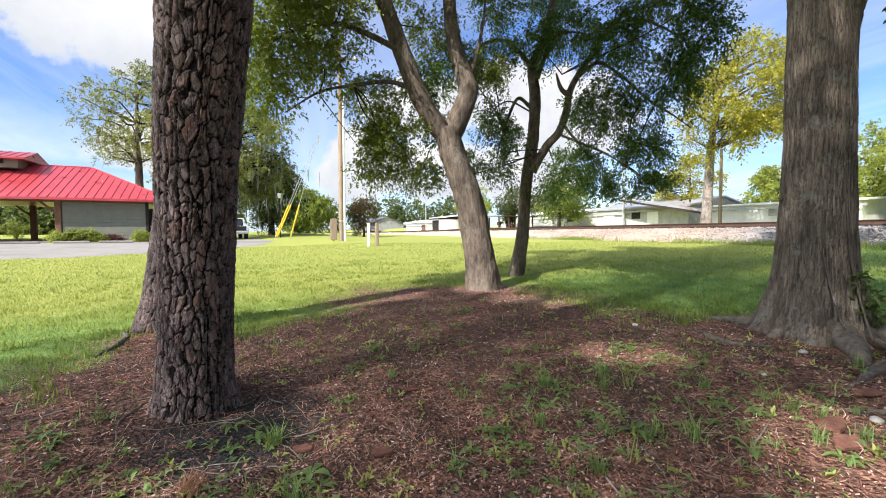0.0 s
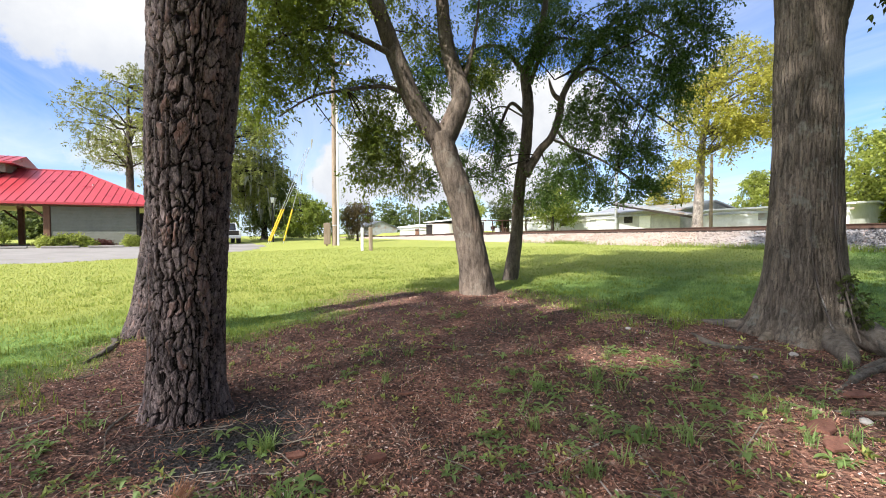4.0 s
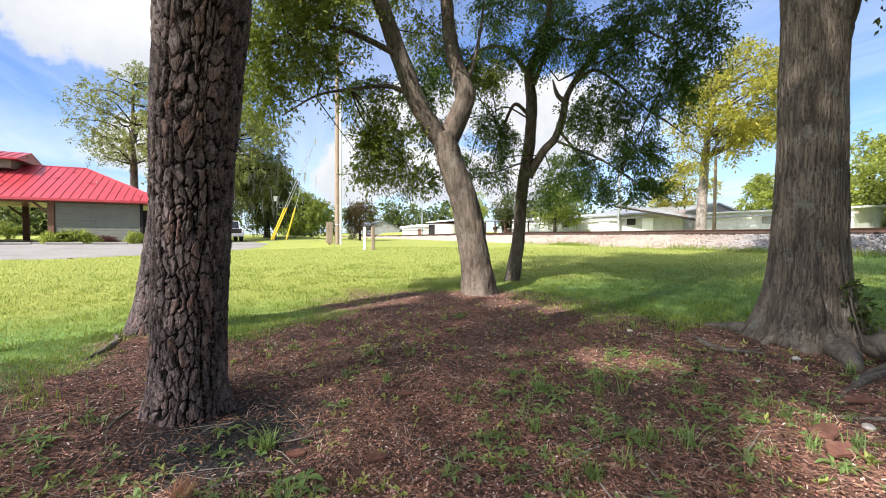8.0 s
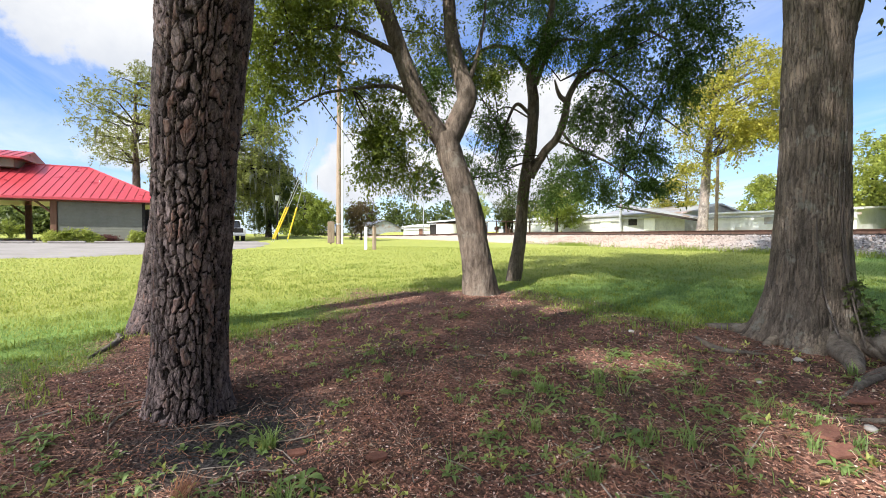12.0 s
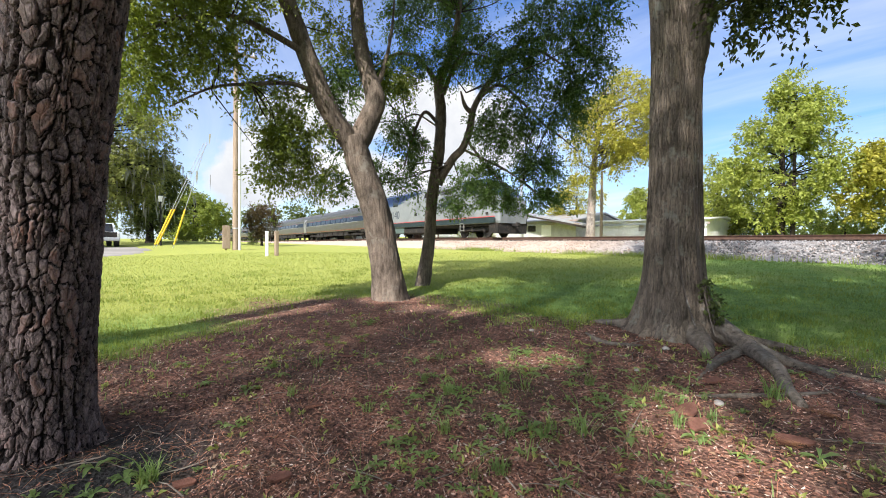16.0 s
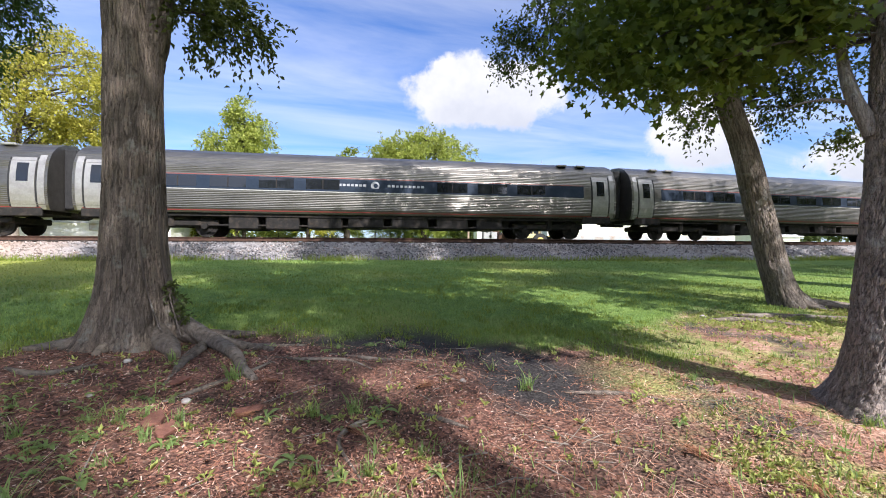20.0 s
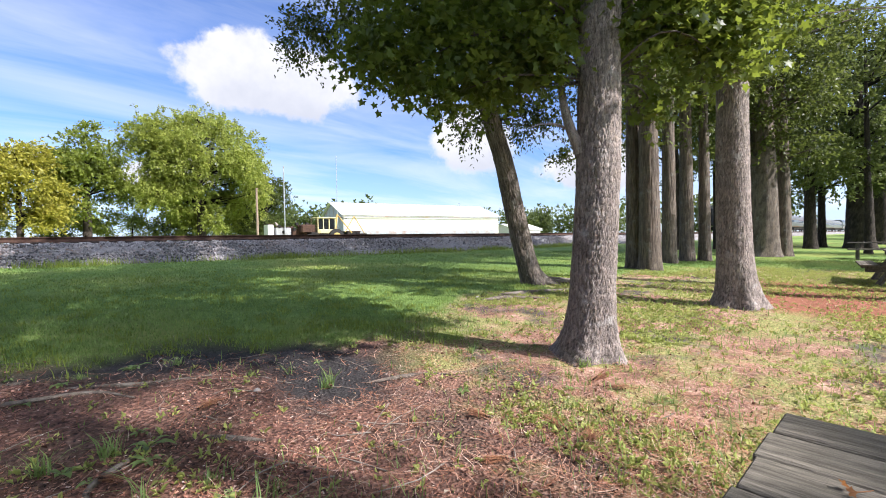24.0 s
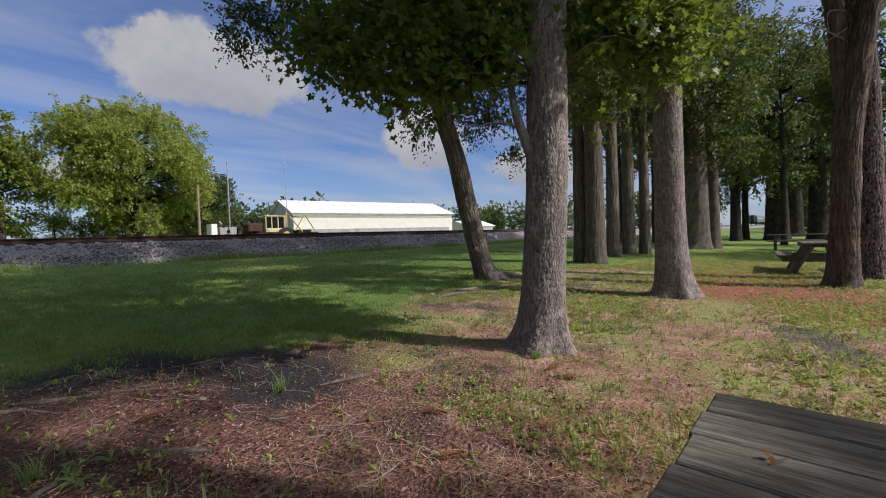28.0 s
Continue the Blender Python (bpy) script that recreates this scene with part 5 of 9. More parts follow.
    st, wy = clumps(bl, 73, 0.2)
    st, wy = np.repeat(st, 3, 0) + np.random.default_rng(8).normal(0, 0.1, (len(st) * 3, 3)), np.repeat(wy, 3, 0)
    add_leaves(t, o, lobed_leaves(st, wy, 0.085, 74), LEAF_BROAD, label="crown of lobed green leaves")
    st, wy = clumps(high, 75, 0.2)
    add_leaves(t, o, leaf_cloud(st, wy, 14, 0.45, 0.11, 0.6, 0.5, 76), LEAF_DEEP, label="crown of lobed green leaves")

    # reddish tree and pine by the far table
    t, o = make_tree("cedar_tree", (10.48, -0.26), [(10.5, -0.26, -0.05), (10.42, -0.3, 1.16), (10.39, -0.34, 2.69), (10.40, -0.44, 3.7), (10.42, -0.62, 5.1), (10.4, -0.8, 8)],
                     [0.24, 0.195, 0.19, 0.19, 0.15, 0.05], RED_BARK, "strips", "forked tree with reddish stripped bark", flare=(0.3, 0.2, 5), around=130, along=220, seed=38, seen=5.5)
    add_limb(t, o, [(10.4, -0.36, 2.9), (10.43, -0.27, 3.9), (10.45, -0.14, 5.3), (10.5, 0.1, 7)], [0.15, 0.14, 0.12, 0.05], RED_BARK, "strips", 24, 40, 6)
    for path in ([(10.3, -0.3, 4.4), (9.7, 0.3, 4.7), (9.2, 1.2, 4.75), (8.9, 2.0, 4.7)], [(10.35, -0.35, 4.6), (10.1, 0.0, 4.3), (9.9, 0.2, 3.9)], [(10.36, -0.33, 4.9), (10.2, -0.1, 4.9), (10.1, -0.1, 4.5)]):
        add_limb(t, o, path, [0.016, 0.012, 0.008, 0.004], PALE_BARK, "smooth", 7, 20, 8, "dead_branch")
    bl = spread((10.4, -0.5, 8.2), (2.4, 2.4, 1.8), 18, 0.8, 80, 81)
    limbs_to(t, np.array([(10.39, -0.5, 5.3), (10.4, -0.6, 7.5)]) - o, shift(bl, o), 0.03, RED_BARK, 82, seg=5)
    st, wy = clumps(bl, 83, 0.2)
    add_leaves(t, o, leaf_cloud(st, wy, 12, 0.34, 0.09, 0.5, 0.4, 84), LEAF_DEEP, label="dark green crown")
    t, o = make_tree("pine_tree", (12.18, -0.72), [(12.2, -0.72, -0.05), (12.18, -0.69, 2.31), (12.18, -0.65, 4.06), (12.19, -0.56, 5.81), (12.2, -0.5, 11)],
                     [0.27, 0.235, 0.22, 0.2, 0.1], PINE_BARK, "plates", "pine with flaking reddish bark plates behind the forked tree", flare=(0.3, 0.2, 5), around=150, along=280, seed=39, seen=6.0)
    bl = spread((12.2, -0.5, 11), (2.4, 2.4, 2), 12, 0.9, 60, 91)
    limbs_to(t, np.array([(12.2, -0.5, z) for z in (8, 9, 10)]) - o, shift(bl, o), 0.05, PINE_BARK, 92)
    st, wy = clumps(bl, 93)
    add_leaves(t, o, leaf_cloud(st, wy, 12, 0.35, 0.22, 0.05, 0.1, 94), LEAF_DEEP, label="dark green needle crown")


near_trees()


def plain_tree(base, height, r0, crown, size, count, rad, twigs, leaf, bark, material, label, name="tree", lean=(0, 0), seed=1, per=10, twig=0.6, group="", low=0.0, around=22, gaps=(), limb=0.22):
    """A tree seen from farther off: trunk, limbs and a crown of clumps. gaps: places (x, y, radius) on the ground that its crown leaves in the sun."""
    bx, by = base
    z0 = float(ground_z(bx, by))
    top = (bx + lean[0], by + lean[1], z0 + height * 0.85)
    mid = (bx + lean[0] * 0.3, by + lean[1] * 0.3, z0 + height * 0.4)
    at = Matrix.Translation((bx, by, z0 - 0.05))
    t = thing(name, at, label, "tree", group)
    o = np.array(at.translation)
    me = tube_mesh("trunk", np.array([(bx, by, z0 - 0.1), mid, top]) - o, [r0, r0 * 0.72, r0 * 0.15], around, 60, bump=with_flare(bark_bump("strips" if r0 > 0.2 else "smooth", r0, seed), 0.28, 0.3, 5, seed))
    solid("trunk", me, bark, t)
    bl = spread((bx + lean[0] + crown[0], by + lean[1] + crown[1], z0 + crown[2]), size, count, rad, twigs, seed)
    if low:
        bl = [b for b in bl if b[2] > z0 + low]
    limbs_to(t, np.array([(bx + lean[0] * s, by + lean[1] * s, z0 + height * 0.85 * s) for s in np.linspace(0.35, 1, 6)]) - o, shift(bl, o), r0 * limb, bark, seed + 1, seg=5)
    st, wy = clumps(bl, seed + 2, 0.3)
    v, f = leaf_cloud(st, wy, per, twig, leaf, 0.6, 0.3, seed + 3)
    if gaps:
        v = v.reshape(-1, 4, 3)
        dark = np.ones(len(v), bool)
        for gx, gy, gr in gaps:
            fall = (v[:, 2, 2] - floor_at(gx, gy)) / math.tan(radians(SUN_EL))
            dark &= np.hypot(v[:, 2, 0] - fall * sx - gx, v[:, 2, 1] - fall * sy - gy) > gr
        v = v[dark].reshape(-1, 3)
        f = f[:len(v) // 2]
    add_leaves(t, o, (v, f), material)
    return t


def far_trees():
    G = "trees across the railway"
    plain_tree((8.3, 42), 13, 0.35, (0.0, 0, 6.6), (5.8, 5.0, 5.3), 120, 1.35, 52, 0.19, DARK_BARK, LEAF_SUN, "large round green tree across the railway", seed=101, per=17, group=G)
    plain_tree((15.3, 46), 9, 0.25, (0, 0, 4.6), (2.4, 2.4, 3.6), 26, 0.9, 50, 0.22, DARK_BARK, LEAF_DEEP, "dark green tree behind the large round one", seed=105, group=G)
    plain_tree((0.6, 42), 10, 0.3, (0, 0, 5.6), (2.4, 2.6, 3.9), 30, 1.0, 50, 0.24, DARK_BARK, LEAF_FINE, "green tree with an open crown across the railway", seed=109, group=G)
    plain_tree((-2.8, 38.5), 7.5, 0.2, (0, 0, 4.0), (2.5, 2.2, 3.0), 30, 0.9, 50, 0.22, DARK_BARK, LEAF_YELLOW, "yellowing tree across the railway", seed=113, group=G)
    plain_tree((-8.6, 38), 12, 0.3, (0, 0, 6.0), (3.5, 3.2, 5.0), 56, 1.05, 44, 0.22, DARK_BARK, LEAF_SUN, "tall green tree across the railway", seed=117, group=G)
    plain_tree((-8.0, 38.5), 12.6, 0.16, (0, 0, 10.6), (1.7, 1.5, 1.5), 12, 0.7, 44, 0.2, DARK_BARK, LEAF_SUN, "slender treetop rising over the tall green tree", seed=121, group=G)
    plain_tree((-14.5, 44), 8, 0.25, (0, 0, 4.2), (3.0, 3, 3.2), 26, 1.0, 45, 0.24, DARK_BARK, LEAF_SUN, "low green tree across the railway", seed=125, group=G)
    plain_tree((-19.0, 30), 13.5, 0.36, (1.4, 0, 8.8), (4.0, 3.6, 4.4), 60, 0.85, 40, 0.17, PALE_BARK, LEAF_YELLOW, "tall yellow-green tree with vine on its trunk", lean=(0.8, 0), seed=129, group=G, low=4.0)
    plain_tree((-27.0, 40), 7, 0.2, (0, 0, 4.2), (2.6, 2.4, 2.8), 22, 0.8, 40, 0.2, DARK_BARK, LEAF_YELLOW, "yellowing tree behind the grey shed", seed=133, group=G)
    plain_tree((-38.0, 33), 5.5, 0.2, (0, 0, 3.2), (3.4, 2.4, 2.4), 26, 0.8, 40, 0.2, DARK_BARK, LEAF_FINE, "bushy tree before the grey shed", seed=137, group=G)
    plain_tree((-44, 31), 5.0, 0.15, (0, 0, 3.0), (2.6, 2.2, 2.2), 20, 0.7, 40, 0.18, DARK_BARK, LEAF_DEEP, "bushy dark tree across the railway", seed=141, group=G)
    plain_tree((-60, 34), 6.0, 0.2, (0, 0, 3.6), (3, 3, 2.6), 20, 0.9, 40, 0.24, DARK_BARK, LEAF_SUN, "green tree beside the old tank", seed=145, group=G)
    plain_tree((-30, 62), 8, 0.25, (0, 0, 5), (4, 3, 2.6), 22, 1.0, 40, 0.3, DARK_BARK, LEAF_SUN, "round green tree behind the white shed", seed=149, group=G)
    for x, y, w, k in ((-12.0, 45, 2.6, 1), (-6.0, 44, 2.4, 2), (-1.0, 46, 2.8, 3), (3.6, 45, 2.6, 4), (7.5, 46.5, 2.8, 5), (11.6, 46, 2.6, 6), (14.4, 44, 2.0, 7), (-17.5, 46, 2.6, 8)):
        plain_tree((x, y), 3.4, 0.07, (0, 0, 1.7), (w, 1.5, 1.35), 16, 0.6, 34, 0.2, DARK_BARK, LEAF_FAR if k % 2 else LEAF_SUN, "low green thicket across the railway", name="bush", seed=300 + 4 * k, per=7, group="bushes across the railway")
    # left: mossy oak and its neighbours
    plain_tree((-43, -1.5), 15, 0.55, (0, 0, 8.4), (5.6, 5.6, 6.4), 95, 1.3, 50, 0.20, DARK_BARK, LEAF_OLIVE, "tall oak hung with grey moss beside the drive", name="oak_tree", seed=153, per=12)
    plain_tree((-48, -9), 17, 0.4, (0, 0, 11), (5.4, 4.4, 5.4), 52, 1.0, 34, 0.17, GREY_BARK, LEAF_OLIVE, "tall airy tree behind the pavilion", seed=157, low=5)
    plain_tree((-50, 2.6), 8, 0.35, (0, 0, 4.6), (3.4, 3.2, 3.4), 34, 1.0, 50, 0.22, DARK_BARK, LEAF_DEEP, "dark green tree behind the guy wires", seed=161)
    plain_tree((-62, 8), 7, 0.3, (0, 0, 3.6), (4, 3.5, 3.2), 30, 1.0, 50, 0.26, DARK_BARK, LEAF_FINE, "rounded green tree at the lawn's far side", seed=165)
    plain_tree((-46, 12), 4.2, 0.12, (0, 0, 2.5), (1.9, 1.8, 1.6), 24, 0.5, 40, 0.13, DARK_BARK, leafy("reddish_leaves", (0.05, 0.045, 0.02), (0.13, 0.09, 0.04), (0.25, 0.16, 0.05)), "small reddish crape tree on the lawn", name="small_tree", seed=169)
    # unseen trees added behind the camera to shade the bed, with gaps for sun
    SUNNY = ((-2.42, 2.70, 0.33), (-2.25, 2.92, 0.3), (-1.07, 2.66, 0.34), (-0.92, 2.42, 0.34), (-0.64, 2.2, 0.38), (-0.45, 2.6, 0.2), (0.41, 3.1, 0.3), (0.25, 1.9, 0.3), (1.5, 2.9, 0.38), (1.15, 2.25, 0.45), (2.4, 3.4, 0.5), (2.1, 2.8, 0.5), (1.85, 2.1, 0.5), (1.6, 1.65, 0.34),
             (2.7, 2.2, 0.8), (3.6, 1.4, 1.4), (4.2, 3.0, 1.5), (5.0, 0.6, 1.8), (3.2, 0.0, 1.1), (-6.5, 2.0, 0.75), (-6.2, 1.25, 0.55), (-4.0, 3.75, 0.45), (-4.85, 3.4, 0.4), (-5.9, 3.6, 0.6), (-6.3, 4.2, 0.6),
             (-7.8, 0.4, 1.7), (-6.9, -1.9, 1.35), (-8.4, 2.6, 1.6), (-7.4, -3.6, 2.0), (0.72, 0.92, 0.2), (1.05, 0.5, 0.16), (-2.2, -0.36, 0.22), (3.1, 3.0, 0.6), (2.65, 4.1, 0.7), (2.2, 5.2, 0.75), (1.8, 6.2, 0.7))
    plain_tree((4.95, -6.6), 16, 0.21, (-1.4, 0.0, 11.2), (4.4, 3.4, 2.6), 70, 1.7, 60, 0.095, GREY_BARK, LEAF_DEEP, "unseen shade tree added behind the picnic table", name="added_shade_tree", lean=(-1.6, 0.0), seed=181, limb=0.08, per=9, twig=0.55, low=5.0, gaps=SUNNY)
    plain_tree((6.73, -10.8), 14, 0.2, (-2.0, 0.4, 10.0), (4.2, 3.0, 2.0), 80, 1.7, 60, 0.095, GREY_BARK, LEAF_DEEP, "unseen shade tree added at the back of the picnic ground", name="added_shade_tree", lean=(-2.4, 0.0), seed=185, limb=0.08, per=7, twig=0.55, low=5.0, gaps=SUNNY)
    # right: grove
    G = "trees of the picnic grove"
    for i, (x, y, r, h, w) in enumerate(((12.78, 5.21, 0.3, 17, "dark"), (13.0, 5.75, 0.26, 17, "dark"), (16.0, 5.85, 0.24, 18, "dark"), (17.6, 5.8, 0.25, 18, "dark"), (18.3, 5.4, 0.21, 17, "dark"),
                                         (23.6, 4.6, 0.62, 15, "broad dark"), (24.5, 4.0, 0.3, 13, "dark"), (35.7, 4.5, 0.35, 11, "far"), (39.8, 4.4, 0.25, 10, "leaning"), (38.5, 2.4, 0.75, 14, "broad"),
                                         (52, 2.0, 0.8, 14, "far broad"), (42, 0.2, 0.65, 14, "broad"), (31, -3.5, 0.4, 13, "far"), (27, 9.5, 0.35, 12, "far"), (48, 8, 0.4, 13, "far"), (22, -4.5, 0.35, 12, "dark"),
                                         (30.5, 1.6, 0.16, 14, "slim far"), (44, -1.6, 0.25, 14, "far"), (30, 8.2, 0.2, 14, "slim far"))):
        plain_tree((x, y), h, r, (0.4 if i < 5 else 0, 0.3 if i < 5 else 0, h * 0.64), (3.6 + 0.02 * x, 3.0 + 0.02 * x, h * 0.37), 38 if i < 6 else 19, 1.15, 44, (0.085 + 0.003 * x) * (0.9 if i < 6 else 1.1), DARK_BARK if i > 6 else GREY_BARK, LEAF_DEEP if i < 6 or x < 32 else LEAF_FAR, f"{w} grove tree with a full green crown", name="grove_tree",
                   lean=(0.6 if w == "leaning" else 0.1 * (i % 3), 0.15), seed=200 + 4 * i, group=G, low=4.6 if i < 5 else 2.4, around=90 if i < 5 else 36, per=18 if i < 6 else 11)


far_trees()


def far_woods():
    """Woods along the horizon: masses of clumps, finer where they stand nearer."""
    for name, label, belts, leaf, seed in (
            ("distant_woods", "distant belt of green woods along the horizon", ((-190, 10, -120, 150, 110, 11.5), (-120, 150, -20, 170, 60, 9), (40, 150, 180, 120, 110, 13), (150, 120, 170, 30, 70, 13), (90, -14, 150, 4, 70, 12), (70, 110, 40, 150, 30, 12), (-60, 95, -150, 110, 24, 5)), 1.3, 77),
            ("wood_edge", "edge of green woods behind the picnic ground", ((-80, -46, -68, -6, 44, 5), (22, -24, 60, -16, 50, 10), (62, -12, 90, 0, 40, 10)), 0.5, 83)):
        r = np.random.default_rng(seed)
        bl = []
        for x0, y0, x1, y1, n, h in belts:
            for q in r.uniform(0, 1, n):
                x, y = x0 + (x1 - x0) * q + r.normal(0, 3), y0 + (y1 - y0) * q + r.normal(0, 3)
                top = h * r.uniform(0.65, 1.1)
                for k in range(3):
                    bl.append((x + r.normal(0, 1.5), y + r.normal(0, 1.5), float(ground_z(x, y)) + top * (0.3 + 0.3 * k), (2.6 if leaf > 1 else 1.9) * r.uniform(0.7, 1.2), 16 if leaf > 1 else 50))
        st, wy = clumps(bl, seed + 1, 0.5)
        v, f = leaf_cloud(st, wy, 2 if leaf > 1 else 3, 1.2, leaf, 0.7, 0.2, seed + 2)
        tagged(solid(name, fast_mesh("woods", v, f), LEAF_FAR), label, "woods", kind="stuff")


far_woods()

# ---------------------------------------------------------------- train
def hull(points, length, x0, ripple=(), step=0.02):
    """A car body: half a cross-section (y, z) from sill to roof, mirrored and drawn out along x. ripple: heights between which the sides are fluted."""
    p = np.asarray(points, float)
    s = np.r_[0, np.cumsum(np.hypot(*np.diff(p, axis=0).T))]
    q = np.arange(0, s[-1], step)
    y, z = np.interp(q, s, p[:, 0]), np.interp(q, s, p[:, 1])
    y[-1] = y[-1]
    for a, b, pitch, depth in ripple:
        m = (z > a) & (z < b)
        y = y + np.where(m, depth * np.sin(2 * np.pi * (z - a) / pitch), 0)
    y, z = np.r_[y, 0.0], np.r_[z, p[-1, 1]]
    ring = np.vstack([np.stack([-y, z], -1), np.stack([y, z], -1)[::-1][1:]])
    n = len(ring)
    v = np.vstack([np.c_[np.full(n, x0), ring], np.c_[np.full(n, x0 + length), ring]])
    bm = bmesh.new()
    vs = [bm.verts.new(c) for c in v]
    for i in range(n - 1):
        bm.faces.new((vs[i], vs[i + 1], vs[n + i + 1], vs[n + i]))
    bm.faces.new((vs[n - 1], vs[0], vs[n], vs[2 * n - 1]))
    bm.faces.new(vs[:n][::-1])
    bm.faces.new(vs[n:])
    bmesh.ops.recalc_face_normals(bm, faces=bm.faces)
    return bm


COACH = [(1.40, 1.02), (1.50, 1.25), (1.555, 1.7), (1.56, 2.05), (1.53, 2.5), (1.44, 2.95), (1.26, 3.32), (0.95, 3.6), (0.5, 3.79), (0.0, 3.85)]


def side_at(z, prof=COACH):
    return float(np.interp(z, [p[1] for p in prof], [p[0] for p in prof]))


def strip(x0, x1, z0, z1, side, out=0.006, prof=COACH, n=5, thick=0.03):
    """A band that follows the body side."""
    bm = bmesh.new()
    zs = np.linspace(z0, z1, n)
    rows = []
    for x in (x0, x1):
        rows.append([bm.verts.new((x, side * (side_at(z, prof) + out), z)) for z in zs] + [bm.verts.new((x, side * (side_at(z, prof) - thick), z)) for z in zs[::-1]])
    k = len(rows[0])
    for i in range(k):
        bm.faces.new((rows[0][i], rows[0][(i + 1) % k], rows[1][(i + 1) % k], rows[1][i]))
    bm.faces.new(rows[0])
    bm.faces.new(rows[1][::-1])
    bmesh.ops.recalc_face_normals(bm, faces=bm.faces)
    return bm


def bogie(parent, x, wheelbase=2.6, wheel_r=0.46, axles=2, frame_mat=None):
    b = part("bogie", box(wheelbase + 1.1, 2.1, 0.26, (x, 0, 0.62), 0.05), frame_mat or BLACK_IRON, parent)
    for s in (-1, 1):
        bm = box(wheelbase * 0.9, 0.14, 0.24, (x, s * 1.02, 0.58), 0.04)
        part("side_frame", bm, frame_mat or BLACK_IRON, b)
        part("spring", rod((x, s * 1.04, 0.45), (x, s * 1.04, 0.98), 0.15, 12), BLACK_IRON, b)
        for i in range(axles):
            wx = x + (i / (axles - 1) - 0.5) * wheelbase
            bm = rod((wx, s * 0.70, wheel_r), (wx, s * 0.83, wheel_r), wheel_r, 28)
            rod((wx, s * 0.82, wheel_r), (wx, s * 0.86, wheel_r), wheel_r * 0.62, 24, bm=bm)
            rod((wx, s * 0.84, wheel_r), (wx, s * 1.12, wheel_r), 0.13, 14, bm=bm)
            part("wheel", bm, BLACK_IRON, b)
    for i in range(axles):
        wx = x + (i / (axles - 1) - 0.5) * wheelbase
        part("axle", rod((wx, -0.75, wheel_r), (wx, 0.75, wheel_r), 0.08, 12), BLACK_IRON, b)
    return b


def coupler(parent, x, s):
    bm = box(0.7, 0.16, 0.2, (x + s * 0.15, 0, 0.88), 0.03)
    box(0.22, 0.34, 0.3, (x + s * 0.42, 0, 0.88), 0.05, bm=bm)
    part("coupler", bm, BLACK_IRON, parent)


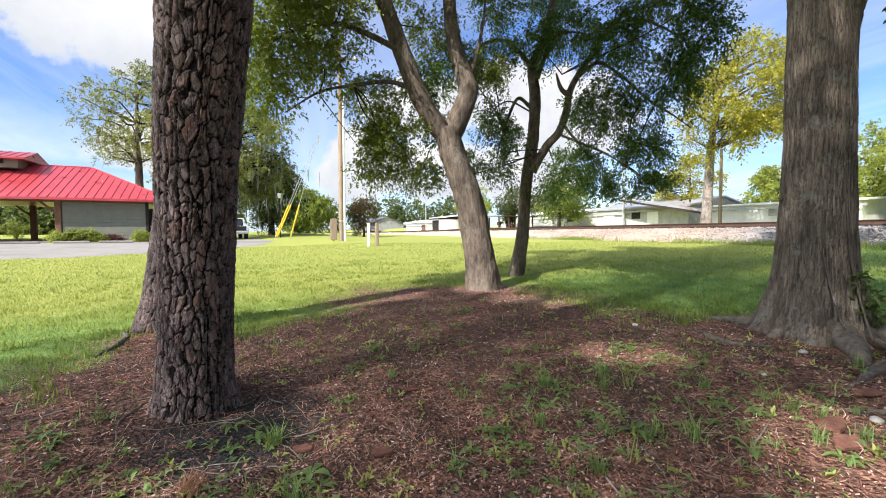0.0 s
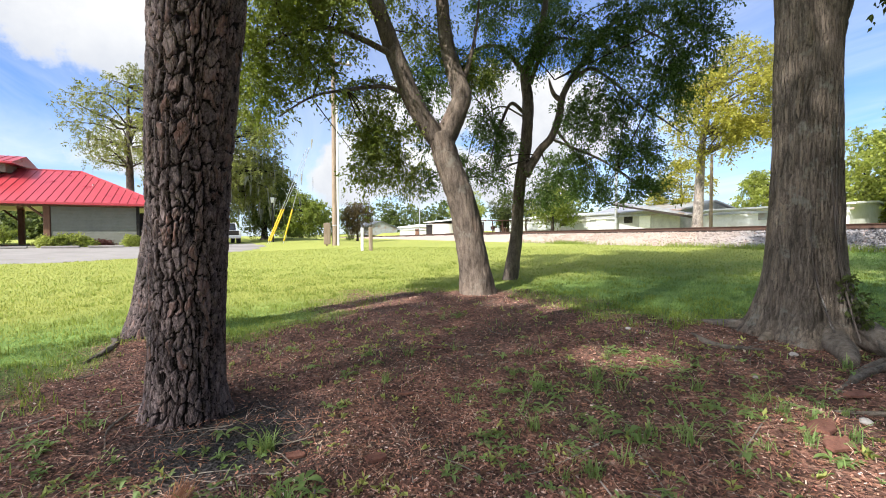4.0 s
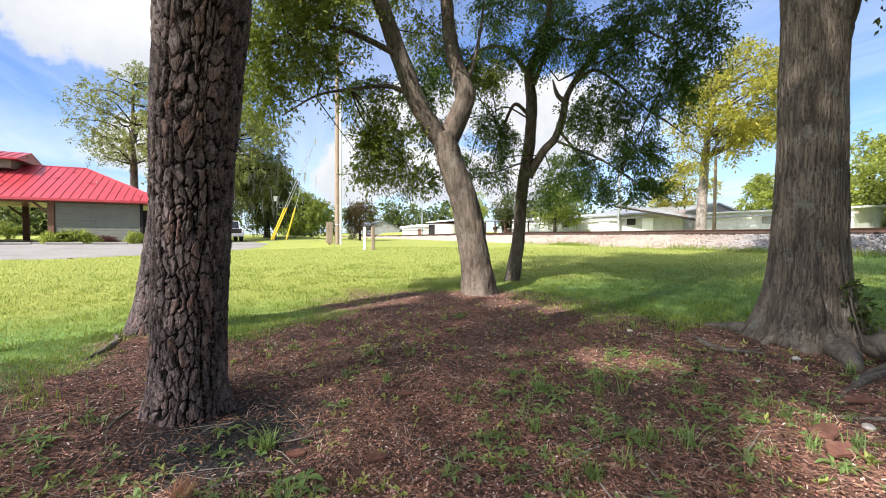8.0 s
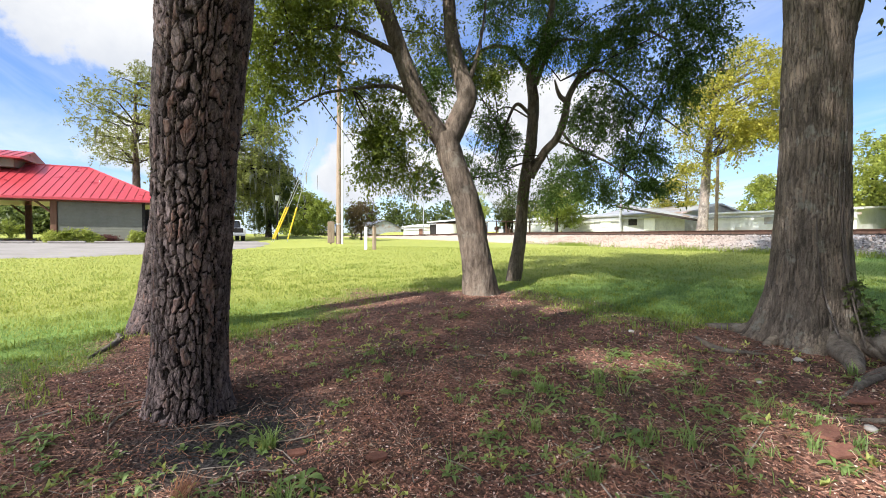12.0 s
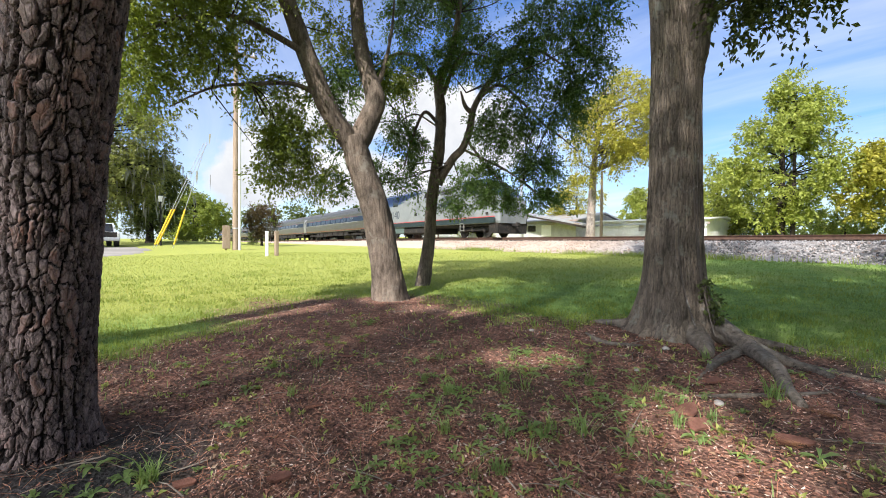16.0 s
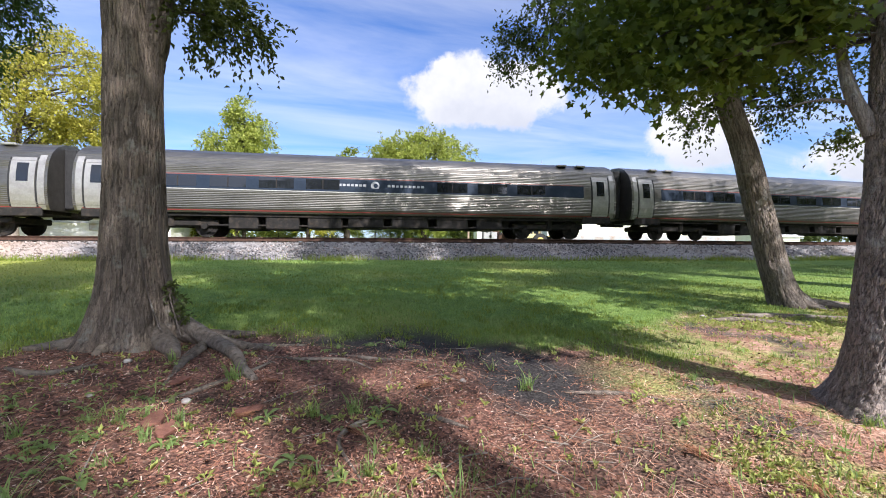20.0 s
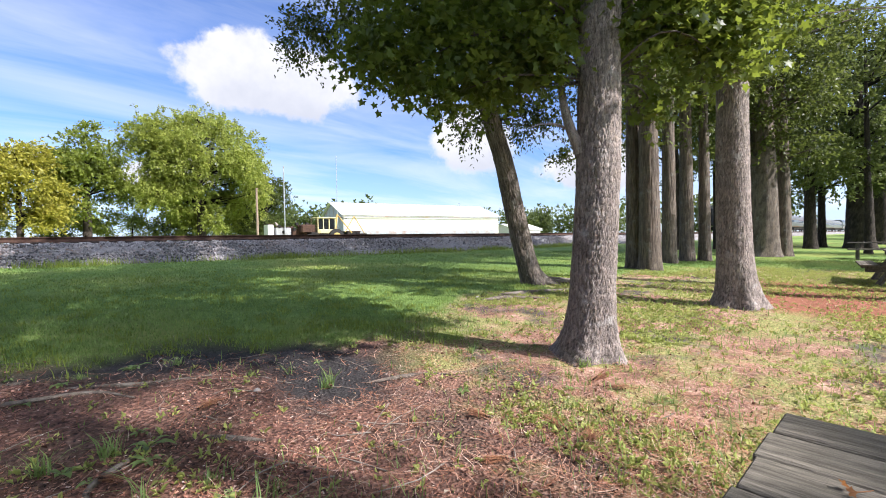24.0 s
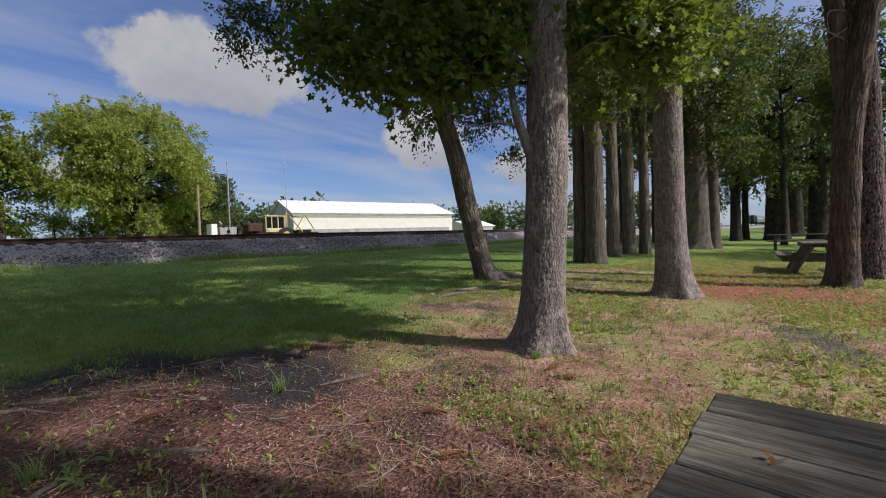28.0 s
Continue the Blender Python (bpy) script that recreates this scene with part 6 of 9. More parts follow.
def passenger_coach(label, lettering=False, doors=(-1, 1)):
    t = thing("passenger_coach", Matrix(), label, "railway coach", "coaches of the train")
    L = 23.72
    part("body", hull(COACH, L, -L / 2, ((1.2, 1.93, 0.075, 0.008), (2.62, 3.45, 0.075, 0.008))), STEEL, t, "fluted stainless steel body")
    part("floor", box(L - 0.6, 2.6, 0.2, (0, 0, 0.98)), BLACK_IRON, t)
    for s in (-1, 1):
        part("window_band", strip(-L / 2 + 1.75, L / 2 - 1.75, 2.02, 2.58, s), BELT_BLUE, t, "dark blue window band")
        part("stripe", strip(-L / 2 + 1.75, L / 2 - 1.75, 1.975, 2.003, s, 0.012), DULL_WHITE, t, "thin white stripe")
        part("stripe", strip(-L / 2 + 1.75, L / 2 - 1.75, 2.60, 2.622, s, 0.012), DULL_RED, t, "thin red stripe")
        part("sill_line", strip(-L / 2 + 0.3, L / 2 - 0.3, 1.10, 1.14, s, 0.010), DULL_RED, t, "thin red line along the sill")
        x = -L / 2 + 3.1
        while x < L / 2 - 3.6:
            if not (lettering and -2.2 < x < 2.2):
                frame_ = part("window", strip(x, x + 1.42, 2.10, 2.54, s, 0.012, thick=0.05), WINDOW_DARK, t, "tinted coach window")
                part("window_divider", strip(x + 0.69, x + 0.73, 2.10, 2.54, s, 0.017, thick=0.01), BLACK_IRON, frame_)
            x += 1.93
        for e in (-1, 1):
            a = e * (L / 2 - 0.85)
            if e not in doors:
                part("window_band", strip(L / 2 - 1.8, L / 2 - 0.25, 2.02, 2.58, s), BELT_BLUE, t)
                part("step_skirt", box(1.2, 0.12, 0.34, (a + e * 0.15, s * 1.41, 0.93), 0.03), BLACK_IRON, t)
                continue
            d = part("door", strip(a - 0.42, a + 0.42, 1.12, 3.08, s, 0.02, n=9, thick=0.03), STEEL_END, t, "smooth steel entrance door")
            part("door_window", strip(a - 0.2, a + 0.2, 2.12, 2.85, s, 0.028, n=5, thick=0.02), WINDOW_DARK, d)
            part("door_gasket", strip(a + e * -0.46 - 0.03, a + e * -0.46 + 0.03, 1.12, 3.08, s, 0.016, n=9, thick=0.02), RUBBER, d)
            part("door_gasket", strip(a + e * 0.46 - 0.03, a + e * 0.46 + 0.03, 1.12, 3.08, s, 0.016, n=9, thick=0.02), RUBBER, d)
            part("corner_panel", strip(a + e * 0.5 - 0.24 * (e < 0) - 0.0, a + e * 0.5 + 0.24 * (e > 0), 1.04, 3.2, s, 0.014, n=9), STEEL_END, t)
            part("step_skirt", box(1.5, 0.12, 0.34, (a - e * 0.15, s * 1.41, 0.93), 0.03), BLACK_IRON, t)
        if lettering:
            for x, w in ((-1.95, 1.6), (0.55, 1.7)):
                for k in range(9):
                    part("letter_bar", strip(x + k * w / 9, x + k * w / 9 + w / 13, 2.27, 2.37, s, 0.010, thick=0.01, n=2), PALE_LETTER, t)
            bm = rod((0.0, s * (side_at(2.32) - 0.01), 2.32), (0.0, s * (side_at(2.32) + 0.014), 2.32), 0.19, 24)
            part("roundel", bm, PALE_LETTER, t)
            part("roundel_centre", rod((0.02, s * (side_at(2.32) - 0.01), 2.32), (0.02, s * (side_at(2.32) + 0.018), 2.32), 0.1, 20), BELT_BLUE, t)
        else:
            for k in range(3):
                part("emblem_bar", strip(L / 2 - 4.3 + 0.2 * k, L / 2 - 3.3 - 0.16 * k, 2.44 - 0.08 * k, 2.49 - 0.08 * k, s, 0.011, thick=0.01, n=2), STEEL_END, t)
    for e in (-1, 1):
        part("gangway", box(0.42, 1.3, 2.5, (e * (L / 2 + 0.2), 0, 2.35), 0.05), RUBBER, t, "black rubber gangway bellows")
        coupler(t, e * (L / 2 + 0.1), e)
        bogie(t, e * 8.5)
    r = np.random.default_rng(5)
    for x, w in ((-5.6, 1.2), (-4.0, 1.4), (-2.2, 1.5), (-0.4, 1.6), (1.6, 1.7), (3.6, 1.5), (5.4, 1.3)):
        h = r.uniform(0.42, 0.62)
        part("equipment_box", box(w, 2.5, h, (x, 0, 0.92 - h / 2), 0.04), BLACK_IRON, t)
    part("centre_sill", box(13.4, 0.9, 0.5, (0, 0, 0.72), 0.03), BLACK_IRON, t)
    part("pipe", rod((-7, -1.2, 0.5), (7, -1.2, 0.5), 0.04, 8), BLACK_IRON, t)
    for x in (-10.2, -9.2, 9.2, 10.2):
        part("roof_vent", box(0.5, 0.4, 0.1, (x, -0.9, 3.66), 0.03), STEEL_END, t)
    return t


def baggage_car():
    t = thing("baggage_car", Matrix(), "stainless baggage car with red and blue stripes at the train's end", "railway car")
    L = 23.72
    part("body", hull(COACH, L, -L / 2, ((1.2, 1.93, 0.075, 0.008),)), STEEL, t, "stainless steel body")
    for s in (-1, 1):
        part("stripe", strip(-L / 2 + 0.7, L / 2 - 0.7, 2.42, 2.58, s), RED_PAINT, t, "broad red stripe")
        part("stripe", strip(-L / 2 + 0.7, L / 2 - 0.7, 2.30, 2.42, s), WHITE_PAINT, t, "white stripe")
        part("stripe", strip(-L / 2 + 0.7, L / 2 - 0.7, 2.10, 2.30, s), surface("bright_blue", (0.03, 0.10, 0.32), (0.05, 0.14, 0.4), 2, 0.4, 0, 0.02), t, "blue stripe")
        for x in (-6.2, 6.2):
            d = part("door", strip(x - 1.15, x + 1.15, 1.1, 2.95, s, 0.02, n=9), STEEL_END, t, "double cargo door")
            for k in (-0.62, 0.62):
                part("door_window", strip(x + k - 0.22, x + k + 0.22, 2.2, 2.8, s, 0.028, n=4), WINDOW_DARK, d)
            part("door_gasket", strip(x + 1.15, x + 1.28, 1.1, 2.95, s, 0.024, n=9), RUBBER, d)
            part("door_seam", strip(x - 0.015, x + 0.015, 1.1, 2.95, s, 0.026, n=9), RUBBER, d)
    for e in (-1, 1):
        g = part("end_door", box(0.5, 1.05, 2.3, (e * (L / 2 + 0.1), 0, 2.2), 0.05), RUBBER, t, "black end gangway")
        part("end_window", box(0.06, 0.36, 0.6, (e * (L / 2 + 0.36), 0, 2.6), 0.02), WINDOW_DARK, g)
        for s in (-1, 1):
            part("collision_post", box(0.3, 0.22, 2.6, (e * (L / 2 + 0.05), s * 0.68, 2.3), 0.04), STEEL_END, t)
            part("marker_lamp", box(0.08, 0.14, 0.12, (e * (L / 2 + 0.02), s * 1.15, 2.75), 0.02), RED_PAINT, t)
        part("end_sill", box(0.3, 2.7, 0.3, (e * (L / 2 + 0.02), 0, 1.05), 0.04), BLACK_IRON, t)
        coupler(t, e * (L / 2 + 0.1), e)
        bogie(t, e * 8.5)
        for s in (-1, 1):
            part("brake_hose", rod((e * (L / 2 + 0.35), s * 0.5, 0.95), (e * (L / 2 + 0.5), s * 0.62, 0.45), 0.03, 8), RUBBER, t)
    for x, w in ((-4.4, 1.8), (-1.5, 2.2), (2.0, 2.6), (5.2, 1.4)):
        part("equipment_box", box(w, 2.4, 0.45, (x, 0, 0.74), 0.04), BLACK_IRON, t)
    for x in (-6, 0, 6):
        part("roof_vent", box(0.7, 0.5, 0.12, (x, 0, 3.87), 0.03), STEEL_END, t)
    return t


LOCO = [(1.46, 0.98), (1.54, 1.15), (1.54, 3.35), (1.30, 3.98), (0.95, 4.18), (0.0, 4.24)]


def flat(outline, s, material, parent, name, label="", out=0.008, base=1.54):
    """A thin plate on the upright part of the body side, its outline in (x, z)."""
    y0 = s * (base - 0.01)
    bm = prism(outline, s * (out + 0.01), "y", y0)
    return part(name, bm, material, parent, label)


def locomotive():
    t = thing("diesel_locomotive", Matrix(), "silver diesel locomotive with navy roof and red sill line", "locomotive")
    L0, L1 = -10.05, 7.75
    part("body", hull(LOCO, L1 - L0, L0, step=0.05), LOCO_GREY, t, "silver painted body")
    # nose: the roof slopes down to a blunt front
    bm = bmesh.new()
    secs = ((L1, 1.54, 4.24, 0.95, 4.18, 1.30, 3.98, 3.35), (8.35, 1.52, 4.14, 0.92, 4.08, 1.27, 3.86, 3.30), (9.75, 1.42, 3.12, 0.8, 3.06, 1.18, 2.96, 2.75), (10.05, 1.34, 2.86, 0.7, 2.82, 1.08, 2.74, 2.5), (10.2, 1.24, 2.2, 0.6, 2.15, 1.0, 2.1, 1.9))
    rings = []
    for x, w, zt, w1, z1, w2, z2, z3 in secs:
        half = [(w - 0.06, 0.98), (w, 1.15), (w, z3), (w2, z2), (w1, z1), (0.0, zt)]
        ring = [(-y, z) for y, z in half] + [(y, z) for y, z in half[::-1][1:]]
        rings.append([bm.verts.new((x, y, z)) for y, z in ring])
    k = len(rings[0])
    for a, b in zip(rings, rings[1:]):
        for i in range(k):
            bm.faces.new((a[i], a[(i + 1) % k], b[(i + 1) % k], b[i]))
    bm.faces.new(rings[0])
    bm.faces.new(rings[-1][::-1])
    bmesh.ops.recalc_face_normals(bm, faces=bm.faces)
    part("nose", bm, LOCO_GREY, t, "sloping silver nose")
    # navy roof shell along the top, and the nose hood
    roof = [(1.31, 3.95), (1.315, 3.99), (0.96, 4.195), (0.0, 4.255)]
    for x0, x1, m, word in ((L0 + 0.02, -0.8, BLUE_PAINT, "navy rear roof"), (-0.79, 5.6, LOCO_GREY, "grimy silver middle roof"), (5.61, L1 - 0.03, BLUE_PAINT, "navy cab roof")):
        part("roof", hull([(1.20, 3.95)] + roof, x1 - x0, x0, step=0.05), m, t, word)
    bm = bmesh.new()
    hood = []
    for x, w, zt, w1, z1, w2, z2, z3 in secs[:4]:
        half = [(w2 + 0.012, z2), (w1 + 0.008, z1 + 0.014), (0.0, zt + 0.016)]
        ring = [(-y, z) for y, z in half] + [(y, z) for y, z in half[::-1][1:]]
        hood.append([bm.verts.new((x, y, z)) for y, z in ring])
    for a, b in zip(hood, hood[1:]):
        for i in range(len(a) - 1):
            bm.faces.new((a[i], a[i + 1], b[i + 1], b[i]))
    bmesh.ops.recalc_face_normals(bm, faces=bm.faces)
    bmesh.ops.solidify(bm, geom=bm.faces[:], thickness=0.01)
    part("hood", bm, BLUE_PAINT, t, "navy nose hood")
    for s in (-1, 1):
        # navy wedge on the cab side, wave at the rear
        flat([(6.8, 3.35), (7.7, 3.35), (8.4, 3.24), (9.65, 2.74), (8.4, 2.98), (7.6, 3.2)], s, BLUE_PAINT, t, "cab_wedge", "navy wedge of the cab")
        for x0, x1, x2, za, zb in ((6.0, 8.0, 8.0, 3.36, 3.98), (-9.6, -3.4, -3.4, 3.36, 3.98), (-3.9, -3.39, 0.5, 3.36, 3.98)):
            bm = bmesh.new()
            ya, yb = [float(np.interp(z, [3.35, 3.98], [1.54, 1.30])) + 0.008 for z in (za, zb)]
            q = [bm.verts.new((x, s * y, z)) for x, y, z in ((x0 + 0.5 * (za < 3.5), ya, za), (x1, ya, za), (x2, yb, zb), (x0, yb, zb))]
            bm.faces.new(q)
            bmesh.ops.solidify(bm, geom=bm.faces[:], thickness=0.012)
            part("roof_band", bm, BLUE_PAINT, t, "navy upper band")
        flat([(-9.2, 3.40), (-8.6, 3.18), (-7.2, 3.06), (-5.2, 3.06), (-3.6, 3.15), (-2.4, 3.35), (-9.2, 3.35)], s, BLUE_PAINT, t, "rear_wave", "navy wave at the rear")
        # sill: red line over a dark skirt
        flat([(-9.9, 1.40), (10.0, 1.40), (10.0, 1.45), (-9.9, 1.45)], s, RED_PAINT, t, "sill_line", "thin red sill line", 0.012)
        flat([(-5.2, 1.0), (9.95, 1.0), (9.95, 1.39), (-5.2, 1.39)], s, surface("dark_grey_skirt", (0.012, 0.02, 0.022), (0.022, 0.034, 0.036), 2, 0.5, 0, 0.03), t, "skirt", "dark grey skirt")
        # grilles and windows
        for x0, x1, z0, z1, nm in ((-8.72, -7.88, 1.78, 2.42, "rear_grille"), (-7.84, -7.0, 1.78, 2.42, "rear_grille"), (-6.85, -6.0, 1.78, 2.42, "rear_grille"), (-5.96, -5.1, 1.78, 2.42, "rear_grille"),
                                   (-4.9, -3.9, 3.0, 3.36, "side_window"), (-9.3, -8.85, 2.78, 3.15, "side_window")):
            g = flat([(x0, z0), (x1, z0), (x1, z1), (x0, z1)], s, WINDOW_DARK if nm == "side_window" else BLACK_IRON, t, nm, "", 0.014)
            if nm == "rear_grille":
                for k in range(7):
                    z = z0 + 0.06 + k * 0.085
                    part("slat", box(x1 - x0 - 0.06, 0.02, 0.03, ((x0 + x1) / 2, s * 1.562, z)), RUBBER, g)
        for x0, x1 in ((0.75, 1.65), (1.8, 2.42), (2.47, 3.1)):
            bm = bmesh.new()
            q = [bm.verts.new((x, s * (float(np.interp(z, [3.35, 3.98], [1.54, 1.30])) + 0.014), z)) for x, z in ((x0, 3.38), (x1, 3.38), (x1, 3.88), (x0, 3.88))]
            bm.faces.new(q)
            bmesh.ops.solidify(bm, geom=bm.faces[:], thickness=0.02)
            part("air_intake", bm, BLACK_IRON, t, "dark air intake")
        for k in range(8):
            z = 3.42 + 0.06 * k
            y = float(np.interp(z, [3.35, 3.98], [1.54, 1.30])) + 0.012
            part("louvre", box(1.85, 0.03, 0.025, (4.25, s * y, z)), BLACK_IRON, t)
        # cab window and door with grab rails and ladder
        flat([(6.5, 3.42), (7.5, 3.42), (7.5, 3.3), (6.5, 3.3)], s, BLUE_PAINT, t, "window_surround")
        bm = bmesh.new()
        q = [bm.verts.new((x, s * (float(np.interp(z, [3.35, 3.98], [1.54, 1.30])) + 0.02), z)) for x, z in ((7.0, 3.42), (7.72, 3.42), (7.72, 3.85), (7.0, 3.85))]
        bm.faces.new(q)
        bmesh.ops.solidify(bm, geom=bm.faces[:], thickness=0.02)
        part("cab_window", bm, WINDOW_DARK, t, "tinted cab window")
        d = flat([(5.85, 1.48), (6.6, 1.48), (6.6, 3.32), (5.85, 3.32)], s, LOCO_GREY, t, "cab_door", "silver cab door", 0.016)
        part("door_plate", box(0.5, 0.03, 0.28, (6.22, s * 1.565, 2.2), 0.01), BLACK_IRON, d)
        for x in (5.7, 6.75):
            part("grab_rail", rod((x, s * 1.62, 1.5), (x, s * 1.62, 3.3), 0.02, 8), STEEL_END, t)
        lad = part("ladder", box(0.05, 0.05, 1.0, (6.0, s * 1.5, 0.95)), STEEL_END, t, "steel cab ladder")
        part("ladder_rail", box(0.05, 0.05, 1.0, (6.46, s * 1.5, 0.95)), STEEL_END, lad)
        for k in range(4):
            part("rung", box(0.46, 0.12, 0.03, (6.23, s * 1.5, 0.52 + 0.27 * k)), STEEL_END, lad)
        lad = part("ladder", box(0.05, 0.05, 0.7, (-9.15, s * 1.5, 1.05)), BLACK_IRON, t, "rear steps")
        for k in range(3):
            part("rung", box(0.5, 0.12, 0.03, (-8.9, s * 1.5, 0.78 + 0.27 * k)), BLACK_IRON, lad)
        # emblem: four slanting stripes, a bar of lettering over it
        for k in range(4):
            x = 2.85 + 0.5 * k
            flat([(x, 2.72 - 0.12 * k), (x + 0.4, 2.56 - 0.12 * k), (5.5 - 0.1 * k, 2.97 - 0.06 * k), (5.4 - 0.1 * k, 3.02 - 0.06 * k), (x + 0.5, 2.75 - 0.12 * k)], s, EMBLEM, t, "emblem_stripe", "dark slanting emblem stripe")
        for k in range(6):
            flat([(3.6 + 0.3 * k, 3.1), (3.8 + 0.3 * k, 3.1), (3.8 + 0.3 * k, 3.2), (3.6 + 0.3 * k, 3.2)], s, EMBLEM, t, "letter_bar")
        # road number
        cu = bpy.data.curves.new("number", "FONT")
        cu.body, cu.size, cu.extrude, cu.align_x = "140", 1.05, 0.006, "CENTER"
        ob = new("number_tmp", cu)
        dg = bpy.context.evaluated_depsgraph_get()
        me = bpy.data.meshes.new_from_object(ob.evaluated_get(dg))
        bpy.data.objects.remove(ob)
        n = solid("road_number", me, EMBLEM, t, "dark road number 140")
        n.matrix_basis = pose(-4.35, s * 1.552, 1.82, 90, 0, 0 if s < 0 else 180)
        flat([(-0.75, 1.95), (-0.35, 1.95), (-0.35, 2.2), (-0.75, 2.2)], s, BLACK_IRON, t, "hatch", "small dark hatch", 0.014)
        flat([(9.0, 1.6), (9.25, 1.6), (9.25, 1.75), (9.0, 1.75)], s, BLACK_IRON, t, "hatch", "", 0.014)
    # windshield, lamps, pilot
    for s in (-1, 1):
        bm = bmesh.new()
        q = [bm.verts.new(c) for c in ((8.45, s * 0.08, 4.165), (8.45, s * 0.88, 4.09), (9.05, s * 0.84, 3.62), (9.05, s * 0.08, 3.69))]
        bm.faces.new(q)
        bmesh.ops.solidify(bm, geom=bm.faces[:], thickness=0.03)
        part("windshield", bm, WINDOW_DARK, t, "sloping tinted windshield")
        part("headlight", rod((10.1, s * 0.35, 2.5), (10.17, s * 0.35, 2.5), 0.11, 16), WHITE_PAINT, t, "round headlight")
    part("pilot", prism([(-1.35, 0.28), (1.35, 0.28), (1.42, 0.98), (-1.42, 0.98)], 0.9, "x", 9.2), BLACK_IRON, t, "black snow pilot")
    coupler(t, 10.2, 1)
    coupler(t, -10.1, -1)
    part("gangway", box(0.3, 1.0, 2.2, (-10.2, 0, 2.2), 0.05), RUBBER, t)
    part("underframe", box(19.4, 2.4, 0.3, (0, 0, 0.95), 0.03), BLACK_IRON, t)
    part("fuel_tank", box(5.2, 2.7, 0.62, (-0.6, 0, 0.66), 0.12), BLACK_IRON, t, "dark fuel tank")
    part("battery_box", box(1.8, 2.8, 0.7, (-3.9, 0, 0.75), 0.06), surface("box_grey_green", (0.05, 0.075, 0.07), (0.09, 0.12, 0.11), 3, 0.6, 0, 0.05), t)
    bogie(t, -7.0, 2.75, 0.51)
    bogie(t, 7.0, 2.75, 0.51)
    for x in (-7.5, -0.6, 5.0):
        part("roof_fan", rod((x, 0, 4.2), (x, 0, 4.33), 0.62, 24), BLACK_IRON, t)
    for x in (-2.4, 1.6):
        part("exhaust", box(0.9, 0.9, 0.16, (x, 0, 4.29), 0.03), BLACK_IRON, t)
    part("horn", rod((6.2, 0.2, 4.42), (6.7, 0.2, 4.42), 0.08, 12, 0.12), BLACK_IRON, t)
    return t


def build_train():
    cars = [(locomotive(), 10.5)]
    first = passenger_coach("stainless passenger coach with dark window band and emblem", doors=(-1,))
    cars.append((first, -13.0))
    second = copy_thing(first, Matrix())
    cars.append((second, -36.77))
    third = copy_thing(first, Matrix())
    cars.append((third, -61.29))
    fourth = passenger_coach("stainless passenger coach with lettered window band", lettering=True)
    cars.append((fourth, -85.8))
    cars.append((passenger_coach("stainless passenger coach with doors at both ends"), -110.31))
    cars.append((baggage_car(), -134.83))
    return cars


TRAIN = build_train()


def train_rows(offset):
    """Steady run along the track; each car turns with the chord between its bogies."""
    rows = []
    for t in np.arange(0.0, 28.1, 0.5):
        x = 23.53 + 31.93 * (t - 18.0) + offset
        (y0, y1), (z0, z1) = bend(np.array([x - 8.5, x + 8.5])), -sink(np.array([x - 8.5, x + 8.5]))
        rows.append((float(t), pose(x, TRACK_Y + float(y0 + y1) / 2, RAIL_TOP + float(z0 + z1) / 2, 0, -math.degrees(math.atan2(z1 - z0, 17)), math.degrees(math.atan2(y1 - y0, 17)))))
    return rows


def motions():
    for car, offset in TRAIN:
        walk(car, train_rows(offset))

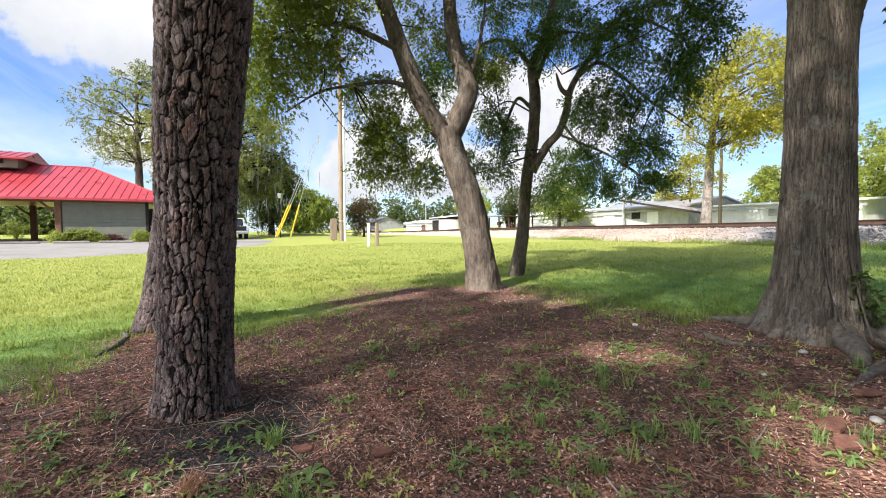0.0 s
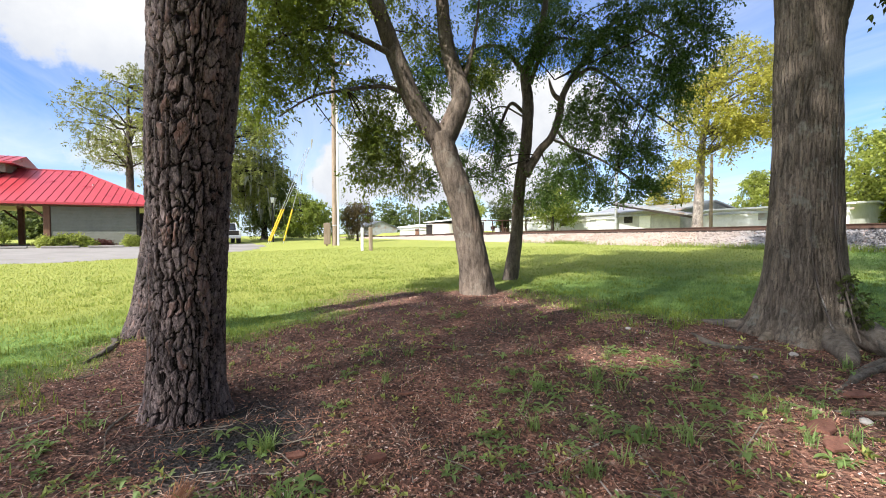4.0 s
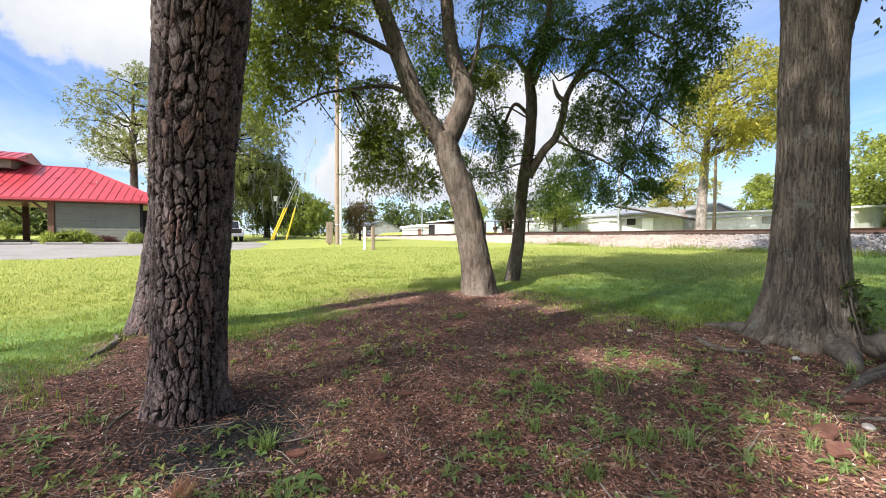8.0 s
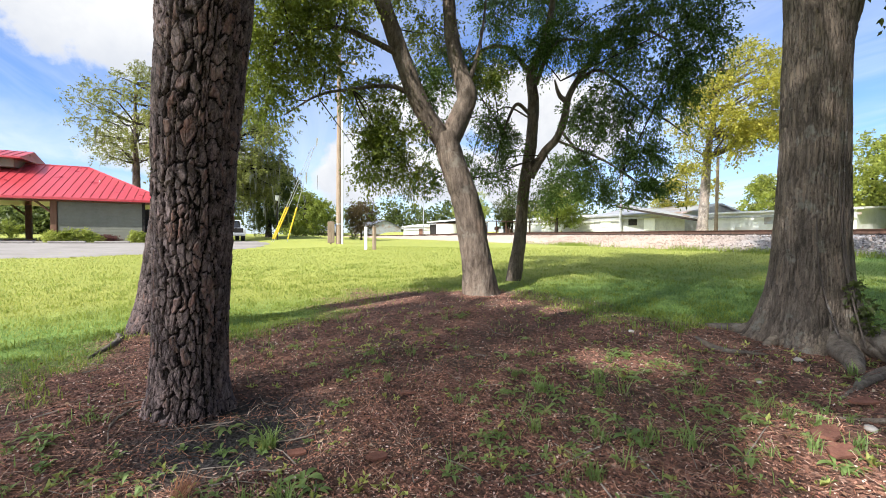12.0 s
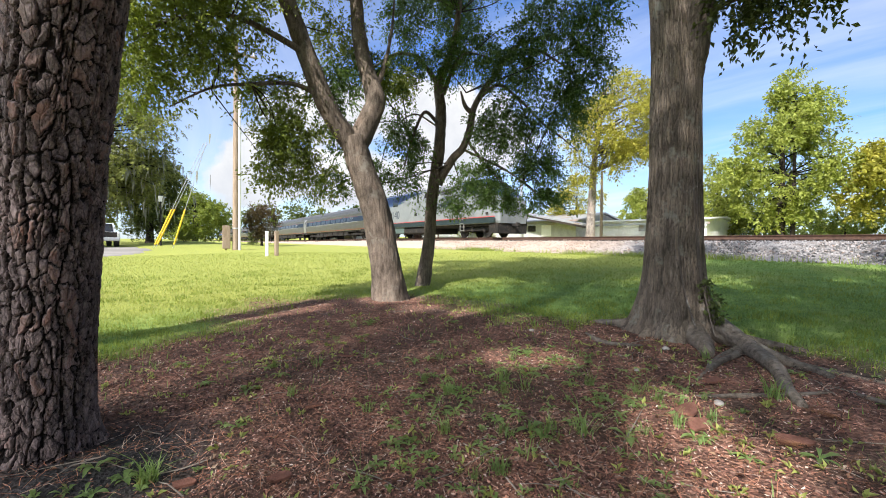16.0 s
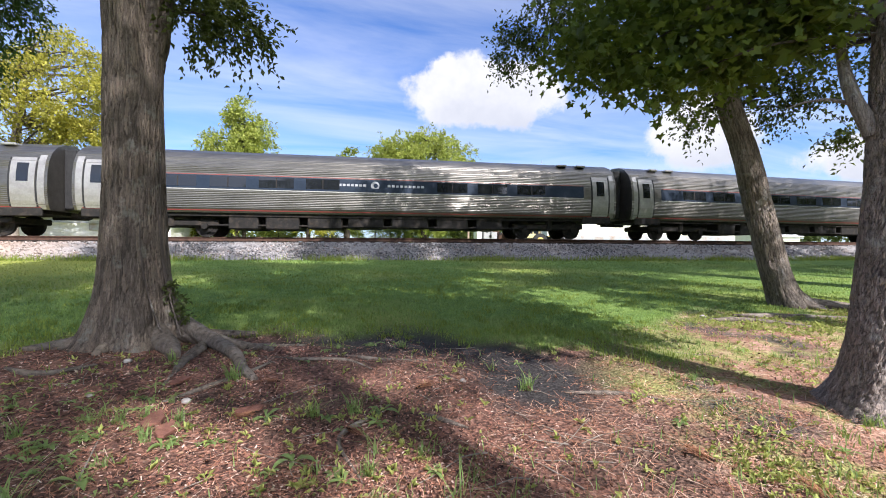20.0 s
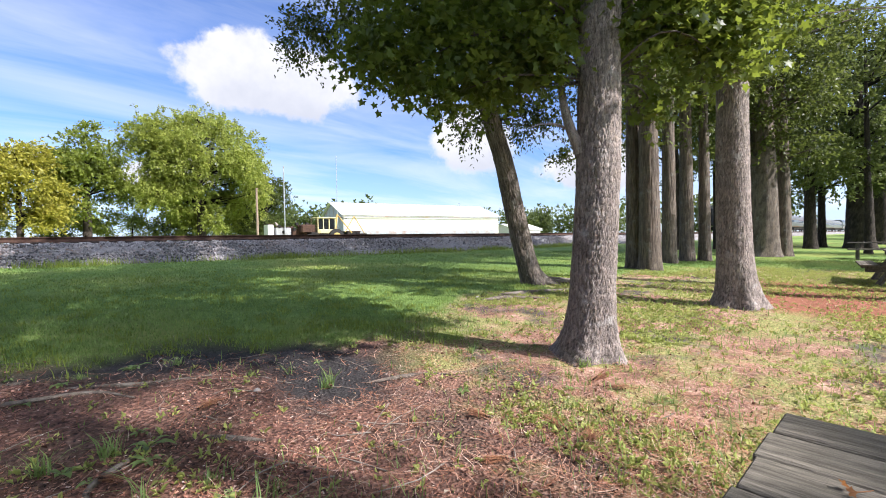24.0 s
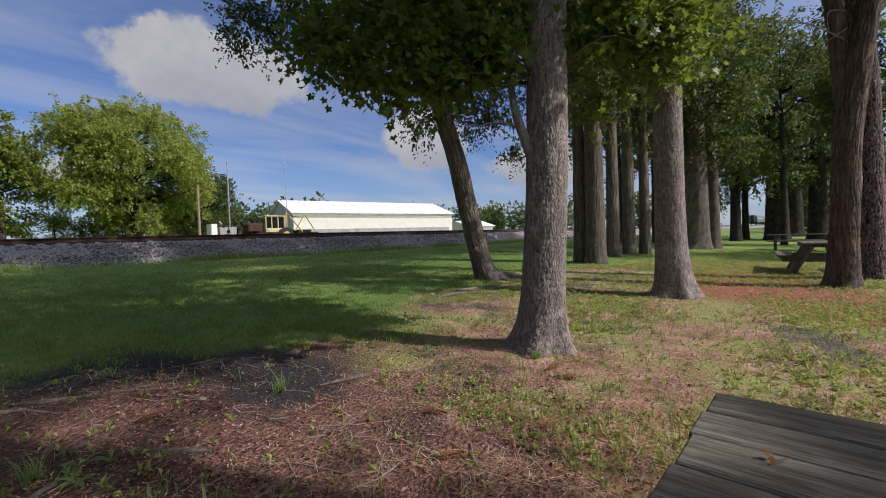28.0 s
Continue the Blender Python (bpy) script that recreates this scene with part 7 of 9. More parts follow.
# ---------------------------------------------------------------- buildings and street furniture
def pavilion():
    """Open market pavilion with a red standing-seam hip roof and a sided room at its end."""
    z0 = 0.47
    t = thing("market_pavilion", Matrix.Translation((-34.9, -10.0, z0)), "pavilion with red metal roof and sage green siding beside the drive", "pavilion")
    eave, ridge = 2.88, 5.45
    # room: local x runs away from the lawn (negative), y to the right end
    for i in range(13):
        part("siding_board", box(0.05, 4.5, 0.215, (0.03, 1.55, 0.13 + i * 0.218), 0.012), SAGE_WALL, t)
    part("wall", box(0.2, 4.5, 2.9, (-0.1, 1.55, 1.45)), SAGE_WALL, t)
    part("end_wall", box(6.0, 0.2, 2.9, (-3.9, 4.3, 1.45)), SAGE_WALL, t)
    part("inner_wall", box(7.0, 0.2, 2.9, (-3.5, -0.65, 1.45)), SAGE_WALL, t)
    d = part("door", box(0.1, 0.5, 2.3, (-0.25, 4.1, 1.15), 0.02), BLACK_IRON, t, "dark recessed door")
    part("door_handle", rod((-0.15, 4.0, 1.0), (-0.15, 4.0, 1.15), 0.02, 8), STEEL_END, d)
    part("corner_board", box(0.14, 0.18, 2.9, (0.06, 3.85, 1.45), 0.02), BLACK_IRON, t)
    for y in (-0.9, -4.9, -8.9, -12.2, -16.2):
        p = part("post", box(0.34, 0.34, 2.85, (-0.05, y, 1.42), 0.03), BROWN_WOOD, t, "square brown timber post")
        part("brace", rod((-0.05, y - 0.1, 1.9), (-0.05, y - 1.0, 2.75), 0.07, 6), BROWN_WOOD, p)
        p = part("post", box(0.34, 0.34, 2.85, (-8.0, y, 1.42), 0.03), BROWN_WOOD, t)
        part("brace", rod((-8.0, y - 0.1, 1.9), (-8.0, y - 1.0, 2.75), 0.07, 6), BROWN_WOOD, p)
    part("beam", box(0.3, 21, 0.3, (-0.05, -6.2, 2.8), 0.02), BROWN_WOOD, t, "dark beam under the eaves")
    part("slab", box(9.4, 22, 0.16, (-4.2, -6.2, 0.02), 0.02), CONCRETE, t)
    # roof: hip at the right end
    A, B, C, D = (0.85, 5.5), (-9.2, 5.5), (0.85, -18.5), (-9.2, -18.5)
    r0, r1 = (-4.2, -0.2), (-4.2, -18.5)
    bm = bmesh.new()
    low = [bm.verts.new((x, y, eave)) for x, y in (A, B, D, C)]
    bot = [bm.verts.new((x, y, eave - 0.14)) for x, y in (A, B, D, C)]
    ra, rb = bm.verts.new((*r0, ridge)), bm.verts.new((*r1, ridge))
    bm.faces.new((low[0], ra, rb, low[3]))
    bm.faces.new((low[0], low[1], ra))
    bm.faces.new((low[1], low[2], rb, ra))
    bm.faces.new((low[2], low[3], rb))
    for i in range(4):
        bm.faces.new((low[i], bot[i], bot[(i + 1) % 4], low[(i + 1) % 4]))
    bm.faces.new(bot)
    bmesh.ops.recalc_face_normals(bm, faces=bm.faces)
    roof = part("roof", bm, ROOF_RED, t, "red standing-seam metal roof")
    y = -18.2
    while y < 5.5:
        top = 1.0 if y < -0.2 else (5.5 - y) / 5.7
        a, b = Vector((0.85, y, eave + 0.015)), Vector((0.85 - 5.05 * top, y, eave + (ridge - eave) * top + 0.015))
        part("seam", rod(a, b, 0.022, 4), ROOF_RED, roof)
        y += 0.46
    for a, b in (((*A, eave), (*r0, ridge)), ((*r0, ridge), (*r1, ridge)), ((*B, eave), (*r0, ridge))):
        part("ridge_cap", rod(Vector(a), Vector(b), 0.06, 6), ROOF_RED, roof)
    part("vent_pipe", rod((-1.9, 1.0, 3.9), (-1.9, 1.0, 4.35), 0.05, 8), STEEL_END, roof)
    # cupola
    part("cupola_wall", box(3.2, 9.0, 0.7, (-4.2, -8.2, ridge - 0.1), 0.02), SAGE_WALL, t)
    for k in range(4):
        part("cupola_louvre", box(0.05, 1.6, 0.34, (-2.58, -11.8 + 2.2 * k, ridge - 0.02), 0.01), BLACK_IRON, t)
    bm = prism([(-6.3, ridge + 0.2), (-4.2, ridge + 0.85), (-2.1, ridge + 0.2), (-2.1, ridge + 0.1), (-6.3, ridge + 0.1)], 10.4, "y", -13.6)
    cup = part("cupola_roof", bm, ROOF_RED, t, "small red upper roof")
    for k in range(22):
        y = -13.5 + k * 0.47
        part("seam", rod((-2.1, y, ridge + 0.215), (-4.2, y, ridge + 0.865), 0.02, 4), ROOF_RED, cup)


pavilion()


def shrub(x, y, r, h, material, label, seed):
    z = float(ground_z(x, y))
    t = thing("shrub", Matrix.Translation((x, y, z)), label, "shrub", "shrubs by the pavilion")
    bl = [(q[0], q[1], max(0.15, q[2]), q[3], q[4]) for q in spread((0, 0, h * 0.5), (r, r, h * 0.45), 14, 0.22, 26, seed)]
    for k, b in enumerate(bl[:5]):
        solid("stem", tube_mesh("stem", [(0, 0, -0.05), (b[0] * 0.5, b[1] * 0.5, b[2] * 0.6), (b[0], b[1], b[2])], [0.025, 0.018, 0.008], 5, 6), DARK_BARK, t)
    st, wy = clumps(bl, seed + 1, 0.3)
    v, f = leaf_cloud(st, wy, 8, 0.2, 0.09, 0.55, 0.2, seed + 2)
    solid("foliage", fast_mesh("foliage", v, f), material, t)


REDDISH = leafy("purple_leaves", (0.05, 0.02, 0.02), (0.12, 0.05, 0.045), (0.2, 0.08, 0.06))
for i, (x, y, r, h, m, w) in enumerate(((-33.7, -10.6, 0.5, 0.75, LEAF_SUN, "rounded yellow-green shrub by the wall"), (-33.9, -9.9, 0.55, 0.8, LEAF_FINE, "clipped green shrub by the wall"), (-33.9, -9.2, 0.45, 0.85, LEAF_SUN, "upright green shrub by the wall"),
                                        (-33.9, -8.6, 0.45, 0.55, LEAF_FINE, "low green shrub by the wall"), (-34.0, -7.9, 0.4, 0.4, REDDISH, "low purple shrub by the wall"), (-34.1, -6.4, 0.45, 0.75, LEAF_SUN, "green shrub at the wall's corner"), (-34.1, -6.0, 0.35, 0.5, LEAF_FINE, "small green shrub at the corner"),
                                        (-46, -17, 1.2, 1.6, LEAF_FINE, "large shrub behind the pavilion"), (-46, -13.5, 1.0, 1.4, LEAF_DEEP, "dark shrub behind the pavilion"), (-58, 14, 1.6, 1.9, LEAF_DEEP, "broad dark shrub across the lawn"), (-50, 5.5, 1.2, 1.2, LEAF_FINE, "rounded shrub across the lawn"))):
    shrub(x, y, r, h, m, w, 300 + 5 * i)


def drive():
    poly = [(-18.6, -7.2), (-19.0, -5.4), (-20.5, -3.4), (-24.2, -0.2), (-27.6, 1.3), (-32.2, 1.7), (-37, 1.0), (-38, -3), (-33.6, -5.4), (-33.5, -11), (-33.6, -40), (-16, -40), (-17.5, -18)]
    xs, ys = np.arange(-38.5, -15.5, 0.5), np.arange(-40, 2.5, 0.5)
    gx, gy = np.meshgrid(xs, ys)
    gz = ground_z(gx, gy) + 0.035
    f = grid_faces(len(ys), len(xs))
    v = np.stack([gx, gy, gz], -1).reshape(-1, 3)
    mid = v[f].mean(1)
    f = f[inside(mid[:, 0], mid[:, 1], poly) > -0.25]
    used, inv = np.unique(f, return_inverse=True)
    v = v[used]
    v[:, 2] -= 0.09 * (inside(v[:, 0], v[:, 1], poly) < 0.0)
    tagged(solid("pavement", fast_mesh("pavement", v, inv.reshape(f.shape), True), CONCRETE), "pale concrete drive and parking apron", "pavement", kind="structure")
    for y in (-9.6, -7.4, -12.0):
        s = thing("wheel_stop", Matrix.Translation((-32.6, y, float(ground_z(-32.6, y)) + 0.035)), "pale concrete wheel stop on the apron", "wheel stop", "wheel stops")
        part("bar", box(0.16, 1.8, 0.13, (0, 0, 0.065), 0.03), CONCRETE, s)


drive()


def utility_poles():
    x, y = -26.95, 5.55
    z = float(ground_z(x, y))
    t = thing("utility_pole", Matrix.Translation((x, y, z)), "tall wooden utility pole with white conduit on the lawn", "utility pole")
    part("shaft", rod((0, 0, -0.3), (0.03, 0.02, 12.5), 0.17, 16, 0.12), POLE_WOOD, t)
    part("conduit", rod((0.12, 0.2, 0), (0.14, 0.19, 9.5), 0.07, 10), WHITE_PAINT, t, "white cable conduit")
    part("collar", rod((0, 0, 1.25), (0, 0, 1.32), 0.19, 16), GALVANISED, t)
    part("cross_arm", box(0.12, 2.4, 0.12, (0, 0, 11.6), 0.02), POLE_WOOD, t)
    for k in (-1, 0, 1):
        part("insulator", rod((0, k * 1.0, 11.65), (0, k * 1.0, 11.85), 0.05, 8), WHITE_PAINT, t)
    t = thing("meter_board", Matrix.Translation((x + 0.1, y - 0.5, z)), "brown wooden meter board beside the pole", "board")
    part("panel", box(0.08, 0.42, 1.35, (0, 0, 0.75), 0.02), POLE_WOOD, t)
    part("post", box(0.1, 0.1, 1.5, (-0.1, 0, 0.7), 0.01), POLE_WOOD, t)
    for px, py, mat, w, lab in ((-19.55, 5.32, WHITE_PAINT, 0.12, "short white marker post on the lawn"), (-19.5, 5.72, POLE_WOOD, 0.16, "short wooden post on the lawn")):
        t = thing("marker_post", Matrix.Translation((px, py, float(ground_z(px, py)))), lab, "post", "posts on the lawn")
        part("shaft", box(w, w, 1.12, (0, 0, 0.52), 0.02), mat, t)
        part("cap", box(w * 1.1, w * 1.1, 0.04, (0, 0, 1.09), 0.01), mat, t)
    # guy wires with yellow guards
    for k, (a, b) in enumerate((((-33.9, 1.95, 0.55), (-33.8, 3.5, 4.45)), ((-34.2, 2.1, 0.55), (-34.0, 3.7, 4.5)), ((-33.8, 3.05, 0.55), (-33.7, 4.1, 4.5)))):
        t = thing("guy_wire", Matrix.Translation(a), "steel guy wire with bright yellow guard", "guy wire", "guy wires")
        d = Vector(b) - Vector(a)
        part("wire", rod((0, 0, 0), d * 1.9, 0.018, 6), GALVANISED, t)
        part("guard", rod(d * 0.06, d * 0.68, 0.055, 8), YELLOW_GUARD, t, "yellow guard sleeve")
    x, y = -39.90, 2.79
    t = thing("lamp_post", Matrix.Translation((x, y, float(ground_z(x, y)))), "dark slim lamp post with pale lantern beside the drive", "lamp post")
    part("shaft", rod((0, 0, -0.1), (0, 0, 3.5), 0.07, 10, 0.05), BLACK_IRON, t)
    part("lantern", rod((0, 0, 3.5), (0, 0, 3.95), 0.14, 10, 0.2), WHITE_PAINT, t, "pale lantern")
    part("cap", rod((0, 0, 3.95), (0, 0, 4.05), 0.24, 10, 0.06), BLACK_IRON, t)
    # poles across the railway
    for px, py, h, r, mat, lab in ((-30.2, 34.5, 9.5, 0.16, GALVANISED, "tall grey pole across the railway"), (-20.6, 34.3, 6.2, 0.14, POLE_WOOD, "wooden pole beside the white shed"), (9.35, 30, 3.9, 0.09, POLE_WOOD, "wooden pole near the round tree"),
                                   (11.25, 30, 5.6, 0.045, GALVANISED, "thin light mast across the railway"), (23.6, 46, 10.5, 0.04, GALVANISED, "thin antenna mast behind the shed"), (-61.2, 26, 7.2, 0.1, GALVANISED, "light pole near the old sheds"), (-37, 75, 9, 0.13, POLE_WOOD, "far pole with cross-arms")):
        t = thing("pole", Matrix.Translation((px, py, float(ground_z(px, py)))), lab, "pole", "poles across the railway")
        part("shaft", rod((0, 0, -0.2), (0, 0, h), r, 10, r * 0.75), mat, t)
        if "cross-arms" in lab:
            for q in (0.4, 1.3):
                part("cross_arm", box(2.0, 0.12, 0.12, (0, 0, h - q)), POLE_WOOD, t)
        elif "light pole" in lab:
            part("lamp_head", box(0.5, 0.25, 0.12, (0.3, 0, h), 0.03), GALVANISED, t)
        else:
            part("cap", rod((0, 0, h), (0, 0, h + 0.08), r * 0.9, 10), mat, t)


utility_poles()


def gable_shed(name, corner, along, width, height, rise, wall, roof, label, openings=(), ribs=0.0, base=None):
    """A shed: corner nearest, long side along a vector, width to the far side."""
    cx, cy = corner
    z = float(ground_z(cx, cy)) if base is None else base
    a = math.atan2(along[1], along[0])
    L = math.hypot(*along)
    t = thing(name, Matrix.Translation((cx, cy, z)) @ Matrix.Rotation(a, 4, "Z"), label, "shed", "sheds across the railway")
    part("near_wall", box(L, 0.15, height, (L / 2, 0.075, height / 2)), wall, t)
    part("far_wall", box(L, 0.15, height, (L / 2, width - 0.075, height / 2)), wall, t)
    for x in (0.075, L - 0.075):
        bm = prism([(0.16, 0), (width - 0.16, 0), (width - 0.16, height), (width / 2, height + rise), (0.16, height)], 0.15, "x", x - 0.075)
        part("gable_wall", bm, GREY_SHEET if "long white" in label else wall, t)
    for s in (0, 1):
        y0, y1 = (-0.35, width / 2) if s == 0 else (width + 0.35, width / 2)
        k = rise / (width / 2)
        zl = height - 0.35 * k
        r = part("roof_slope", prism([(y0, zl + 0.02), (y1, height + rise + 0.02), (y1, height + rise + 0.14), (y0, zl + 0.14)], L + 0.8, "x", -0.4), roof, t, "sheet metal roof slope")
        if ribs and s == 0:
            x = 0.0
            while x < L:
                part("rib", rod((x, y0, zl + 0.15), (x, y1, height + rise + 0.15), 0.03, 4), roof, r)
                x += ribs
    part("eave_trim", box(L + 0.7, 0.06, 0.16, (L / 2, -0.37, height - 0.3), 0.01), GREY_SHEET, t)
    for x0, x1, z0, z1, mat in openings:
        part("opening_panel", box(x1 - x0, 0.1, z1 - z0, ((x0 + x1) / 2, -0.02, (z0 + z1) / 2), 0.02), mat, t)
    return t


def sheds():
    gable_shed("warehouse", (31.8, 60), (30.2, -6), 14, 4.55, 2.4, CREAM_STEEL, WHITE_PAINT, "long white metal warehouse across the railway", ribs=3.0, openings=((0.3, 30, 0, 1.95, GREY_SHEET),))
    gable_shed("shed", (-22.6, 36.5), (9.5, 0.6), 8, 1.8, 0.25, WHITE_PAINT, WHITE_PAINT, "low white shed with flat white roof", openings=((4.2, 7.0, 0.9, 1.5, GREY_SHEET),))
    t = gable_shed("shed", (-34.2, 35), (10.5, 0), 9, 1.8, 0.9, surface("weathered_boards", (0.3, 0.3, 0.29), (0.5, 0.5, 0.48), 2, 0.85, 0, 0.2), GREY_SHEET, "weathered grey shed across the railway", openings=((1.0, 2.4, 0.7, 1.6, WHITE_PAINT), (4.6, 5.6, 0.8, 1.5, BLACK_IRON), (6.4, 7.6, 0.3, 1.5, WHITE_PAINT)))
    part("lean_to_roof", prism([(4.6, 2.85), (13.0, 1.25), (13.0, 1.12), (4.6, 2.72)], 1.6, "y", -1.8), GREY_SHEET, t, "sloping lean-to roof with a dark edge")
    part("roof_edge", prism([(4.6, 2.70), (13.0, 1.10), (13.0, 0.92), (4.6, 2.52)], 0.1, "y", -1.86), TIE_WOOD, t)
    gable_shed("shed", (-52, 36), (17, 0), 8, 1.55, 0.5, WHITE_PAINT, WHITE_PAINT, "long low white shed across the railway", openings=((2.0, 2.6, 0.8, 1.3, BLACK_IRON), (12.0, 13.0, 0.5, 1.3, BLACK_IRON)))
    t = gable_shed("shed", (-73, 27), (11, 1.0), 7, 2.0, 0.5, surface("pale_green_sheet", (0.5, 0.54, 0.42), (0.64, 0.67, 0.54), 1.5, 0.6, 0, 0.05), WHITE_PAINT, "pale green shed beside the open shed", openings=((6.3, 7.6, 0.0, 1.7, BROWN_WOOD),))
    # solid black walls and panel stand in for the shaded open front
    t = gable_shed("open_shed", (-62, 27.5), (6, 0), 7, 2.5, 0.4, BLACK_IRON, WHITE_PAINT, "open-fronted shed with white roof", openings=((0.2, 5.8, 0.2, 2.3, BLACK_IRON),))
    t = thing("storage_tank", Matrix.Translation((-53, 26.3, float(ground_z(-53, 26.3)))), "old round storage tank with rusty rim", "tank")
    part("shell", rod((0, 0, 0), (0, 0, 2.15), 1.65, 28), CREAM_STEEL, t)
    part("rim", rod((0, 0, 2.1), (0, 0, 2.2), 1.7, 28), RAIL_RUST, t)
    t = thing("open_lean_to", Matrix.Translation((-43, 26.5, float(ground_z(-43, 26.5)))), "rusty open lean-to with stacked scrap", "lean-to")
    part("roof", prism([(-0.6, 2.15), (4.2, 2.0), (4.2, 2.08), (-0.6, 2.24)], 4.0, "y", 0), RAIL_RUST, t)
    for x in (-0.3, 1.8, 3.8):
        for y in (0.3, 3.6):
            part("post", box(0.12, 0.12, 2.1, (x, y, 1.0)), RAIL_RUST, t)
    r = np.random.default_rng(4)
    for k in range(10):
        part("scrap_piece", box(r.uniform(0.3, 0.9), r.uniform(0.3, 0.9), r.uniform(0.2, 0.7), (r.uniform(0, 3.6), r.uniform(0.6, 3), r.uniform(0.2, 1.3)), 0.03, Matrix.Rotation(r.uniform(0, 3), 4, "Z")), GREY_SHEET if k % 2 else RAIL_RUST, t)
    gable_shed("shed", (-78, 29), (4.5, 0), 5, 2.0, 0.3, WHITE_PAINT, WHITE_PAINT, "small low white building far off")
    gable_shed("house", (-118, 28), (16, 0), 9, 1.8, 1.7, GREY_SHEET, surface("slate_roof", (0.10, 0.11, 0.13), (0.17, 0.18, 0.2), 3, 0.8, 0, 0.1), "distant house with slate grey roof", base=1.3)
    gable_shed("shed", (72, 58), (8, -1), 8, 2.6, 1.2, CREAM_STEEL, WHITE_PAINT, "small white shed far across the railway", base=0.7)


sheds()


def rail_machine():
    """Parked yellow tractor with a folded mowing boom, beside scrap."""
    x, y = 14.2, 30.0
    CAB_CREAM = surface("faded_yellow_paint", (0.46, 0.40, 0.2), (0.62, 0.55, 0.3), 3, 0.5, 0, 0.05, spot=(0.35, 0.24, 0.14), spot_scale=2)
    z = float(ground_z(x, y))
    t = thing("boom_tractor", Matrix.Translation((x - 0.1, y, z)) @ Matrix.Scale(0.78, 4), "parked yellow tractor with glazed cab and folded boom", "tractor")
    part("chassis", box(3.4, 1.6, 0.6, (0.2, 0, 0.85), 0.08), BLACK_IRON, t)
    part("hood", box(1.4, 1.1, 0.8, (-1.6, 0, 1.5), 0.1), RAIL_RUST, t, "rusty engine hood")
    part("cab_roof", box(1.95, 1.7, 0.14, (0.1, 0, 2.55), 0.05), CAB_CREAM, t, "pale yellow cab roof")
    part("cab_base", box(1.85, 1.6, 0.5, (0.1, 0, 1.2), 0.04), CAB_CREAM, t)
    for px in (-0.8, -0.25, 0.35, 1.0):
        for s in (-1, 1):
            part("cab_pillar", box(0.09, 0.09, 1.1, (px, s * 0.76, 1.95), 0.01), CAB_CREAM, t)
    for px in (-0.52, 0.05, 0.67):
        part("cab_pane", box(0.46, 0.03, 1.0, (px, -0.74, 1.95)), WINDOW_DARK, t)
    for px, r in ((-1.7, 0.5), (1.0, 0.75)):
        for s in (-1, 1):
            w = part("wheel", rod((px, s * 0.75, r), (px, s * 1.1, r), r, 24), RUBBER, t)
            part("rim", rod((px, s * 0.76, r), (px, s * 1.12, r), r * 0.5, 18), YELLOW_MACHINE, w)
    b = part("boom", rod((1.2, -0.3, 1.2), (1.45, -0.3, 2.95), 0.11, 8), YELLOW_MACHINE, t, "orange-yellow boom arm")
    part("boom_arm", rod((1.45, -0.3, 2.95), (3.0, -0.4, 1.1), 0.07, 8), YELLOW_MACHINE, b)
    part("boom_arm", rod((2.3, -0.3, 1.2), (3.3, -0.4, 2.8), 0.06, 8), YELLOW_MACHINE, b)
    part("boom_arm", rod((3.3, -0.4, 2.8), (4.5, -0.4, 1.0), 0.06, 8), YELLOW_MACHINE, b)
    part("boom_head", box(0.9, 0.5, 0.3, (4.2, -0.4, 0.9), 0.05), BLACK_IRON, b)
    part("hydraulic_line", rod((1.5, -0.35, 2.7), (2.7, -0.4, 2.5), 0.03, 6), RUBBER, b)
    r = np.random.default_rng(11)
    for k, (px, w, h, m) in enumerate(((11.2, 1.1, 1.3, GREY_SHEET), (12.3, 0.9, 1.15, RAIL_RUST), (10.3, 0.4, 1.5, WHITE_PAINT), (13.0, 0.7, 1.2, BROWN_WOOD), (16.9, 1.2, 1.0, BLACK_IRON))):
        s = thing("scrap_crate", Matrix.Translation((px, 30.6, float(ground_z(px, 30.6)))), "rusty scrap crate beside the tractor", "crate", "scrap beside the tractor")
        part("shell", box(w, 0.9, h, (0, 0, h / 2), 0.04), m, s)
        part("lid", box(w + 0.06, 0.96, 0.06, (0, 0, h), 0.02), RAIL_RUST, s)
    for k, (ax, az, bx, bz) in enumerate(((10.9, 2.3, 12.4, 1.0), (12.2, 2.5, 12.9, 1.2), (11.6, 1.2, 10.7, 2.6), (12.6, 2.2, 13.3, 1.1), (12.0, 2.1, 12.9, 2.0), (11.2, 1.9, 12.0, 2.3), (13.0, 2.5, 12.4, 1.2), (10.5, 1.6, 11.4, 1.1))):
        s = thing("scrap_metal", Matrix.Translation((0, 30.2, 1.0)), "bent grey and rusty scrap metal beside the tractor", "scrap", "scrap beside the tractor")
        part("arm", rod((ax, 0, az - 0.9), (bx, 0.2, bz - 0.9), 0.07, 8), RAIL_RUST if k % 2 else GREY_SHEET, s)
        part("joint", rod((ax, -0.1, az - 0.9), (ax, 0.15, az - 0.9), 0.12, 10), BLACK_IRON, s)


rail_machine()


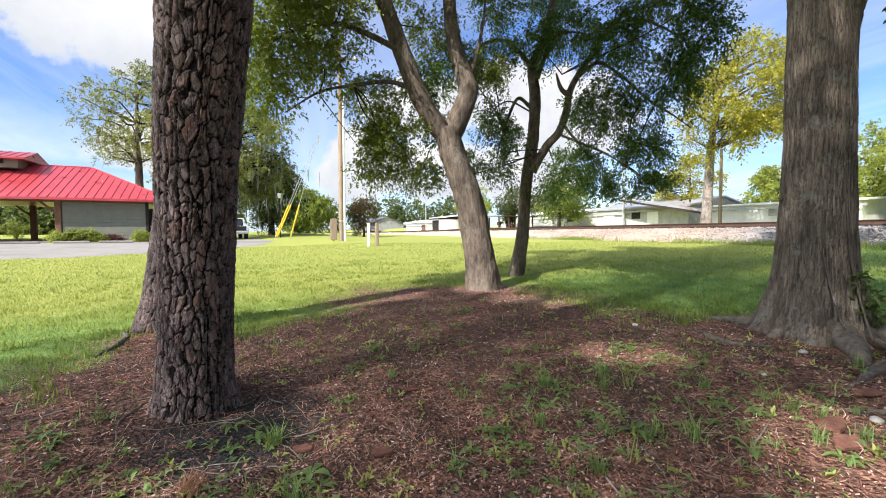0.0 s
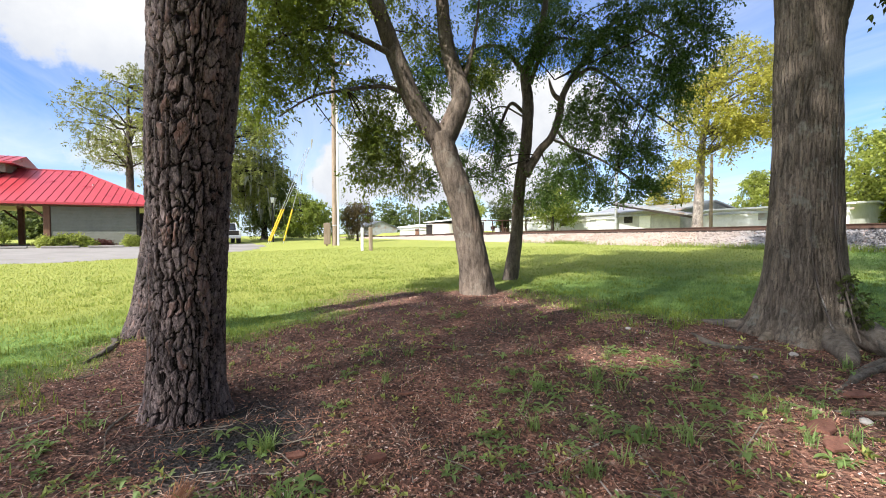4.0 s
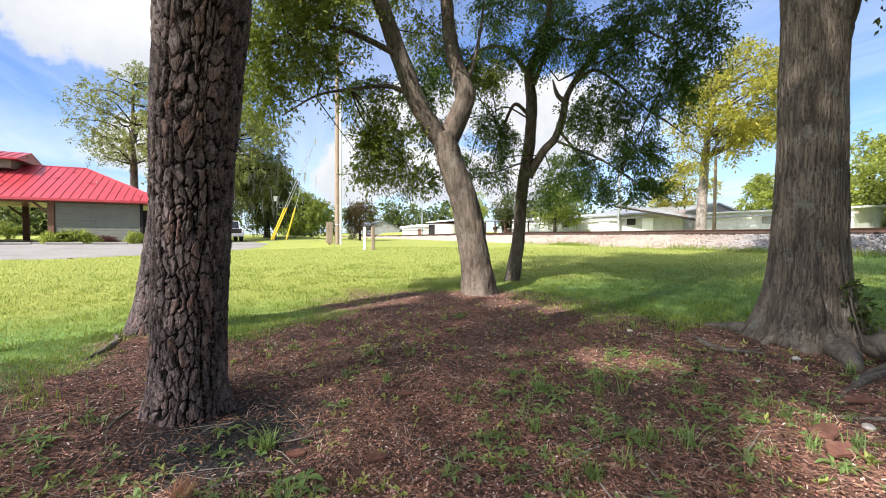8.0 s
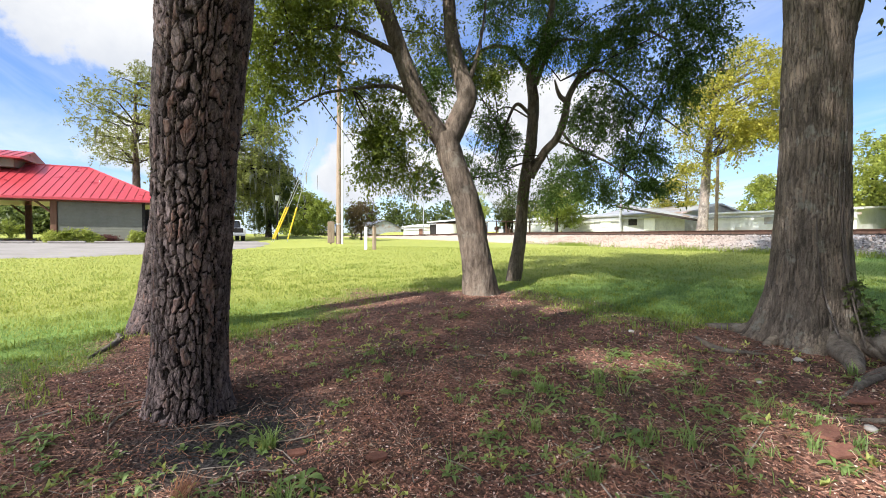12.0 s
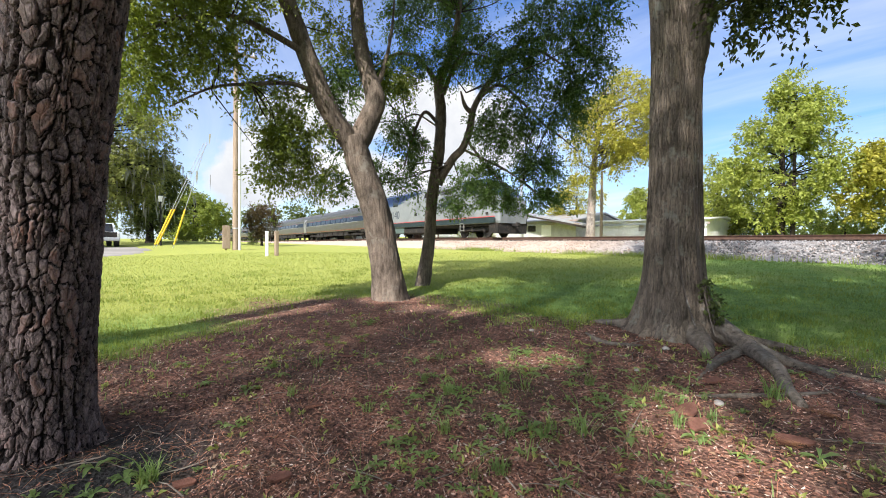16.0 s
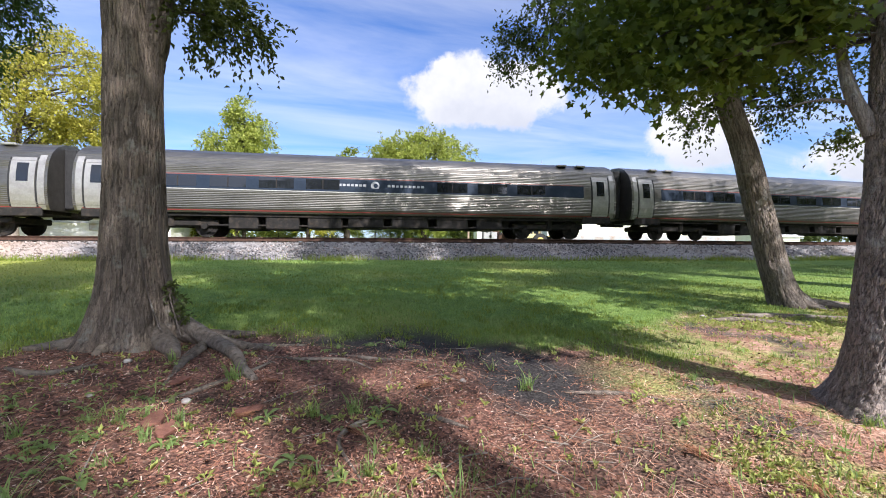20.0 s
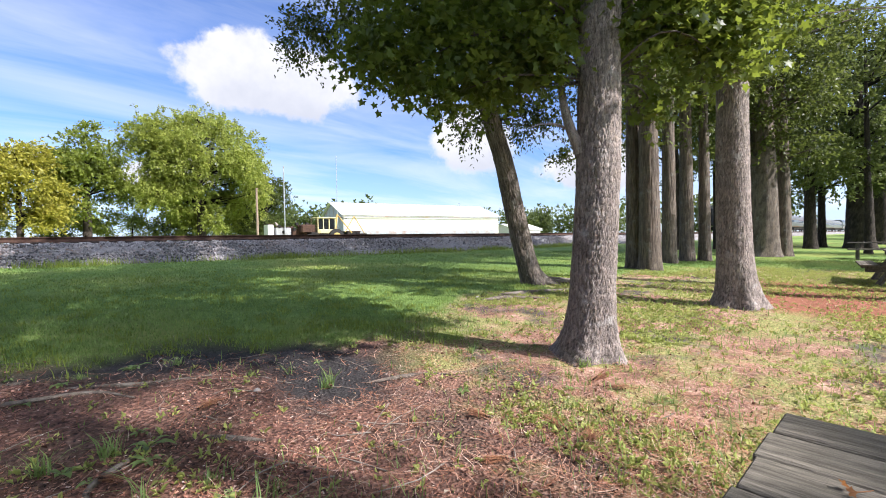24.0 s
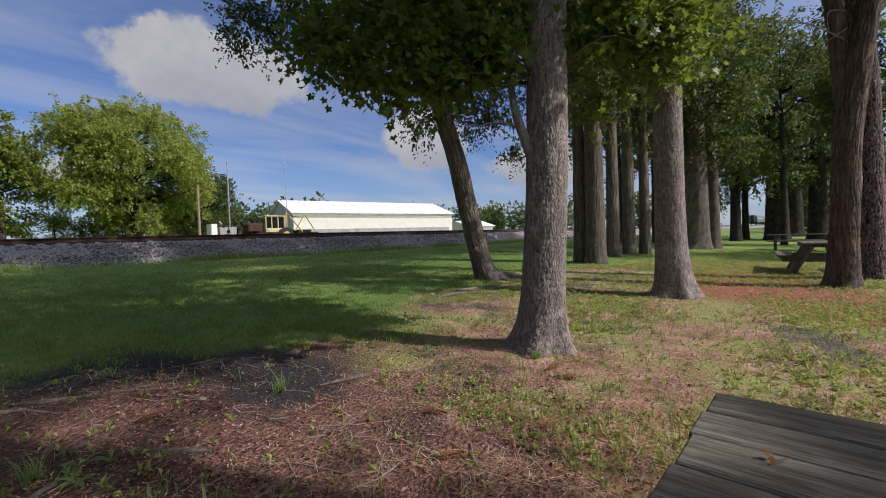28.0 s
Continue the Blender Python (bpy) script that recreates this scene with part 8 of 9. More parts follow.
def picnic_table(at, label, length=1.85, planks=5):
    """Timber picnic table: long boards along y, A-frames and two benches."""
    t = thing("picnic_table", at, label, "picnic table", "picnic tables of the grove")
    w = 0.14
    total = planks * w + (planks - 1) * 0.006
    data = None
    for i in range(planks):
        x = -total / 2 + w / 2 + i * (w + 0.006)
        p = part("plank", box(w, length, 0.038, (0, 0, 0), 0.004), GREY_WOOD, t) if data is None else solid("plank", data, GREY_WOOD, t)
        data = p.data
        p.matrix_basis = pose(x, (0.004 if i % 2 else -0.003), 0.735 - 0.019 - 0.002 * (i % 2), 0, 0, 0.05 * (-1) ** i)
    for e in (-1, 1):
        y = e * (length / 2 - 0.3)
        part("cleat", box(total, 0.038, 0.09, (0, y, 0.67), 0.005), GREY_WOOD, t)
        part("bench_bearer", box(1.5, 0.038, 0.14, (0, y + 0.04, 0.36), 0.005), GREY_WOOD, t)
        for s in (-1, 1):
            part("leg", rod((s * 0.2, y, 0.66), (s * 0.55, y, 0.0), 0.06, 4), GREY_WOOD, t)
    for s in (-1, 1):
        b = part("bench", box(0.14, length, 0.038, (s * 0.62, 0, 0.445), 0.004), GREY_WOOD, t)
        part("bench_board", box(0.14, length, 0.038, (s * 0.766, 0, 0.444), 0.004), GREY_WOOD, b)
    return t


def tables():
    # the one beside the camera: its corner is at (1.28, 0.21)
    picnic_table(pose(0.925, -0.715, 0.0, 0, 0, 0.3), "weathered grey plank picnic table beside the path")
    picnic_table(pose(13.6, 0.05, floor_at(13.6, 0.05), 0, 0, -84), "dark weathered picnic table under the grove trees", 1.9)
    picnic_table(pose(24.5, 0.7, floor_at(25, 0.4), 0, 0, 4), "far picnic table in the grove", 2.4)
    picnic_table(pose(23.0, -2.0, floor_at(23, -2), 0, 0, -5), "picnic table deeper in the grove", 2.0)
    z = 0.739
    m = leafy("dry_orange_leaf", (0.22, 0.09, 0.03), (0.34, 0.15, 0.05), (0.3, 0.12, 0.04))
    t = thing("fallen_leaf", Matrix.Translation((0.94, 0.07, z)), "curled orange leaf lying on the table", "leaf")
    v, f = lobed_leaves(np.array([(0, 0, 0.004), (0.02, 0.01, 0.006)]), np.array([(0.2, -1, 0.6), (-0.3, -0.8, 0.5)]), 0.013, 3)
    solid("blade", fast_mesh("blade", v, f), m, t)
    solid("stalk", tube_mesh("stalk", [(0, 0, 0.004), (0.015, -0.015, 0.005), (0.035, -0.025, 0.003)], [0.0012, 0.001, 0.0008], 5, 8), m, t)


tables()


def parked_pickup():
    x, y = -39.0, -1.05
    t = thing("pickup_truck", Matrix.Translation((x, y, float(ground_z(x, y)) + 0.04)) @ Matrix.Rotation(radians(8), 4, "Z"), "white pickup truck with a black grille on the drive", "pickup truck")
    paint = surface("white_car_paint", (0.62, 0.63, 0.64), (0.72, 0.73, 0.74), 2, 0.25, 0.0, 0.0, spec=0.6)
    part("body", box(5.2, 1.85, 0.62, (0, 0, 0.72), 0.1), paint, t)
    bm = prism([(-0.7, 1.02), (1.35, 1.02), (0.8, 1.68), (-0.55, 1.7)], 1.6, "y", -0.8)
    part("cab", bm, paint, t)
    for s in (-1, 1):
        part("side_window", prism([(-0.5, 1.1), (1.0, 1.1), (0.7, 1.6), (-0.42, 1.6)], 0.02, "y", s * 0.81 - 0.01), WINDOW_DARK, t)
        part("headlight", box(0.06, 0.35, 0.2, (2.6, s * 0.65, 0.82), 0.02), WHITE_PAINT, t)
        for px in (-1.6, 1.65):
            w = part("wheel", rod((px, s * 0.72, 0.37), (px, s * 0.96, 0.37), 0.37, 22), RUBBER, t)
            part("rim", rod((px, s * 0.9, 0.37), (px, s * 0.975, 0.37), 0.22, 16), GALVANISED, w)
    part("bumper", box(0.2, 1.8, 0.22, (2.62, 0, 0.52), 0.05), GALVANISED, t)
    part("grille", box(0.05, 1.5, 0.36, (2.61, 0, 0.84), 0.02), BLACK_IRON, t)
    part("windshield", prism([(1.34, 1.06), (0.86, 1.62), (0.9, 1.64), (1.38, 1.08)], 1.4, "y", -0.7), WINDOW_DARK, t)


parked_pickup()


def hanging_moss():
    """Grey moss on the oak by the drive."""
    r = np.random.default_rng(31)
    st = np.c_[r.normal(-41.5, 1.5, 260), r.normal(-0.5, 2.6, 260), r.uniform(3.5, 10, 260)]
    n = len(st)
    ln = r.uniform(0.4, 1.6, n)
    w = r.uniform(0.03, 0.09, n)
    a = r.uniform(0, 3.14, n)
    d = np.stack([np.cos(a), np.sin(a), 0 * a], -1) * w[:, None]
    sway = r.normal(0, 0.08, (n, 3))
    v = np.stack([st - d, st + d, st + d * 0.7 + sway - [0, 0, 1] * ln[:, None] * 0.6, st - d * 0.7 + sway - [0, 0, 1] * ln[:, None] * 0.6, st + sway * 1.5 - [0, 0, 1] * ln[:, None]], 1).reshape(-1, 3)
    b = (np.arange(n) * 5)[:, None]
    f = np.concatenate([b + [[0, 1, 2]], b + [[0, 2, 3]], b + [[3, 2, 4]]])
    tagged(solid("hanging_moss", fast_mesh("moss", v, f), MOSS_GREY), "grey moss hanging from the oak's limbs", "moss", kind="stuff")


hanging_moss()

# ---------------------------------------------------------------- ground cover
def scatter(n, r0, r1, a0, a1, seed):
    """Places round the table, denser close by; angles in degrees from +y towards -x."""
    r = np.random.default_rng(seed)
    d = r0 * (r1 / r0) ** r.uniform(0, 1, n)
    a = np.radians(r.uniform(a0, a1, n))
    return -d * np.sin(a), d * np.cos(a), d, r


def spot_z(x, y):
    return ground_z(x, y) + ground_relief(x, y)


def island_mat(name, stops, rough=0.9):
    m, nt, b = shader(name, rough, 0, 0.2)
    geo = nt.nodes.new("ShaderNodeNewGeometry")
    nt.links.new(ramp(nt, geo.outputs["Random Per Island"], stops), b.inputs["Base Color"])
    return m


def chips():
    x, y, d, r = scatter(240000, 0.8, 9.0, -75, 135, 401)
    mu, st, so = zones(x, y)
    thin = np.clip((x + 1.2) / 1.2, 0, 1) * np.clip(0.75 - 1.3 * vnoise(x * 1.3, y * 1.3, 21.0), 0.1, 0.9)
    keep = (r.uniform(0, 1, len(x)) < np.maximum(mu, 0.35 * st) * (1 - 0.93 * so) * (1 - thin))
    x, y, d = x[keep], y[keep], d[keep]
    n = len(x)
    z = spot_z(x, y) + r.uniform(0.002, 0.012, n)
    ln, w = r.uniform(0.003, 0.013, n) * (0.65 + 0.08 * d), r.uniform(0.0016, 0.0045, n) * (0.65 + 0.10 * d)
    a = r.uniform(0, 6.28, n)
    u = np.stack([np.cos(a), np.sin(a), r.normal(0, 0.25, n)], -1) * ln[:, None]
    s = np.stack([-np.sin(a), np.cos(a), r.normal(0, 0.35, n)], -1) * w[:, None]
    c = np.stack([x, y, z], -1)
    v = np.stack([c - u - s, c + u * 0.9 - s, c + u + s, c - u * 0.8 + s], 1).reshape(-1, 3)
    f = (np.array([[0, 1, 2, 3]])[None] + (np.arange(n) * 4)[:, None, None]).reshape(-1, 4)
    m = island_mat("bark_chips", [(0, (0.016, 0.012, 0.012)), (0.4, (0.135, 0.068, 0.054)), (0.7, (0.38, 0.175, 0.12)), (0.88, (0.50, 0.28, 0.205)), (0.97, (0.56, 0.43, 0.36)), (1, (0.64, 0.54, 0.47))])
    tagged(solid("bark_chips", fast_mesh("chips", v, f), m), "brown bark chips strewn over the bed", "bark mulch", kind="stuff")


def needles():
    x, y, d, r = scatter(100000, 0.8, 15.0, -100, 130, 402)
    mu, st, so = zones(x, y)
    keep = r.uniform(0, 1, len(x)) < np.clip(0.3 * mu + 0.85 * st, 0, 1) * np.clip(0.75 + 0.9 * vnoise(x * 1.3, y * 1.3, 8.0), 0.1, 1)
    x, y, d = x[keep], y[keep], d[keep]
    n = len(x)
    z = spot_z(x, y) + r.uniform(0.004, 0.03, n)
    a = r.uniform(0, 6.28, n) + 0.6 * vnoise(x, y, 3.0)
    ln, w = r.uniform(0.045, 0.10, n), 0.0004 + 0.0003 * d
    u = np.stack([np.cos(a), np.sin(a), r.normal(0, 0.12, n)], -1) * ln[:, None]
    s = np.stack([-np.sin(a), np.cos(a), 0 * a], -1) * w[:, None]
    c = np.stack([x, y, z], -1)
    bend = np.stack([-np.sin(a), np.cos(a), 0.2 + 0 * a], -1) * (ln * r.normal(0, 0.18, n))[:, None]
    v = np.stack([c - u - s, c - u + s, c + bend - s, c + bend + s, c + u], 1).reshape(-1, 3)
    b = (np.arange(n) * 5)[:, None]
    f = np.concatenate([b + [[0, 1, 3]], b + [[0, 3, 2]], b + [[2, 3, 4]]])
    m = island_mat("dry_needles", [(0, (0.2, 0.085, 0.05)), (0.45, (0.42, 0.18, 0.105)), (0.75, (0.55, 0.30, 0.19)), (1, (0.66, 0.52, 0.42))])
    tagged(solid("pine_straw", fast_mesh("straw", v, f), m), "dry reddish pine needles lying over the ground", "pine straw", kind="stuff")


def blades(x, y, z, h, w, r, lean=0.5, bends=True):
    """Curved grass blades as three triangles each."""
    n = len(x)
    a = r.uniform(0, 6.28, n)
    s = np.stack([-np.sin(a), np.cos(a), 0 * a], -1) * w[:, None]
    o = np.stack([np.cos(a), np.sin(a), 0 * a], -1) * (h * np.abs(r.normal(0, lean, n)))[:, None]
    c = np.stack([x, y, z], -1)
    up = np.array([0, 0, 1.0]) * h[:, None]
    if not bends:
        v = np.stack([c - s, c + s, c + o + up], 1).reshape(-1, 3)
        return v, (np.array([[0, 1, 2]]) + (np.arange(n) * 3)[:, None]).reshape(-1, 3)
    v = np.stack([c - s, c + s, c + o * 0.35 + up * 0.6 - s * 0.8, c + o * 0.35 + up * 0.6 + s * 0.8, c + o + up * 0.92], 1).reshape(-1, 3)
    b = (np.arange(n) * 5)[:, None]
    return v, np.concatenate([b + [[0, 1, 3]], b + [[0, 3, 2]], b + [[2, 3, 4]]])


def lawn():
    GRASS = leafy("grass_blades", (0.05, 0.095, 0.026), (0.27, 0.385, 0.10), (0.34, 0.47, 0.1), 0.6, odd=(0.5, 0.46, 0.2))
    x, y, d, r = scatter(430000, 2.6, 24.0, -95, 118, 403)
    mu, st, so = zones(x, y)
    keep = (r.uniform(0, 1, len(x)) < np.clip(1 - mu * 0.985 - 0.85 * st - so, 0, 1)) & (y < 16.4 + bend(x))
    x, y, d = x[keep], y[keep], d[keep]
    n = len(x)
    h = r.uniform(0.010, 0.032, n) * (1 + 0.5 * vnoise(x * 1.5, y * 1.5, 2) + 0.7 * np.clip(vnoise(x * 5, y * 5, 9), 0, 1)) * np.where(d > 6, 0.95, 1.0) + 0.003 * np.sqrt(d)
    v, f = blades(x, y, spot_z(x, y) - 0.004, h, 0.0014 + 0.0006 * d, r, 0.55, False)
    v, f = v.reshape(-1, 3, 3), f
    # western blades take the yellower, lighter colour that has sunlight painted in
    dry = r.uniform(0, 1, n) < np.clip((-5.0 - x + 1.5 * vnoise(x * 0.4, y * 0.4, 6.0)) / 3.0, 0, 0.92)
    DRY_SUNLIT = leafy("dry_sunlit_grass_blades", (0.155, 0.195, 0.044), (0.365, 0.395, 0.086), (0.46, 0.48, 0.11), 0.6, odd=(0.54, 0.48, 0.2))
    for name, pick, mat, label in (("grass", ~dry, GRASS, "short green lawn grass"), ("dry_grass", dry, DRY_SUNLIT, "short yellowing lawn grass in the open, sunlight in its colour")):
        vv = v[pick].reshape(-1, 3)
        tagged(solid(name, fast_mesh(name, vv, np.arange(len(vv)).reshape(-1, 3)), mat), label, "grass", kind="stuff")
    # rank grass along the foot of the bank and at the edge of the bed
    x = r.uniform(-26, 32, 26000)
    y = 16.25 + bend(x) + 0.35 * r.normal(0, 1, len(x)) + 0.25 * vnoise(x * 0.6, 0, 1)
    keep = r.uniform(0, 1, len(x)) < np.clip(0.5 + 0.9 * vnoise(x * 0.5, 3.0, 0), 0.12, 1)
    x, y = x[keep], y[keep]
    v1, f1 = blades(x, y, spot_z(x, y), r.uniform(0.08, 0.3, len(x)), np.full(len(x), 0.011), r, 0.5, False)
    px, py, d, r = scatter(60000, 3.0, 9.5, -70, 110, 404)
    mu, st, so = zones(px, py)
    edge = (mu > 0.005) & (mu < 0.97) & (st < 0.75) & (so < 0.7)
    keep = edge & (r.uniform(0, 1, len(px)) < np.clip(0.55 + 0.9 * vnoise(px * 2.2, py * 2.2, 8.0), 0.08, 0.95))
    px, py, d = px[keep], py[keep], d[keep]
    v2, f2 = blades(px, py, spot_z(px, py), r.uniform(0.025, 0.09, len(px)), 0.0016 + 0.0005 * d, r, 0.6)
    rank = leafy("rank_grass", (0.10, 0.15, 0.025), (0.26, 0.32, 0.06), (0.42, 0.48, 0.09), 0.6, odd=(0.5, 0.43, 0.2))
    # taller clumps through the near lawn
    qx, qy, d, r = scatter(150000, 3.5, 13.0, -80, 112, 413)
    mu, st, so = zones(qx, qy)
    clump = vnoise(qx * 3.2, qy * 3.2, 4.0) + 0.7 * vnoise(qx * 9, qy * 9, 2.0)
    keep = (mu < 0.35) & (st < 0.5) & (clump > 0.3)
    qx, qy, d = qx[keep], qy[keep], d[keep]
    v3, f3 = blades(qx, qy, spot_z(qx, qy), r.uniform(0.03, 0.065, len(qx)), 0.0014 + 0.0005 * d, r, 0.8)
    v, f = joined([(v1, f1), (v2, f2), (v3, f3)])
    tagged(solid("rank_grass", fast_mesh("rank_grass", v, f), rank), "taller rank grass along the ballast, bed edge and lawn", "grass", kind="stuff")


WEED = leafy("weed_leaves", (0.075, 0.14, 0.045), (0.23, 0.335, 0.115), (0.46, 0.56, 0.11), 0.5, odd=(0.45, 0.42, 0.16))


GROUND_LEAF = leafy("ground_leaves", (0.2, 0.25, 0.06), (0.46, 0.5, 0.15), (0.55, 0.6, 0.18), 0.55, odd=(0.6, 0.55, 0.26))


def rosette(r, leaves, size, wide=0.34, lift=0.55):
    """Broad tapering leaves rising from one root: five points a side."""
    vs, fs = [], []
    for k in range(leaves):
        a = 6.283 * k / leaves + r.uniform(-0.4, 0.4)
        ln, w = size * r.uniform(0.55, 1.2), 0
        t = np.linspace(0, 1, 5)
        rad, zz = ln * t * math.cos(lift * r.uniform(0.6, 1.3)), ln * (lift * 1.4 * t - 0.7 * t**2) * r.uniform(0.6, 1.2)
        half = ln * wide * np.array([0.10, 0.55, 1.0, 0.75, 0.02]) * 0.5 * r.uniform(0.7, 1.2)
        mid = np.stack([rad * math.cos(a), rad * math.sin(a), zz], -1)
        side = np.stack([-math.sin(a) * half, math.cos(a) * half, 0.35 * half], -1)
        side2 = np.stack([math.sin(a) * half, -math.cos(a) * half, 0.35 * half], -1)
        v = np.concatenate([mid + side, mid, mid + side2])
        q = [(i, i + 1, i + 6, i + 5) for i in range(4)] + [(i + 5, i + 6, i + 11, i + 10) for i in range(4)]
        vs.append(v)
        fs.append(np.array(q))
    return joined(list(zip(vs, fs)))


def tuft(r, n, height):
    x, y = r.normal(0, 0.022, n), r.normal(0, 0.022, n)
    return blades(x, y, 0 * x - 0.01, r.uniform(0.4, 1.1, n) * height, r.uniform(0.0018, 0.0036, n), r, 0.85)


def weeds():
    r = np.random.default_rng(405)
    rosettes = [fast_mesh("leaves", *rosette(r, n, s, w)) for n, s, w in ((7, 0.085, 0.36), (9, 0.10, 0.26), (6, 0.11, 0.26), (10, 0.08, 0.34))]
    tufts = [fast_mesh("blades", *tuft(r, n, h)) for n, h in ((30, 0.10), (40, 0.13), (14, 0.15), (36, 0.08))]
    # single plants that stand out
    spots = [(-2.35, 1.26, 1), (-1.88, 1.5, 1), (-1.29, 2.02, 3), (-1.5, 2.52, 0), (-1.86, 1.16, 0), (-1.28, 2.51, 0), (-2.72, -0.09, 2), (-2.89, -1.0, 0), (-2.4, -0.53, 0), (-2.45, 0.11, 1), (-3.03, 3.71, 1), (-3.91, 1.75, 1),
             (-2.83, 2.22, 1), (-0.97, 2.43, 3), (-1.68, 0.87, 0), (0.42, 2.09, 3), (-0.11, 2.01, 1), (2.58, 5.5, 1), (6.76, 5.9, 3), (6.6, 5.75, 3), (6.9, 5.75, 1), (3.2, 1.88, 3), (3.26, 1.84, 1), (10.1, -0.05, 3), (10.15, -0.35, 3), (10.3, -0.7, 3), (11.0, -0.9, 3), (11.3, -1.0, 3), (10.8, -0.75, 1), (2.95, 1.15, 3), (-1.41, 2.46, 0), (-1.24, 2.48, 0), (-1.1, 2.77, 1), (-0.75, 3.35, 1), (-1.35, 3.9, 0), (3.0, 1.1, 0), (2.1, 2.2, 0)]
    extra = np.random.default_rng(406)
    for k in range(400):
        x, y, d, _ = scatter(1, 1.2, 5.5, -62, 128, 1000 + k)
        mu, st, so = zones(x, y)
        if max(mu[0], st[0]) < 0.4 or math.hypot(x[0] + 3.1, y[0] + 0.3) < 0.35 or math.hypot(x[0] - 3.6, y[0] - 1.95) < 0.4 or (x[0] > 0.4 and y[0] < 0.4):
            continue
        if mu[0] > 0.5 and vnoise(x * 0.9, y * 0.9, 12.0)[0] < -0.15:
            continue
        spots.append((float(x[0]), float(y[0]), int(extra.integers(0, 3))))
    # two weedy strips of the bed, beside the pine and before the rooted tree
    near_pine = [(-3.2, -1.25), (-3.1, -0.75), (-2.55, -0.3), (-2.4, 0.25), (-1.8, 0.4), (-2.1, -0.6), (-2.4, -1.0)]
    near_roots = [(-2.5, 1.5), (-2.6, 2.4), (-2.1, 3.4), (-1.4, 3.4), (-0.9, 2.9), (-0.8, 2.3), (-1.25, 1.45), (-1.6, 0.8), (-2.0, 1.25)]
    strips = [(near_pine, x, y) for x, y in extra.uniform((-3.2, -1.3), (-1.8, 0.4), (70, 2))] + [(near_roots, x, y) for x, y in extra.uniform((-2.6, 0.8), (-0.8, 3.4), (210, 2))]
    small = len(spots)
    spots += [(float(x), float(y), int(extra.choice((0, 0, 2, 2, 1)))) for strip, x, y in strips if inside(x, y, strip) > -0.08 and math.hypot(x + 3.1, y + 0.3) > 0.38 and vnoise(np.array([x * 2.2]), np.array([y * 2.2]), 5.0)[0] > -0.25]
    for k, (x, y, kind) in enumerate(spots):
        grassy = kind in (1, 3)
        s = extra.uniform(0.65, 1.3) * (1.1 if kind == 3 else 0.72 if k >= small else 1.0)
        at = Matrix.Translation((x, y, floor_at(x, y))) @ Matrix.Rotation(extra.uniform(0, 6.28), 4, "Z") @ Matrix.Scale(s, 4)
        t = thing("grass_tuft" if grassy else "weed_plant", at, "tuft of bright green grass in the bed" if grassy else "low broad-leaved green weed in the bed", "grass tuft" if grassy else "weed", "tufts in the bed" if grassy else "weeds in the bed")
        solid("tuft" if grassy else "rosette", tufts[k % 4] if grassy else rosettes[k % 4], WEED, t)
    # small weeds of the two strips that nobody would count
    pieces = []
    for strip, lo, hi, n in ((near_pine, (-3.4, -1.6), (-1.8, 0.5), 130), (near_roots, (-2.7, 0.7), (-0.7, 3.5), 280)):
        for x, y in extra.uniform(lo, hi, (n, 2)):
            if inside(x, y, strip) < -0.25 or math.hypot(x + 3.1, y + 0.3) < 0.4 or vnoise(np.array([x * 2.6]), np.array([y * 2.6]), 7.0)[0] < -0.2:
                continue
            v, f = rosette(extra, int(extra.integers(4, 8)), extra.uniform(0.03, 0.06), extra.uniform(0.26, 0.4), 0.8)
            pieces.append((v + np.array([x, y, floor_at(x, y)]), f))
    v, f = joined(pieces)
    tagged(solid("low_weeds", fast_mesh("low_weeds", v, f), WEED), "low green weeds sprouting through the mulch", "weeds", kind="stuff")
    # small seedlings nobody would count
    x, y, d, r = scatter(15000, 0.9, 17.0, -104, 130, 407)
    x, y = np.r_[x, r.uniform(2, 17, 30000)], np.r_[y, r.uniform(-4.5, 5.2, 30000)]
    d = np.hypot(x, y)
    mu, st, so = zones(x, y)
    sunny = np.clip((x - 1.8) / 1.2, 0, 1)
    dens = np.where(st > 0.5, np.clip(0.12 + 0.55 * sunny * np.clip((d - 2.5) / 3, 0, 1) + 0.8 * fbm(x * 0.9, y * 0.9, 4.0, 3), 0.04, 1), 0.06 + 0.3 * np.clip(vnoise(x * 0.8, y * 0.8, 12.0) + 0.1, 0, 1)) * (np.maximum(mu, st) > 0.3) * (1 - 0.8 * so)
    dens = dens * (1 - 0.8 * np.clip(1.6 - np.hypot(x - 9.2, y - 0.75), 0, 1))
    keep = (r.uniform(0, 1, len(x)) < dens) & ~((x > 0.3) & (x < 1.7) & (y < 0.3))
    x, y, d = x[keep], y[keep], d[keep]
    p = np.repeat(np.stack([x, y, spot_z(x, y)], -1), 6, 0)
    w = r.normal(0, 1, p.shape)
    w[:, 2] = r.uniform(0.2, 1.4, len(p))
    v, f = leaf_cloud(p, w / np.linalg.norm(w, axis=1)[:, None], 1, 0.026, 0.036, 0.36, -0.15, 412, 0.4)
    tagged(solid("seedlings", fast_mesh("seedlings", v, f), GROUND_LEAF), "small yellow-green seedlings over straw and mulch", "seedlings", kind="stuff")
    x, y, d, r = scatter(36000, 1.0, 15.0, -100, 128, 408)
    mu, st, so = zones(x, y)
    dens = np.where(st > 0.5, np.clip(0.35 + 0.9 * fbm(x * 0.7, y * 0.7, 6.0, 2), 0.04, 1), 0.35 * np.clip(vnoise(x * 1.1, y * 1.1, 15.0), 0, 1)) * (np.maximum(mu, st) > 0.3)
    keep = r.uniform(0, 1, len(x)) < dens
